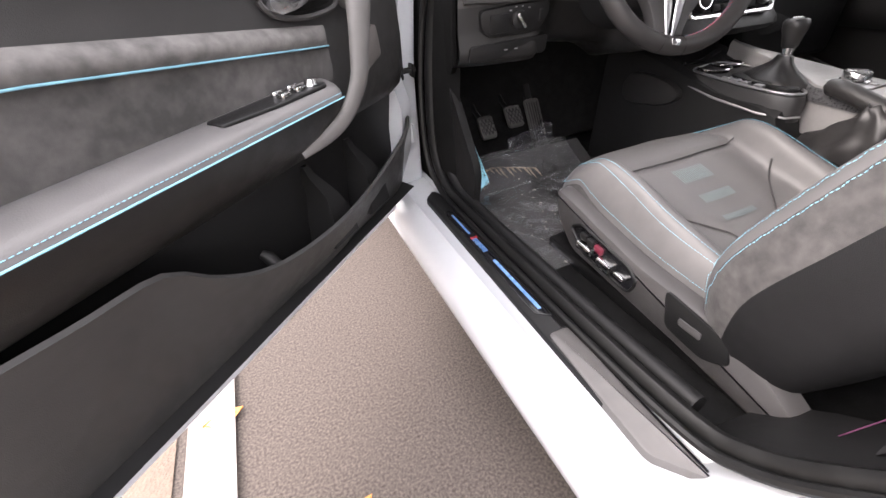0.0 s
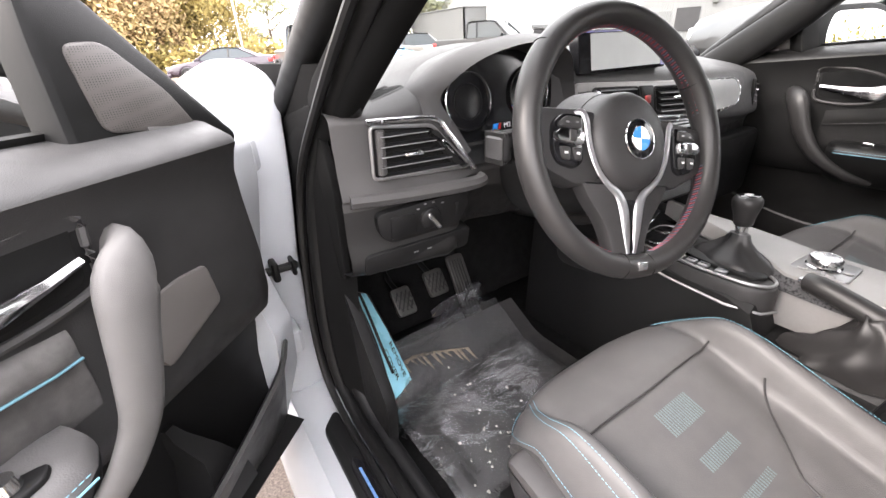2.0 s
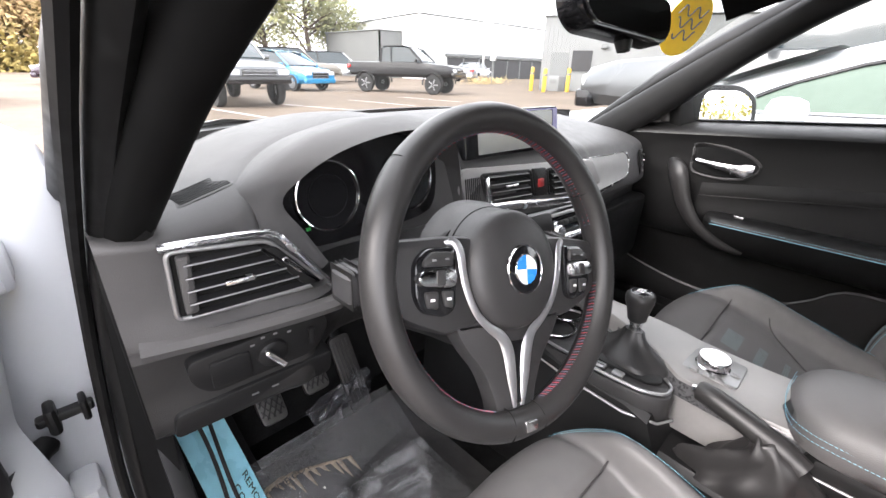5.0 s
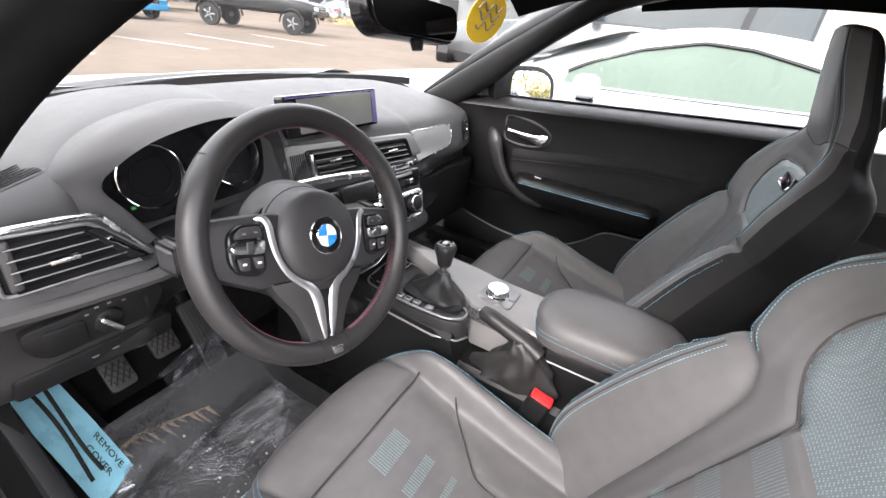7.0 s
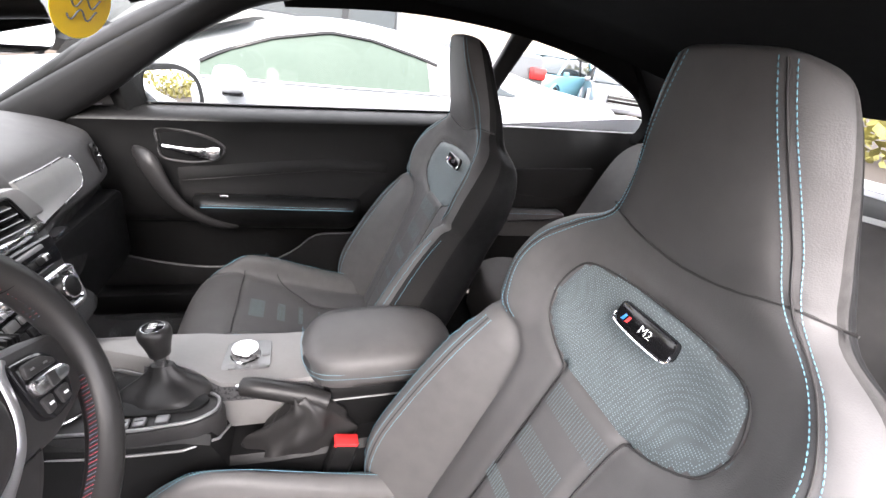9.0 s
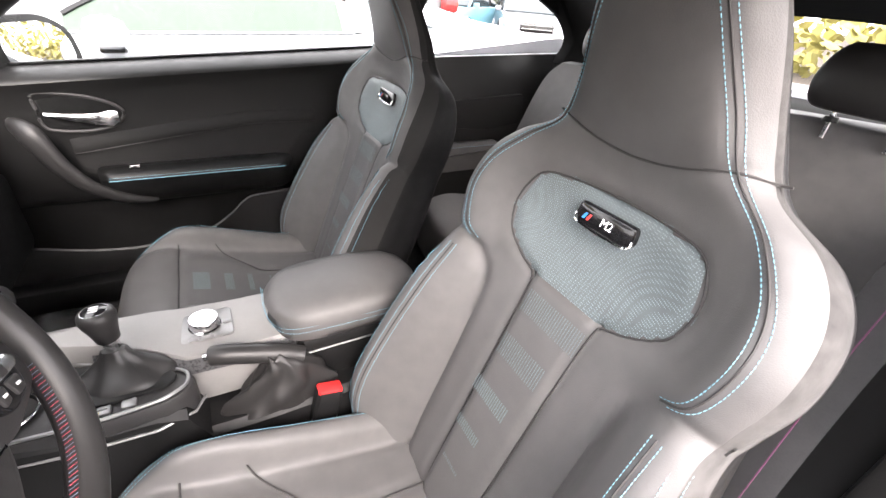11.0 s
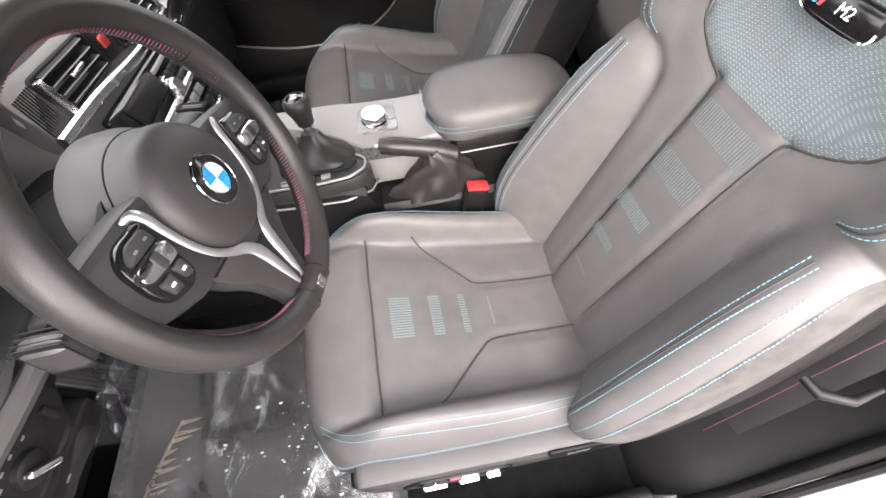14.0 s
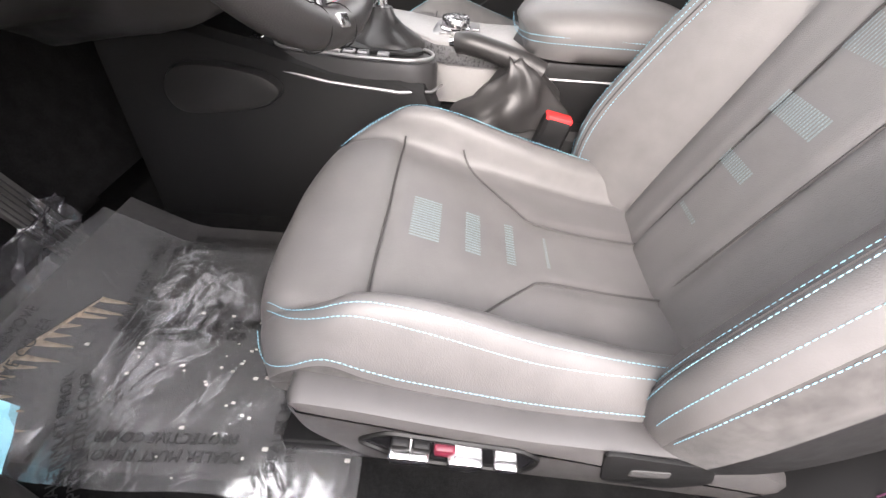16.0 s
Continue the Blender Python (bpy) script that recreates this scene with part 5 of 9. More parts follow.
fc = frame_of((-0.03, 0.136, 0.712), CZ, (0, 0.32, 1))
cli = part("climate_panel", Geo().slab(rnd([(-0.14, 0.032), (0.13, 0.030), (0.118, -0.03), (-0.12, -0.03)], 0.01), -0.02, 0.002, fc, 0.004), GLOSS, dash, "gloss black climate panel with chrome edge")
loop = [fc(a, b, 0.002) for a, b in rnd([(-0.14, 0.032), (0.13, 0.030), (0.118, -0.03), (-0.12, -0.03)], 0.01)]
part("climate_edge", Geo().tube(loop + loop[:1], 0.006, 8, caps=False, up=(0, 1, 0)), CHROME, cli, "satin chrome edge")
for a in (-0.09, 0.095):
    m = pose_of(fc(a, 0.004, 0.002), fc(1, 0, 0) - fc(0, 0, 0), fc(0, 1, 0) - fc(0, 0, 0))
    kn = part("climate_knob", Geo().lathe([(0, 0.016), (0.013, 0.016), (0.017, 0.014), (0.018, 0.004), (0.022, 0.0)], m, 30), PLASTIC, cli, "black climate knob with chrome ring")
    part("knob_ring", Geo().ring(m @ V((0, 0, 0.013)), m.to_3x3() @ V((0, 0, 1)), 0.0175, 0.0018, 30, 6), BRIGHT, kn)
for i in range(9):
    part("climate_button", Geo().slab(rect(-0.058 + (i % 5) * 0.026, -0.02 + (i // 5) * 0.024, -0.037 + (i % 5) * 0.026, -0.006 + (i // 5) * 0.024, 0.002), 0.002, 0.006, fc, 0.0015), SILVER if i > 4 else PLASTIC, cli)
# passenger side vent, glovebox, start button
fp = frame_of((0.545, 0.243, 0.802), (0.93, 0.33, -0.05), (0.05, 0.12, 1))
vent("side_vent", [(-0.035, 0.034), (0.012, 0.030), (0.046, -0.022), (0.03, -0.036), (-0.03, -0.036)], lambda a, b, d=0.0: fp(a, b, d + 0.004), 4, PLASTIC)
part("glovebox", Geo().slab(rnd([(0.17, 0.70), (0.63, 0.695), (0.62, 0.50), (0.20, 0.50)], 0.03), -0.27, -0.225, lambda a, b, d: V((a, -d, b)), 0.012), PLASTIC, dash, "black glovebox lid")
part("glovebox_latch", Geo().slab(rect(0.235, 0.722, 0.285, 0.730, 0.002), -0.23, -0.203, lambda a, b, d: V((a, -d, b)), 0.003), CHROME, dash, "chrome glovebox latch")
m = pose_of((-0.225, 0.178, 0.755), (0.94, -0.3, 0), (0, 0.35, 1))
st = part("start_button", Geo().lathe([(0, 0.010), (0.013, 0.010), (0.016, 0.007), (0.017, 0)], m, 26), GLOSS, dash, "round start button")
part("start_dot", Geo().lathe([(0, 0.0108), (0.007, 0.0106)], m, 16), RED, st)
part("start_bezel", Geo().ring(m @ V((0, 0, 0.003)), m.to_3x3() @ V((0, 0, 1)), 0.019, 0.002, 28, 6), CHROME, st)

# ---- steering wheel ----
WHEELSKIN = mat("wheel_soft_plastic", (0.024, 0.0232, 0.0235), 0.5, var=0.08, bump=0.3, bscale=1100, spec=0.45)
INLAY = mat("satin_inlay", (0.5, 0.5, 0.51), 0.36, metal=0.9, var=0.05)
SEWN = mat("dull_blue_thread", (0.10, 0.13, 0.18), 0.7)
TW = Matrix.Translation((-0.371, 0.0, 0.841)) @ Matrix.Rotation(radians(-5), 4, "Z") @ Matrix(((1, 0, 0, 0), (0, math.sin(radians(22)), -math.cos(radians(22)), 0), (0, math.cos(radians(22)), math.sin(radians(22)), 0), (0, 0, 0, 1))) @ Matrix.Rotation(radians(-13), 4, "Z")
wheel = thing("steering_wheel", TW.translation, "black leather three-spoke steering wheel with chrome inlays", "steering wheel")
W = lambda x, y, z=0.0: TW @ V((x, y, z))
AX = TW.to_3x3() @ V((0, 0, 1))


def grip(t):
    # thumb rests at ten and two, flat bottom thickening
    a = math.degrees(t) % 360
    return 1.0 + 0.10 * math.exp(-((a - 150) / 16) ** 2) + 0.10 * math.exp(-((a - 30) / 16) ** 2)


rows = []
for i in range(96):
    t = i * math.tau / 96
    r = 0.0165 * grip(t)
    rows.append([W((0.167 + r * math.cos(q * math.tau / 14) * 0.95) * math.cos(t), (0.167 + r * math.cos(q * math.tau / 14) * 0.95) * math.sin(t), -0.016 + r * 1.12 * math.sin(q * math.tau / 14)) for q in range(14)])
rim = part("rim", Geo().grid(rows, wrap_u=True, wrap_v=True), LEATHER2, wheel, "black leather rim", 60)
for a in (36, 144, 262, 278):
    t = radians(a)
    part("rim_seam", Geo().ring(W(0.167 * math.cos(t), 0.167 * math.sin(t), -0.016), TW.to_3x3() @ V((-math.sin(t), math.cos(t), 0)), 0.0177, 0.0006, 20, 4), DARK, rim)
gg, g2 = Geo(), Geo()
for a0, a1 in ((20, 170), (188, 256), (284, 352)):
    n = int((a1 - a0) / 1.5)
    for i in range(n):
        t = radians(a0 + (a1 - a0) * i / n)
        p = [W((0.167 - 0.0162) * math.cos(t), (0.167 - 0.0162) * math.sin(t), -0.016 + z) for z in (-0.004, 0.0045)]
        t2 = t + 0.014
        p[1] = W((0.167 - 0.0162) * math.cos(t2), (0.167 - 0.0162) * math.sin(t2), -0.0115)
        (gg if i % 2 else g2).tube(p, 0.00045, 4)
tagged(part("rim_stitching", gg, REDTH, rim, "red cross stitching inside the rim"), kind="stuff")
tagged(part("rim_stitching", g2, SEWN, rim, "dull blue cross stitching inside the rim"), kind="stuff")
# airbag boss: a round, domed pod that widens towards the column
o = [(0.0655 * math.cos(a), 0.0665 * math.sin(a)) for a in np.linspace(0, math.tau, 57)[:-1]]
rows = []
for k, z in ((1.30, -0.085), (1.24, -0.066), (1.10, -0.046), (1.035, -0.032), (1.015, -0.022), (0.985, -0.014), (0.93, -0.0085), (0.84, -0.0045), (0.70, -0.0015), (0.5, 0.0), (0.2, 0.0005)):
    rows.append([W(x * k, y * k, z) for x, y in o])
boss = part("airbag_cover", Geo().loft(rows), WHEELSKIN, wheel, "round black airbag cover", 60)
part("cover_joint", Geo().tube([W(x * 1.085, y * 1.085, -0.044) for x, y in o + o[:1]], 0.0011, 5, caps=False, up=tuple(AX)), DARK, boss)
# emblem
em = part("emblem", Geo().lathe([(0.0, 0.0030), (0.0235, 0.0030), (0.0255, 0.0022), (0.0262, 0.0)], TW @ pose(0, 0, 0.0005), 40), GLOSS, boss, "round black, blue and white emblem")
part("emblem_ring", Geo().ring(W(0, 0, 0.0025), AX, 0.0258, 0.0011, 40, 6), BRIGHT, em)
for k in range(4):
    part("emblem_quarter", Geo().lathe([(0.0, 0.0042), (0.0155, 0.0042), (0.0158, 0.0034)], TW, 10, radians(90 * k), radians(90 * k + 90)), BLUE if k in (1, 3) else WHITE, em)
part("emblem_ring", Geo().ring(W(0, 0, 0.004), AX, 0.016, 0.0007, 36, 5), BRIGHT, em)
# spokes
for sg in (-1, 1):
    o = rnd([(sg * 0.050, 0.036), (sg * 0.085, 0.037), (sg * 0.156, 0.032), (sg * 0.160, -0.030), (sg * 0.132, -0.046), (sg * 0.090, -0.062), (sg * 0.050, -0.055)], 0.012)
    part("spoke", Geo().slab(o, -0.048, -0.017, W, 0.008), WHEELSKIN, wheel, "black spoke with control buttons")
    o = rnd([(sg * 0.083, 0.026), (sg * 0.118, 0.025), (sg * 0.132, 0.012), (sg * 0.133, -0.020), (sg * 0.124, -0.036), (sg * 0.098, -0.042), (sg * 0.085, -0.034)], 0.008)
    bt = part("button_pad", Geo().slab(o, -0.020, -0.010, W, 0.004), GLOSS, wheel, "gloss black button pad")
    part("button", Geo().slab(rnd([(sg * 0.089, 0.007), (sg * 0.091, 0.021), (sg * 0.114, 0.021), (sg * 0.124, 0.013), (sg * 0.125, 0.007)], 0.004), -0.012, -0.0065, W, 0.002), WHEELSKIN, bt)
    part("rocker", Geo().slab(rnd([(sg * 0.087, 0.004), (sg * 0.106, 0.006), (sg * 0.126, 0.005), (sg * 0.134, -0.003), (sg * 0.128, -0.011), (sg * 0.106, -0.013), (sg * 0.088, -0.013)], 0.006), -0.011, -0.0035, W, 0.0035), CHROME, bt, "satin chrome rocker")
    part("rocker_grip", Geo().slab(rect(sg * 0.103, -0.0105, sg * 0.113, 0.0035, 0.002), -0.006, -0.0022, W, 0.001), WHEELSKIN, bt)
    for x0, x1 in ((0.090, 0.104), (0.108, 0.124)):
        part("button", Geo().slab(rnd([(sg * x0, -0.016), (sg * x1, -0.016), (sg * (x1 - 0.003), -0.031), (sg * (x0 + 0.001), -0.033)], 0.003), -0.012, -0.0070, W, 0.0018), WHEELSKIN, bt)
        xm = (x0 + x1) / 2
        part("button_mark", Geo().slab(rect(sg * xm - 0.0024, -0.025, sg * xm + 0.0024, -0.0225), -0.0072, -0.0062, W), WHITE, bt)
    for x, y in ((0.098, 0.014), (0.113, 0.013)):
        part("button_mark", Geo().slab(rect(sg * x - 0.0022, y - 0.0010, sg * x + 0.0022, y + 0.0010), -0.0068, -0.0058, W), SILVER, bt)
    # bright inlay hugging the pod and running down into the lower spoke
    c = spl([(sg * 0.093, 0.0285, -0.019), (sg * 0.083, 0.0300, -0.0145), (sg * 0.0765, 0.021, -0.013), (sg * 0.0735, 0.0, -0.013), (sg * 0.068, -0.022, -0.013), (sg * 0.057, -0.043, -0.0135), (sg * 0.041, -0.0585, -0.014), (sg * 0.024, -0.0705, -0.014), (sg * 0.0145, -0.088, -0.014), (sg * 0.0098, -0.118, -0.0145), (sg * 0.0058, -0.149, -0.016)], 6)
    wd = spl([[0.0022], [0.0045], [0.0050], [0.0046], [0.0044], [0.0044], [0.0048], [0.0066], [0.0084], [0.0068], [0.0030]], 6)[:, 0]
    part("inlay", Geo().tube([W(*p) for p in c], [float(q) for q in wd], 8, flat=(1.0, 0.4), up=tuple(AX)), INLAY, wheel, "satin chrome inlay")
o = rnd([(-0.086, -0.050), (0.086, -0.050), (0.070, -0.078), (0.046, -0.106), (0.033, -0.138), (0.030, -0.160), (-0.030, -0.160), (-0.033, -0.138), (-0.046, -0.106), (-0.070, -0.078)], 0.014)
part("lower_spoke", Geo().slab(o, -0.038, -0.0175, W, 0.008), WHEELSKIN, wheel, "black lower spoke")
part("spoke_slot", Geo().slab(rnd([(-0.011, -0.078), (0.011, -0.078), (0.003, -0.146), (-0.003, -0.146)], 0.003), -0.02, -0.0150, W), GLOSS, wheel)
part("rim_badge", Geo().slab(rnd([(-0.009, -0.160), (0.009, -0.160), (0.008, -0.171), (-0.008, -0.171)], 0.002), -0.008, 0.0035, W, 0.001), CHROME, wheel, "small chrome badge on the rim")
# column shroud behind the wheel
rows = []
for z, k in ((-0.05, 1.0), (-0.08, 1.05), (-0.12, 1.0), (-0.20, 0.95)):
    rows.append([W(x * 0.088 * k, y * 0.078 * k - 0.012, z) for x, y in ((math.cos(a), math.sin(a)) for a in np.linspace(0, math.tau, 25)[:-1])])
part("column_shroud", Geo().loft(rows), PLASTIC, wheel, "black steering column shroud")
# stalks
TIP = mat("grey_tip", (0.024, 0.024, 0.025), 0.45)
for sg, p1 in ((-1, (-0.530, 0.094, 0.842)), (1, (-0.205, 0.06, 0.80))):
    p1 = V(p1)
    base = W(sg * 0.06, 0.02, -0.085)
    st = thing("indicator_stalk" if sg < 0 else "wiper_stalk", base, "black column stalk with a grey ribbed tip", "stalk", "column stalks")
    d = (p1 - base).normalized()
    part("arm", Geo().tube([base, base.lerp(p1, 0.5), base.lerp(p1, 0.75), base.lerp(p1, 0.95)], [0.008, 0.009, 0.0125, 0.014], 4, flat=(1.3, 1.3)), PLASTIC, st)
    mt = pose_of(p1, d, (0, 0, 1))
    part("stalk_head", Geo().box((-0.060, -0.0185, -0.017), (-0.010, 0.0185, 0.017), 0.006, mt), RUBBER, st)
    tip = part("tip", Geo().box((-0.012, -0.0195, -0.018), (0.009, 0.0195, 0.018), 0.007, mt), TIP, st, "grey ribbed tip")
    for i in range(4):
        part("tip_rib", Geo().box((-0.0095 + i * 0.005, -0.0202, -0.0175), (-0.0085 + i * 0.005, 0.0202, 0.0186), 0.0004, mt), RUBBER, tip)
    if sg < 0:
        for i in range(4):
            u = -0.046 + 0.020 * (i % 2)
            w = 0.009 - 0.017 * (i // 2)
            part("stalk_mark", Geo().box((u - 0.004, w - 0.002, -0.0177), (u + 0.004, w + 0.002, -0.0168), 0, mt), WHITE, st)

# ---- centre console ----
con = thing("centre_console", (0, -0.1, 0.3), "black centre console with carbon and satin trim", "console")
# tunnel sides
prof = lambda w, zt: [(-w - 0.035, 0.25), (-w - 0.012, zt - 0.07), (-w, zt - 0.012), (-w + 0.012, zt), (w - 0.012, zt), (w, zt - 0.012), (w + 0.012, zt - 0.07), (w + 0.035, 0.25)]
rows = [[(x, y, z) for x, z in prof(w, zt)] for y, w, zt in ((0.40, 0.125, 0.62), (0.28, 0.122, 0.60), (0.18, 0.120, 0.578), (0.05, 0.118, 0.545), (-0.06, 0.113, 0.535), (-0.10, 0.112, 0.52), (-0.125, 0.112, 0.462), (-0.2, 0.112, 0.458), (-0.45, 0.108, 0.455), (-0.7, 0.10, 0.45))]
part("tunnel", Geo().loft(rows), PLASTIC, con, "black plastic tunnel", 30)
# raised right spine carrying the trim and controller
rows = []
for y, x0, z in ((0.17, 0.062, 0.612), (0.10, 0.048, 0.598), (0.0, 0.022, 0.585), (-0.06, -0.005, 0.577), (-0.11, -0.038, 0.570), (-0.20, -0.040, 0.566), (-0.30, -0.036, 0.566)):
    rows.append([(x0 - 0.004, y, 0.47), (x0, y, z - 0.012), (x0 + 0.006, y, z - 0.002), (x0 + 0.012, y, z), (min(0.108, 0.092 - 0.16 * (y - 0.05)), y, z - 0.002), (min(0.118, 0.102 - 0.16 * (y - 0.05)), y, z - 0.012), (min(0.122, 0.106 - 0.16 * (y - 0.05)), y, 0.47)])
part("trim_spine", Geo().grid(rows), SPINE, con, "pale satin console trim", 40)
rows2 = []
for y, x0, z in ((0.02, 0.016, 0.583), (-0.06, -0.0065, 0.576), (-0.11, -0.0395, 0.569), (-0.20, -0.0415, 0.565), (-0.30, -0.0375, 0.565)):
    rows2.append([(x0 - 0.006, y, z - 0.030), (x0 - 0.0035, y, z - 0.011), (x0 + 0.0015, y, z - 0.004)])
part("carbon_edge", Geo().grid(rows2), CARBON, con, "dark carbon-weave edge")
# shifter surround: a rounded tray with chrome-ish edge
o = [(-0.112, 0.15), (0.02, 0.16), (0.045, 0.09), (0.012, 0.01), (-0.02, -0.07), (-0.052, -0.118), (-0.082, -0.118), (-0.105, -0.085), (-0.116, 0.0)]
zf = lambda x, y: 0.55 + 0.115 * max(-0.13, y) * 0.45 + 0.012
tr = rnd(o, 0.03, 6)
part("shifter_surround", Geo().slab(tr, -0.055, 0.0, lambda a, b, d: V((a, b, zf(a, b) + d - 0.004)), 0.012), WHEELSKIN, con, "black shifter surround")
loop = [V((a, b, zf(a, b) - 0.002)) for a, b in rnd([(x * 0.93 - 0.002, y * 0.93) for x, y in o], 0.03, 6)]
part("surround_edge", Geo().tube(loop + loop[:1], 0.0028, 6, caps=False), SILVER, con, "satin edge line")
lo = [V((a, b, zf(a, b) - 0.04)) for a, b in rnd([(x * 1.03, y * 1.01) for x, y in o[4:] + o[:1]], 0.02, 6)]
part("surround_edge", Geo().tube([V((-0.119, 0.2, 0.548)), V((-0.121, 0.05, 0.522)), V((-0.118, -0.06, 0.512)), V((-0.10, -0.112, 0.51)), V((-0.075, -0.127, 0.512))], 0.0026, 6), SILVER, con)
o2 = rnd([(-0.078, 0.055), (0.012, 0.06), (0.004, -0.01), (-0.03, -0.075), (-0.058, -0.098), (-0.078, -0.08), (-0.086, 0.0)], 0.02, 5)
part("shifter_frame", Geo().slab(o2, 0.0, 0.006, lambda a, b, d: V((a, b, zf(a, b) + d - 0.002)), 0.003), PLASTIC, con)
# cup holders ahead
for cx, cy in ((-0.055, 0.112), (0.006, 0.128)):
    m = pose(cx, cy, zf(cx, cy) + 0.0005)
    part("cup_holder", Geo().lathe([(0, -0.05), (0.032, -0.05), (0.034, 0.0), (0.038, 0.002)], m, 28), DARK, con, "dark round cup holder")
    part("cup_rim", Geo().ring((cx, cy, zf(cx, cy) + 0.001), (0, 0.06, 1), 0.037, 0.002, 32, 6), CHROME, con)
part("cup_bridge", Geo().tube([(-0.10, 0.165, 0.575), (-0.04, 0.16, 0.578), (0.03, 0.175, 0.59)], 0.006, 8, flat=(1.6, 0.6)), CHROME, con, "bright bar ahead of the cup holders")
# driving buttons on the left rim
for i in range(3):
    x, y = -0.0985 + i * 0.0015, 0.042 - i * 0.022
    part("mode_button", Geo().box((x - 0.008, y - 0.0095, zf(x, y) - 0.003), (x + 0.008, y + 0.0095, zf(x, y) + 0.0035), 0.002), SILVER, con, "pale mode button")
    part("mode_mark", Geo().box((x - 0.0012, y - 0.006, zf(x, y) + 0.0034), (x + 0.0012, y + 0.006, zf(x, y) + 0.0042)), GLOSS, con)
x, y = -0.093, -0.033
part("mode_button", Geo().box((x - 0.008, y - 0.0095, zf(x, y) - 0.003), (x + 0.008, y + 0.0095, zf(x, y) + 0.0035), 0.002), SILVER, con)
# knee pad on the tunnel's side
part("knee_pad", Geo().slab(spl([(0.315, 0.50), (0.285, 0.540), (0.22, 0.546), (0.15, 0.535), (0.124, 0.512), (0.15, 0.486), (0.22, 0.468), (0.295, 0.464)], 4, closed=True), 0.0, 0.020, lambda a, b, d: V((-0.128 - d, a, b)), 0.009), LOWER, con, "padded black knee rest")
# armrest
AR = [(-0.245, 0.06, 0.605, 0.565), (-0.262, 0.082, 0.622, 0.556), (-0.30, 0.093, 0.632, 0.552), (-0.38, 0.096, 0.636, 0.552), (-0.46, 0.094, 0.634, 0.553), (-0.52, 0.088, 0.626, 0.556), (-0.545, 0.07, 0.612, 0.565)]
rows = []
for y, w, z1, z0 in [tuple(r) for r in spl(AR, 4)]:
    rows.append([(0.02 + x * w, y + 0.02 * (abs(x) ** 3) * max(-1, min(1, (-0.40 - y) / 0.13)), z0 + (z1 - z0) * h) for x, h in ((-0.9, 0.1), (-1, 0.35), (-0.99, 0.62), (-0.9, 0.86), (-0.6, 0.97), (0, 1.0), (0.6, 0.97), (0.9, 0.86), (0.99, 0.62), (1, 0.35), (0.9, 0.1), (0, 0.0))])
arm = thing("armrest", (0.02, -0.4, 0.55), "black leather centre armrest with blue stitching", "armrest")
part("pad", Geo().loft(rows), LEATHER, arm, "", 60)
gg = Geo()
stitch(gg, [(0.02 + x, y, z) for x, y, z in spl([(0.07, -0.247, 0.592), (0.0, -0.243, 0.592), (-0.055, -0.252, 0.594), (-0.085, -0.28, 0.597), (-0.0935, -0.34, 0.598), (-0.094, -0.45, 0.597), (-0.087, -0.52, 0.594)], 8)])
stitch(gg, [(0.02 + x, y, z) for x, y, z in spl([(0.07, -0.249, 0.585), (0.0, -0.245, 0.585), (-0.057, -0.254, 0.586), (-0.087, -0.28, 0.588), (-0.0955, -0.34, 0.589), (-0.096, -0.45, 0.588), (-0.089, -0.52, 0.586)], 8)])
part("stitching", gg, THREAD, arm, "pale blue stitching")
part("armrest_box", Geo().box((-0.062, -0.56, 0.44), (0.105, -0.285, 0.558), 0.012), PLASTIC, arm, "black console box under the armrest")
part("box_line", Geo().tube([(-0.0635, -0.29, 0.53), (-0.0635, -0.42, 0.53), (-0.0635, -0.55, 0.53)], 0.002, 6), SILVER, arm)
# gear lever
gear = thing("gear_lever", (-0.03, -0.02, 0.56), "black gear knob with chrome top and gathered leather gaiter", "gear lever")
rows = []
for k, z in ((1.0, 0.0), (0.97, 0.008), (0.86, 0.014), (0.68, 0.019), (0.48, 0.025), (0.32, 0.034), (0.235, 0.046)):
    ring = []
    for i in range(40):
        a = i * math.tau / 40
        fold = 1 + 0.12 * math.sin(4 * a + z * 60) * math.sin(math.pi * min(1, z / 0.046)) + 0.05 * math.sin(7 * a + z * 90)
        ring.append((-0.032 + 0.018 * (1 - k) + 0.043 * k * fold * math.cos(a) * (1 if math.cos(a) > 0 else 1.1), -0.022 + 0.002 * (1 - k) + 0.070 * k * fold * math.sin(a), 0.555 + z + 0.014 * (1 - k)))
    rows.append(ring)
part("gaiter", Geo().loft(rows), LEATHER2, gear, "gathered black leather gaiter", 60)
m = pose(-0.013, -0.019, 0.618, -4, 2, 0)
part("collar", Geo().lathe([(0.0115, -0.03), (0.0105, -0.022), (0.0105, 0.0), (0.0125, 0.006), (0.0125, 0.012), (0.011, 0.014)], m, 26), CHROME, gear, "satin chrome collar")
kn = part("knob", Geo().lathe([(0.0125, 0.008), (0.0160, 0.011), (0.0178, 0.022), (0.0205, 0.034), (0.0240, 0.045), (0.0252, 0.053), (0.0240, 0.0600), (0.0205, 0.0642), (0.0170, 0.0655)], m, 30), LEATHER2, gear, "black leather knob", 60)
part("knob_cap", Geo().lathe([(0.0170, 0.0650), (0.0155, 0.0664), (0.0, 0.0676)], m, 26), GLOSS, kn, "gloss black cap with shift pattern")
part("cap_ring", Geo().ring(m @ V((0, 0, 0.0645)), m.to_3x3() @ V((0, 0, 1)), 0.0170, 0.0010, 30, 6), CHROME, kn)
gg = Geo()
for x in (-0.006, 0.0, 0.006):
    gg.box((x - 0.0006, -0.006, 0.0672), (x + 0.0006, 0.006, 0.0682), 0, m)
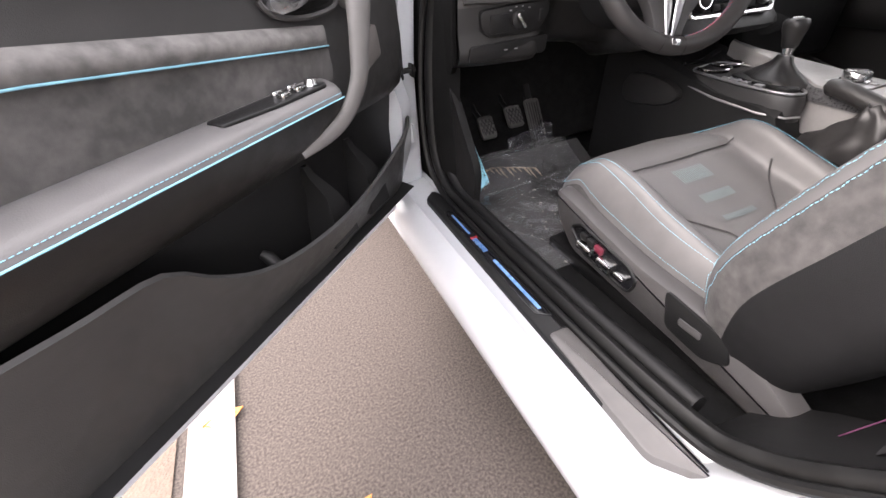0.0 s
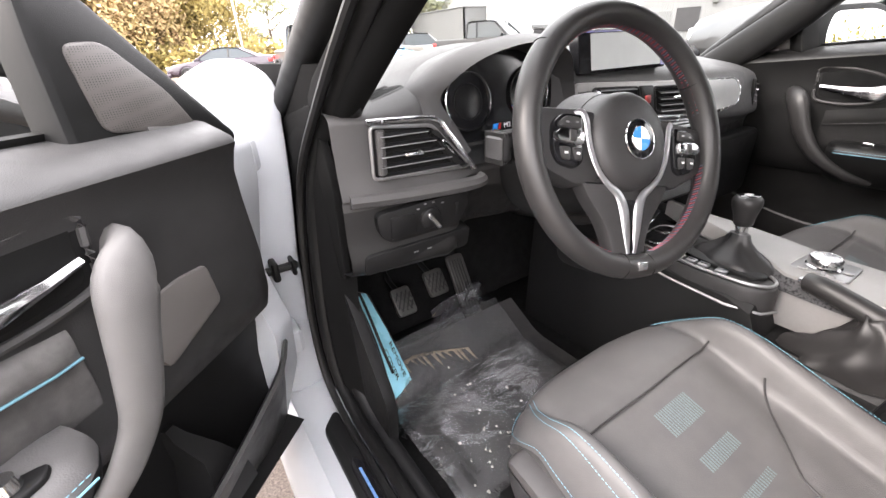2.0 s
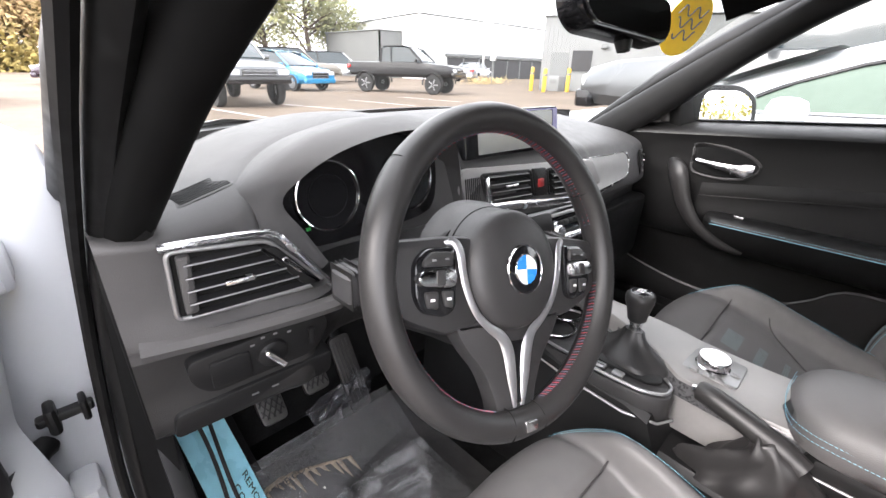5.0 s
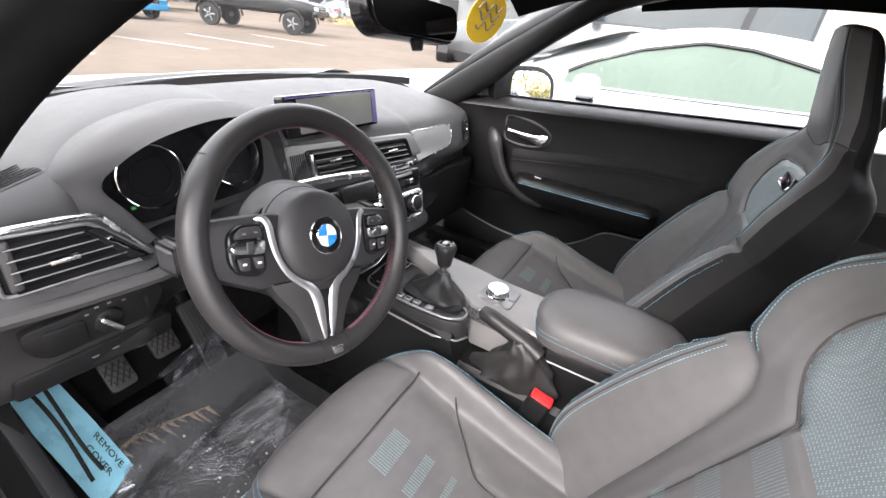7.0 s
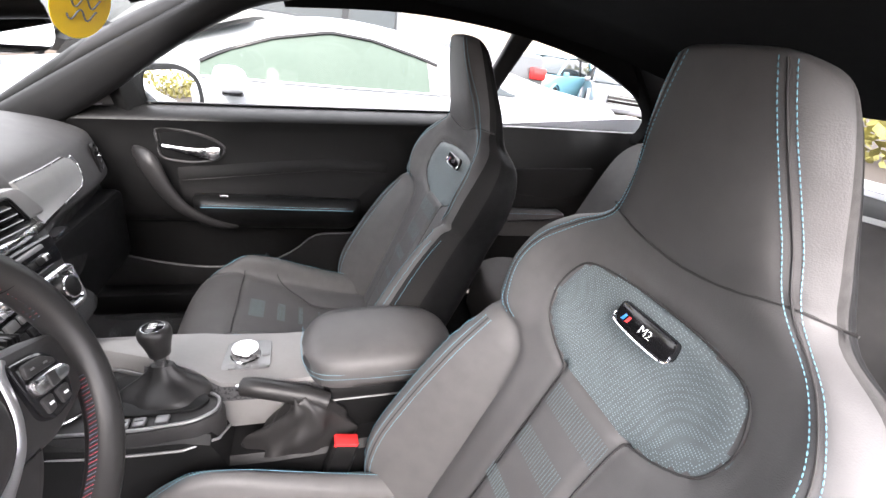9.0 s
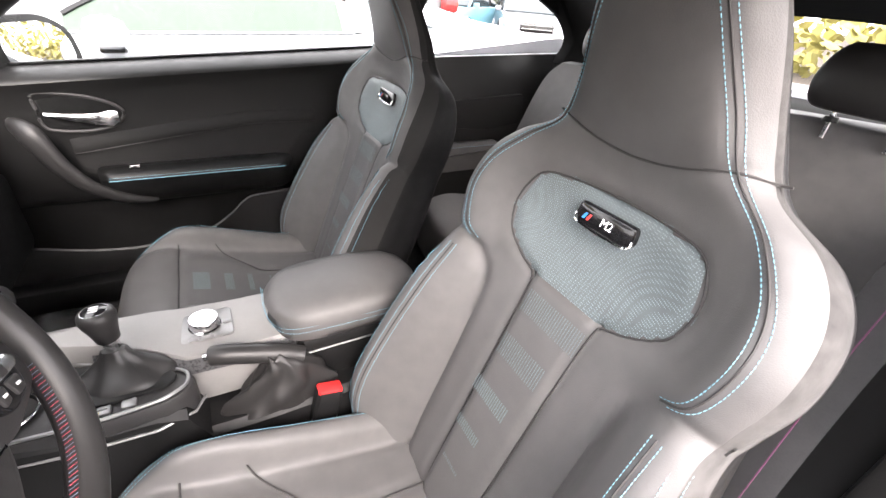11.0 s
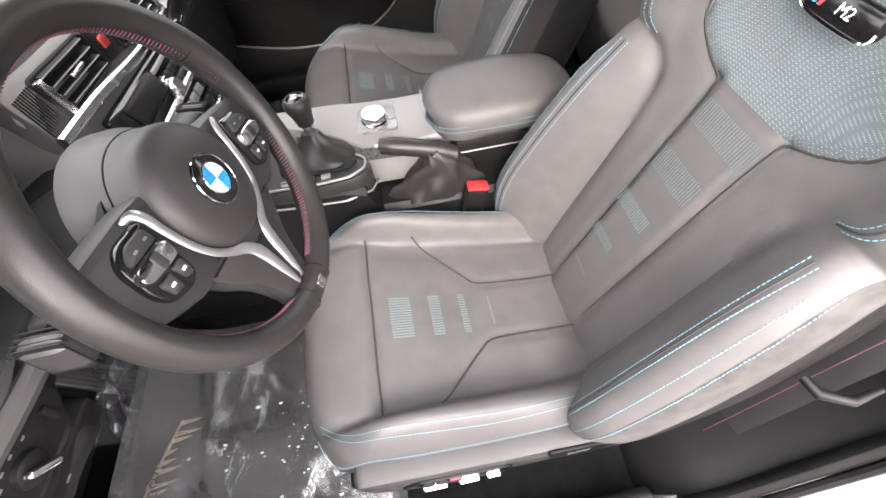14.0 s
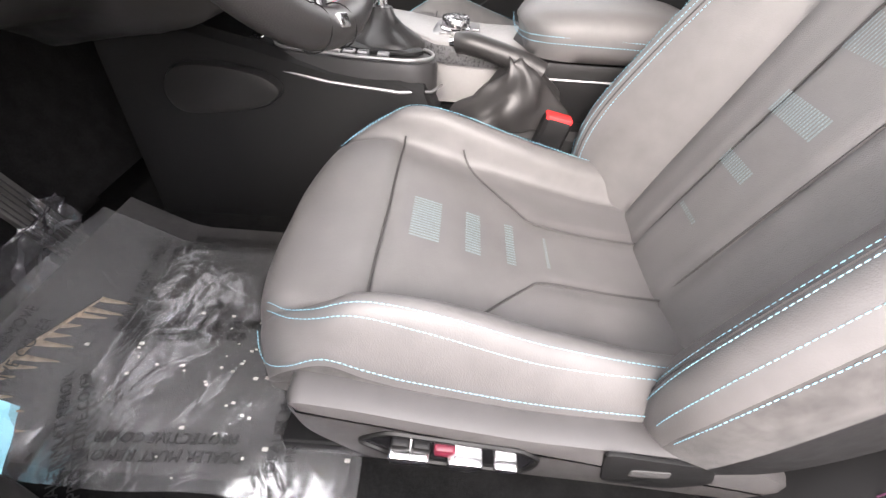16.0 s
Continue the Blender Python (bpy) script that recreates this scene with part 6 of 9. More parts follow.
gg.box((-0.006, -0.0006, 0.0672), (0.006, 0.0006, 0.0682), 0, m)
part("shift_pattern", gg, WHITE, kn, "white shift pattern")
# controller
idr = thing("control_dial", (0.035, -0.142, 0.568), "satin silver rotary control dial on a dark plate", "dial")
m = pose(0.035, -0.142, 0.5665, 0, 0, 0)
part("plate", Geo().slab(rnd([(-0.036, -0.045), (0.046, -0.045), (0.046, 0.035), (-0.036, 0.042)], 0.01), 0.0, 0.004, lambda a, b, d: m @ V((a, b, d)), 0.002), SILVER, idr)
part("knob", Geo().lathe([(0.026, 0.003), (0.027, 0.008), (0.0245, 0.010), (0.0245, 0.022), (0.0225, 0.0245), (0.0, 0.025)], m, 40), CHROME, idr, "brushed silver knob")
part("knob_ring", Geo().ring(m @ V((0, 0, 0.0235)), (0, 0, 1), 0.0225, 0.0012, 40, 6), BRIGHT, idr)
for a, b in ((-0.032, 0.02), (-0.034, 0.0), (-0.032, -0.02), (0.0, -0.036), (0.038, 0.012)):
    part("key", Geo().box((a - 0.005, b - 0.007, 0.004), (a + 0.005, b + 0.007, 0.0075), 0.002, m), SILVER, idr)
# handbrake
hb = thing("handbrake", (-0.075, -0.28, 0.48), "black leather handbrake lever with a wrinkled gaiter", "handbrake")
part("grip", Geo().tube(spl([(-0.052, -0.146, 0.574), (-0.058, -0.165, 0.576), (-0.066, -0.21, 0.568), (-0.074, -0.26, 0.556), (-0.08, -0.29, 0.545)], 5), [0.009] + [0.0165] * 4 + [0.0175] * 12 + [0.0165] * 4, 14), LEATHER2, hb, "leather grip")
part("button", Geo().tube([(-0.050, -0.136, 0.5725), (-0.0525, -0.148, 0.574)], [0.006, 0.008], 10), CHROME, hb, "chrome release button")
rows = []
for k, (x, y, z, a, b) in enumerate(((-0.074, -0.245, 0.566, 0.019, 0.019), (-0.078, -0.258, 0.545, 0.026, 0.034), (-0.078, -0.258, 0.515, 0.030, 0.060), (-0.078, -0.25, 0.485, 0.034, 0.085), (-0.078, -0.25, 0.458, 0.036, 0.105))):
    ring = []
    for i in range(40):
        t = i * math.tau / 40
        fo = 1 + 0.14 * math.sin(5 * t + k * 1.7) + 0.07 * math.sin(9 * t - k * 2.3)
        ring.append((x + a * fo * math.cos(t), y + b * fo * math.sin(t), z + 0.004 * math.sin(6 * t + k)))
    rows.append(ring)
part("gaiter", Geo().loft([[tuple(q) for q in r] for r in spl(rows, 4)]), LEATHER2, hb, "wrinkled black gaiter", 60)
# belt buckles
for cx, cy, z in ((-0.128, -0.322, 0.495), (0.142, -0.33, 0.49)):
    bk = thing("belt_buckle", (cx, cy, 0.40), "black seat-belt buckle with red button", "belt buckle", "buckles")
    m = pose(cx, cy, z, 12, 0, 0)
    part("housing", Geo().box((-0.014, -0.024, -0.085), (0.014, 0.024, 0.0), 0.006, m), PLASTIC, bk)
    part("release_button", Geo().box((-0.0125, -0.022, -0.012), (0.0125, 0.022, 0.003), 0.003, m), RED, bk, "bright red release button")
    part("stem", Geo().box((-0.008, -0.012, -0.16), (0.008, 0.012, -0.08), 0.002, m), RUBBER, bk)

# ---- doors ----
BAND = mat("pale_suede", (0.10, 0.096, 0.094), 0.95, var=0.45, scale=60, bump=0.4, bscale=1500)
PULL = mat("grey_leather_cloth", (0.10, 0.096, 0.094), 0.6, bump=0.5, bscale=1300)
POCKET = mat("grained_pocket_plastic", (0.026, 0.0255, 0.0255), 0.48, var=0.1, bump=0.35, bscale=900, spec=0.45)
DOORTOP = mat("soft_door_top", (0.024, 0.0235, 0.0235), 0.5, var=0.08, bump=0.35, bscale=900, spec=0.5)
LENS = mat("grey_lens", (0.10, 0.093, 0.088), 0.3, var=0.03, rvar=0.01)
TH = radians(46)
DU, DW = V((-math.sin(TH), -math.cos(TH), 0)), V((math.cos(TH), -math.sin(TH), 0))


def open_door(u, w, z):
    return V((-0.86, 0.42, z)) + DU * u + DW * w


def shut_door(u, w, z):
    k = max(0.0, min(1.0, (0.86 - z) / 0.12))
    return V((0.812 - w, 0.42 - u, z - 0.034 * k - 0.008 * max(0, 0.75 - z) / 0.3))


def build_door(D, belt, label, left):
    root = thing("hinged_door", D(0.6, 0.05, 0.30), label, "car door", "doors")
    # the passenger door takes darker material copies: its shade is in the colours
    us = np.linspace(0.048, 1.24, 50)
    suede_z = lambda u: 0.745 + 0.104 * max(0, min(1, (u - 0.315) / 0.424)) * 0.42 + 0.0
    lipc = spl([(0.0, 0.57), (0.062, 0.538), (0.16, 0.505), (0.28, 0.475), (0.39, 0.463), (0.50, 0.470), (0.585, 0.492), (0.65, 0.532), (0.705, 0.577), (0.80, 0.585), (0.95, 0.60), (1.24, 0.63)], 6)
    lip = lambda u: float(np.interp(u, lipc[:, 0], lipc[:, 1]))
    # outer skin and shell
    rows = []
    for u in us:
        taper = 0.0 if u > 0.05 else (0.05 - u) * 0.4
        rows.append([D(u, w, z) for w, z in ((0.055 - taper, 0.285), (0.0, 0.272), (-0.03, 0.30), (-0.055, 0.45), (-0.06, 0.65), (-0.045, 0.80), (-0.01, belt(u) + 0.012), (0.05, belt(u) + 0.016), (0.06, belt(u) + 0.0), (0.055, 0.7), (0.045, 0.45))])
    part("outer_skin", Geo().loft(rows), PAINT, root, "white painted outer door skin")
    o = rnd([(-0.04, 0.31), (0.045, 0.30), (0.105, 0.46), (0.115, 0.56), (0.085, 0.66), (0.118, 0.80), (0.122, 0.862), (0.06, 0.885), (-0.02, 0.87), (-0.055, 0.75), (-0.055, 0.45)], 0.015)
    part("door_end", Geo().slab(o, 0.06, 0.004, lambda a, b, d: D(d, a, b), 0.008), PAINT, root, "white painted front end of the door")
    # lower pocket face
    rows = []
    for u in us:
        l = lip(u)
        f = 1 - 0.25 * math.exp(-((u - 0.0) / 0.06) ** 2)
        rows.append([D(u, w * f, z) for w, z in ((0.05, 0.29), (0.066, 0.315), (0.098, 0.37), (0.125, l - 0.055), (0.142, l - 0.014), (0.146, l - 0.004), (0.142, l + 0.001), (0.134, l - 0.006), (0.115, l - 0.06), (0.10, l - 0.10))])
    part("pocket_face", Geo().grid(rows), POCKET, root, "black plastic map pocket", 50)
    rows = [[D(u, w, z) for w, z in ((0.118, 0.36), (0.078, 0.37), (0.072, 0.45), (0.075, 0.52), (0.09, 0.60), (0.115, 0.64))] for u in us]
    part("pocket_liner", Geo().grid(rows), PLASTIC if left else PANEL, root)
    # pocket dividers
    for u0, u1 in ((0.225, 0.02), (0.36, 0.03)) if left else ():
        part("pocket_divider", Geo().loft([[D(u0 + 0.02 * k + dx, w, z) for dx, w in ((-t, 0.07), (t, 0.07), (t * 0.8, 0.125 - k * 0.03), (-t * 0.8, 0.125 - k * 0.03))] for k, z, t in ((0, 0.40, 0.05), (0, 0.46, 0.035), (0.3, 0.50, 0.02), (1, 0.54, 0.012), (1.2, 0.56, 0.008))]), PLASTIC, root)
    part("pocket_strap", Geo().tube([D(0.545, 0.128, 0.470), D(0.548, 0.122, 0.484), D(0.55, 0.112, 0.490)], [0.011, 0.010, 0.007], 10), PLASTIC, root)
    # middle panel
    rows = []
    for u in us:
        b = belt(u)
        fw = 1 - 0.12 * math.exp(-((u - 0.0) / 0.05) ** 2)
        rows.append([D(max(u, 0.052 + 0.11 * (z - 0.53)), w * fw, z) for w, z in ((0.10, 0.60), (0.128, 0.625), (0.14, 0.66), (0.143, 0.72), (0.145, 0.80), (0.148, b - 0.035), (0.158, b - 0.010), (0.164, b), (0.160, b + 0.008), (0.13, b + 0.024), (0.098, b + 0.030))])
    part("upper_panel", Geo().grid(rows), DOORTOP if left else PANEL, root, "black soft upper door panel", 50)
    rows = [[D(u, 0.092, belt(u) + 0.020), D(u, 0.098, belt(u) + 0.036), D(u, 0.09, belt(u) + 0.038)] for u in us]
    part("window_wiper_strip", Geo().grid(rows), RUBBER, root)
    # suede insert above the armrest
    ui = np.linspace(0.325, 1.05 if left else 0.925, 30)
    rows = []
    for u in ui:
        zs = suede_z(u)
        k = min(1, (u - 0.325) / 0.02)
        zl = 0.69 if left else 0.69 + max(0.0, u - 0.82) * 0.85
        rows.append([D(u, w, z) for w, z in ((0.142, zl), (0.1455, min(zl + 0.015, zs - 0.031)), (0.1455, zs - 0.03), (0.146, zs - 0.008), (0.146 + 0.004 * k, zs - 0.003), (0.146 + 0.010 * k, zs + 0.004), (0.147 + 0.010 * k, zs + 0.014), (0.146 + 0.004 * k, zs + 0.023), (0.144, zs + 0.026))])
    # same suede on both doors, coloured darker on the shaded passenger side
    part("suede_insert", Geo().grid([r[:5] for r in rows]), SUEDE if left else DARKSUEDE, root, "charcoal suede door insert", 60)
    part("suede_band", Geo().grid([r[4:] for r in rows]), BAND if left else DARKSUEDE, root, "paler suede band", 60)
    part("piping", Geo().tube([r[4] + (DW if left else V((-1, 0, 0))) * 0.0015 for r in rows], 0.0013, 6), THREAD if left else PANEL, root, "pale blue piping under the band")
    # armrest
    rows = []
    end_ = 1.115 if left else 0.845
    for u in np.r_[np.linspace(0.36, 0.46, 8), np.linspace(0.50, end_ - 0.035, 16), end_ - 0.015, end_]:
        k = max(0.05, min(1, (u - 0.352) / 0.03)) ** 0.5 * (1 if u < end_ - 0.025 else (0.7 if u < end_ - 0.005 else 0.3))
        k = max(k, 0.6) if u < 0.5 else k
        rows.append([D(u, 0.135 + (w - 0.135) * k, 0.68 + (z - 0.68) * (0.6 + 0.4 * k)) for w, z in ((0.118, 0.588), (0.145, 0.604), (0.172, 0.635), (0.192, 0.668), (0.199, 0.684), (0.197, 0.693), (0.188, 0.700), (0.165, 0.706), (0.142, 0.708), (0.125, 0.69))])
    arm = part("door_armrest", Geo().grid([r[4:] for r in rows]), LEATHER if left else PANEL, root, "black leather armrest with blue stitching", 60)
    under = Geo().grid([r[:5] for r in rows])
    for r in (rows[0], rows[-1]):
        under.add(r, [tuple(range(len(r)))])
    part("armrest_base", under, PANEL, root, "black plastic side of the armrest", 60)
    gg = Geo()
    stitch(gg, [D(u, 0.1985, 0.690) for u in np.linspace(0.385, end_ - 0.035, 40)])
    part("stitching", gg, THREAD, arm, "pale blue stitching")
    part("piping", Geo().tube([D(u, 0.2005, 0.6835) for u in np.linspace(0.383, end_ - 0.025, 30)], 0.0011, 6), THREAD, arm)
    # switch plate
    zt = 0.7085
    o = rnd([(0.39, 0.176), (0.40, 0.186), (0.50, 0.184), (0.585, 0.176), (0.588, 0.152), (0.43, 0.152)], 0.006)
    if left:
        sp = part("switch_plate", Geo().slab(o, 0.0, 0.0045, lambda a, b, d: D(a, b, zt - 0.004 - (b - 0.16) * 0.12 + d), 0.002), PLASTIC, root, "black window switch plate")
        for a in (0.445, 0.475):
            for b in (0.160, 0.174):
                part("window_switch", Geo().box((-0.009, -0.0045, 0), (0.009, 0.0045, 0.008), 0.002, Matrix.Translation(D(a, b, zt - (b - 0.16) * 0.12 - 0.001)) @ Matrix.Rotation(math.atan2(DU.y, DU.x), 4, "Z")), CHROME, sp, "chrome window switch")
        m = Matrix.Translation(D(0.415, 0.17, zt - 0.001))
        part("mirror_switch", Geo().lathe([(0, 0.009), (0.008, 0.009), (0.010, 0.0)], m, 18), CHROME, sp)
    else:
        part("window_switch", Geo().slab(rect(0.43, 0.165, 0.455, 0.176, 0.003), 0.0, 0.008, lambda a, b, d: D(a, b, zt - 0.003 + d), 0.002), CHROME, root, "chrome window switch")
    # pull handle: a leather-covered bow
    pts = spl([(0.262, 0.148, 0.812), (0.282, 0.185, 0.815), (0.305, 0.202, 0.808), (0.318, 0.205, 0.775), (0.328, 0.204, 0.735), (0.342, 0.202, 0.695), (0.372, 0.192, 0.655), (0.41, 0.178, 0.632), (0.455, 0.158, 0.615)], 5)
    if not left:
        pts = spl([(0.236, 0.148, 0.798), (0.254, 0.182, 0.800), (0.272, 0.198, 0.790), (0.290, 0.203, 0.757), (0.312, 0.203, 0.718), (0.342, 0.200, 0.678), (0.382, 0.190, 0.646), (0.425, 0.176, 0.622), (0.472, 0.156, 0.606)], 5)
    wid = spl([[0.026], [0.028], [0.027], [0.0235], [0.021], [0.018], [0.015], [0.012], [0.006]], 5)[:, 0]
    part("pull_handle", Geo().tube([D(*p) for p in pts], [float(x) for x in wid], 12, flat=(1.0, 0.55), up=tuple(DW if left else V((1, 0, 0)))), PULL if left else LEATHER2, root, "grey-black covered pull handle", 60)
    # lever in its recess
    o = spl([(0.29, 0.857), (0.36, 0.855), (0.42, 0.842), (0.452, 0.822), (0.43, 0.797), (0.37, 0.787), (0.31, 0.79), (0.288, 0.80), (0.286, 0.83)], 4, closed=True)
    rc = part("handle_recess", Geo().slab(o, 0.140, 0.1485, lambda a, b, d: D(a, d, b), 0.002), PLASTIC, root, "black door lever recess")
    loop = [D(a, 0.150, b) for a, b in o]
    part("recess_edge", Geo().tube(loop + loop[:1], 0.004, 6, caps=False), SOFT, rc)
    # flat near-black plate paints the shade inside the lever recess
    part("recess_floor", Geo().slab([((a - 0.365) * 0.88 + 0.365, (b - 0.82) * 0.8 + 0.822) for a, b in o], 0.146, 0.1492, lambda a, b, d: D(a, d, b)), DARK, rc)
    rows = []
    for a, z0, z1, w in ((0.296, 0.816, 0.824, 0.152), (0.33, 0.812, 0.822, 0.160), (0.37, 0.806, 0.821, 0.164), (0.40, 0.800, 0.822, 0.164), (0.425, 0.797, 0.826, 0.161), (0.440, 0.804, 0.824, 0.156)):
        rows.append([D(a, w, z1), D(a, w + 0.004, (z0 + z1) / 2), D(a, w, z0), D(a, w - 0.006, z0 + 0.002), D(a, w - 0.006, z1 - 0.002)])
    part("door_lever", Geo().loft(rows), CHROME, root, "satin chrome door lever", 60)
    # lens on the front of the panel
    o = rnd([(0.174, 0.752), (0.215, 0.756), (0.26, 0.75), (0.266, 0.69), (0.258, 0.672), (0.168, 0.70)], 0.008)
    if left:
        part("panel_lens", Geo().slab(o, 0.134, 0.148, lambda a, b, d: D(a, d, b), 0.003), LENS, root, "smoky grey trim lens")
    # sail with tweeter
    o = rnd([(0.03, 0.872), (0.06, 0.845), (0.245, 0.89), (0.236, 0.985), (0.228, 1.035), (0.18, 1.03), (0.10, 0.945)], 0.012)
    part("mirror_sail", Geo().slab(o, 0.088, 0.122, lambda a, b, d: D(a, d - (b - 0.88) * 0.10, b), 0.008), PLASTIC, root, "black mirror corner trim")
    o = rnd([(0.092, 0.888), (0.208, 0.906), (0.212, 0.982), (0.172, 0.984), (0.12, 0.935)], 0.012)
    part("tweeter_grille", Geo().slab(o, 0.118, 0.1245, lambda a, b, d: D(a, d - (b - 0.88) * 0.10, b), 0.003), GRILLE, root, "perforated tweeter grille")
    part("grille_bar", Geo().slab(rect(0.115, 0.893, 0.165, 0.897), 0.124, 0.1255, lambda a, b, d: D(a, d - (b - 0.88) * 0.10, b - (a - 0.115) * -0.15)), SILVER, root)
    # glass
    if left:
        part("mirror_base", Geo().slab(rnd([(0.10, 0.945), (0.03, 0.912), (-0.055, 0.862), (-0.03, 0.838), (0.06, 0.862)], 0.01), -0.03, 0.05, lambda a, b, d: D(a, d, b), 0.008), PLASTIC, root, "black mirror foot")
        g = Geo().grid([[D(u, 0.085 - 0.12 * v * v * 0.9 - 0.01 * v, belt(u) + 0.02 + (0.32 - 0.05 * abs(u - 0.6)) * v * min(1, max(0.02, (u - 0.09) / 0.38))) for u in np.linspace(0.10, 1.16, 20)] for v in np.linspace(0, 1, 8)])
        w = part("window_glass", g, GLASS, root, "clear frameless door glass")
        w.visible_shadow = False
    # door check strap, hinge boss and wiring boot
    if left:
        cs = part("check_strap", Geo().box(V((-0.80, 0.394, 0.613)), V((-0.742, 0.410, 0.625)), 0.003), RUBBER, root, "slim black door check strap")
        part("strap_end", Geo().box(V((-0.790, 0.386, 0.600)), V((-0.778, 0.418, 0.638)), 0.004), RUBBER, cs)
        part("strap_end", Geo().box(V((-0.756, 0.388, 0.603)), V((-0.748, 0.416, 0.634)), 0.003), RUBBER, cs)
        part("wiring_boot", Geo().tube(spl([(-0.80, 0.44, 0.56), (-0.835, 0.40, 0.545), (-0.85, 0.395, 0.52), (-0.845, 0.42, 0.49)], 5), [0.013 + 0.003 * (i % 2) for i in range(16)], 10), RUBBER, root, "ribbed black wiring boot")
    return root


GRILLE = dots_mat("speaker_mesh", (0.06, 0.055, 0.052), (0.012, 0.012, 0.012), 480, 0.45, 0.3)
build_door(open_door, lambda u: 0.872 + 0.02 * u, "open driver's door with black leather, suede and chrome lever", True)
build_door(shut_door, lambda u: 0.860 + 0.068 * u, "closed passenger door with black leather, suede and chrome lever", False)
part("lock_pin", Geo().tube([(0.700, -0.545, 0.875), (0.700, -0.545, 0.905), (0.700, -0.545, 0.918)], [0.006, 0.0035, 0.0045], 8), RUBBER, bpy.data.objects["hinged_door.001"], "small black lock pin")

# ---- mirrors ----
MIRROR = mat("mirror_glass", (0.92, 0.93, 0.93), 0.02, metal=1.0, var=0.0, rvar=0.0)
mr = thing("door_mirror", (0.80, 0.16, 0.88), "black-rimmed passenger door mirror reflecting the bushes", "mirror", "mirrors")
_fm = frame_of((0.795, 0.130, 0.935), (0.89, -0.55, 0), (0, 0.11, 1.1))
fm = lambda a, b, d=0.0: _fm(a * 1.2, b * 1.25, d)
og = rnd([(-0.074, -0.052), (0.074, -0.058), (0.104, -0.03), (0.096, 0.03), (0.042, 0.056), (-0.072, 0.054), (-0.082, 0.01)], 0.03, 5)
oh = rnd([(-0.105, -0.05), (0.074, -0.058), (0.104, -0.03), (0.096, 0.03), (0.042, 0.056), (-0.112, 0.054), (-0.12, 0.01)], 0.03, 5)
part("housing", Geo().slab(oh, -0.09, -0.002, fm, 0.02), RUBBER, mr, "black mirror housing")
part("rim", Geo().slab([(a * 1.06, b * 1.08) for a, b in oh], -0.03, 0.010, fm, 0.006), RUBBER, mr)
rows = [[fm(a * 0.86 * k + 0.002, b * 0.84 * k, 0.0145 - ((a * k) ** 2 + (b * k) ** 2) / 2.6) for a, b in og] for k in (1.0, 0.92, 0.8, 0.65, 0.5, 0.35, 0.2, 0.08)]
part("mirror_glass", Geo().loft([[fm(a * 0.86 + 0.002, b * 0.84, 0.006) for a, b in og]] + rows), MIRROR, mr, "curved clear mirror glass", 60)
part("foot", Geo().tube([(0.70, 0.20, 0.885), (0.74, 0.18, 0.90), (0.78, 0.16, 0.915)], 0.02, 10), PLASTIC, mr)
m2 = thing("door_mirror", open_door(0.12, -0.12, 0.90), "black driver's door mirror on the open door", "mirror", "mirrors")
fm2 = frame_of(open_door(0.17, -0.13, 0.955), -DW + DU * -0.25, (0, 0, 1))
o2 = [(-a, b) for a, b in o]
part("housing", Geo().slab(o2, 0.09, 0.002, fm2, 0.02), PLASTIC, m2, "black mirror housing")
part("rim", Geo().slab(o2, 0.01, -0.008, fm2, 0.006), PLASTIC, m2)
part("mirror_glass", Geo().slab([(a * 0.88, b * 0.86) for a, b in o2], -0.006, -0.0095, fm2), MIRROR, m2)
part("foot", Geo().tube([open_door(0.10, -0.02, 0.90), open_door(0.12, -0.06, 0.915), open_door(0.14, -0.10, 0.93)], 0.02, 10), PLASTIC, m2)
rv = thing("rear_view_mirror", (-0.03, 0.10, 1.18), "black frameless rear-view mirror on the windscreen", "mirror", "mirrors")
fv2 = frame_of((-0.035, 0.085, 1.122), (0.97, -0.06, -0.06), (0.05, 0.22, 1))
o = rnd([(-0.135, -0.02), (-0.11, -0.038), (0.12, -0.036), (0.14, -0.012), (0.138, 0.026), (0.12, 0.034), (-0.12, 0.036), (-0.14, 0.02)], 0.02, 5)
part("housing", Geo().slab(o, -0.035, 0.004, fv2, 0.010), GLOSS, rv)
part("mirror_glass", Geo().slab([(a * 0.93, b * 0.86) for a, b in o], 0.003, 0.006, fv2), MIRROR, rv, "dark reflective mirror glass")
part("stem", Geo().tube([fv2(0, 0.02, -0.03), (-0.02, 0.13, 1.16), (-0.01, 0.15, 1.19)], [0.014, 0.016, 0.03], 12), PLASTIC, rv)
part("sensor", Geo().tube([fv2(0.02, -0.036, -0.02), fv2(0.02, -0.052, -0.02)], [0.014, 0.010], 10), PLASTIC, rv)
# visor, map light and grab lamp at the roof's edge
vz = thing("sun_visor", (0.30, -0.04, 1.24), "black sun visor folded to the roof", "visor")
part("board", Geo().loft([[(x, -0.0 + dy, 1.222 + dz) for x, dy, dz in ((0.14, 0.055, 0.0), (0.46, 0.035, -0.006), (0.46, -0.10, 0.028), (0.14, -0.09, 0.036))], [(x, 0.0 + dy, 1.236 + dz) for x, dy, dz in ((0.14, 0.055, 0.0), (0.46, 0.035, -0.006), (0.46, -0.10, 0.028), (0.14, -0.09, 0.036))]]), HEAD, vz)
part("visor_label", Geo().grid([[(0.34, 0.035, 1.219), (0.43, 0.029, 1.2175)], [(0.34, -0.02, 1.232), (0.43, -0.024, 1.230)]]), mat("grey_label", (0.35, 0.36, 0.35), 0.4), vz, "small pale visor label")
lt = thing("roof_lamp", (0.1, -0.55, 1.31), "pale translucent roof lamp", "lamp")
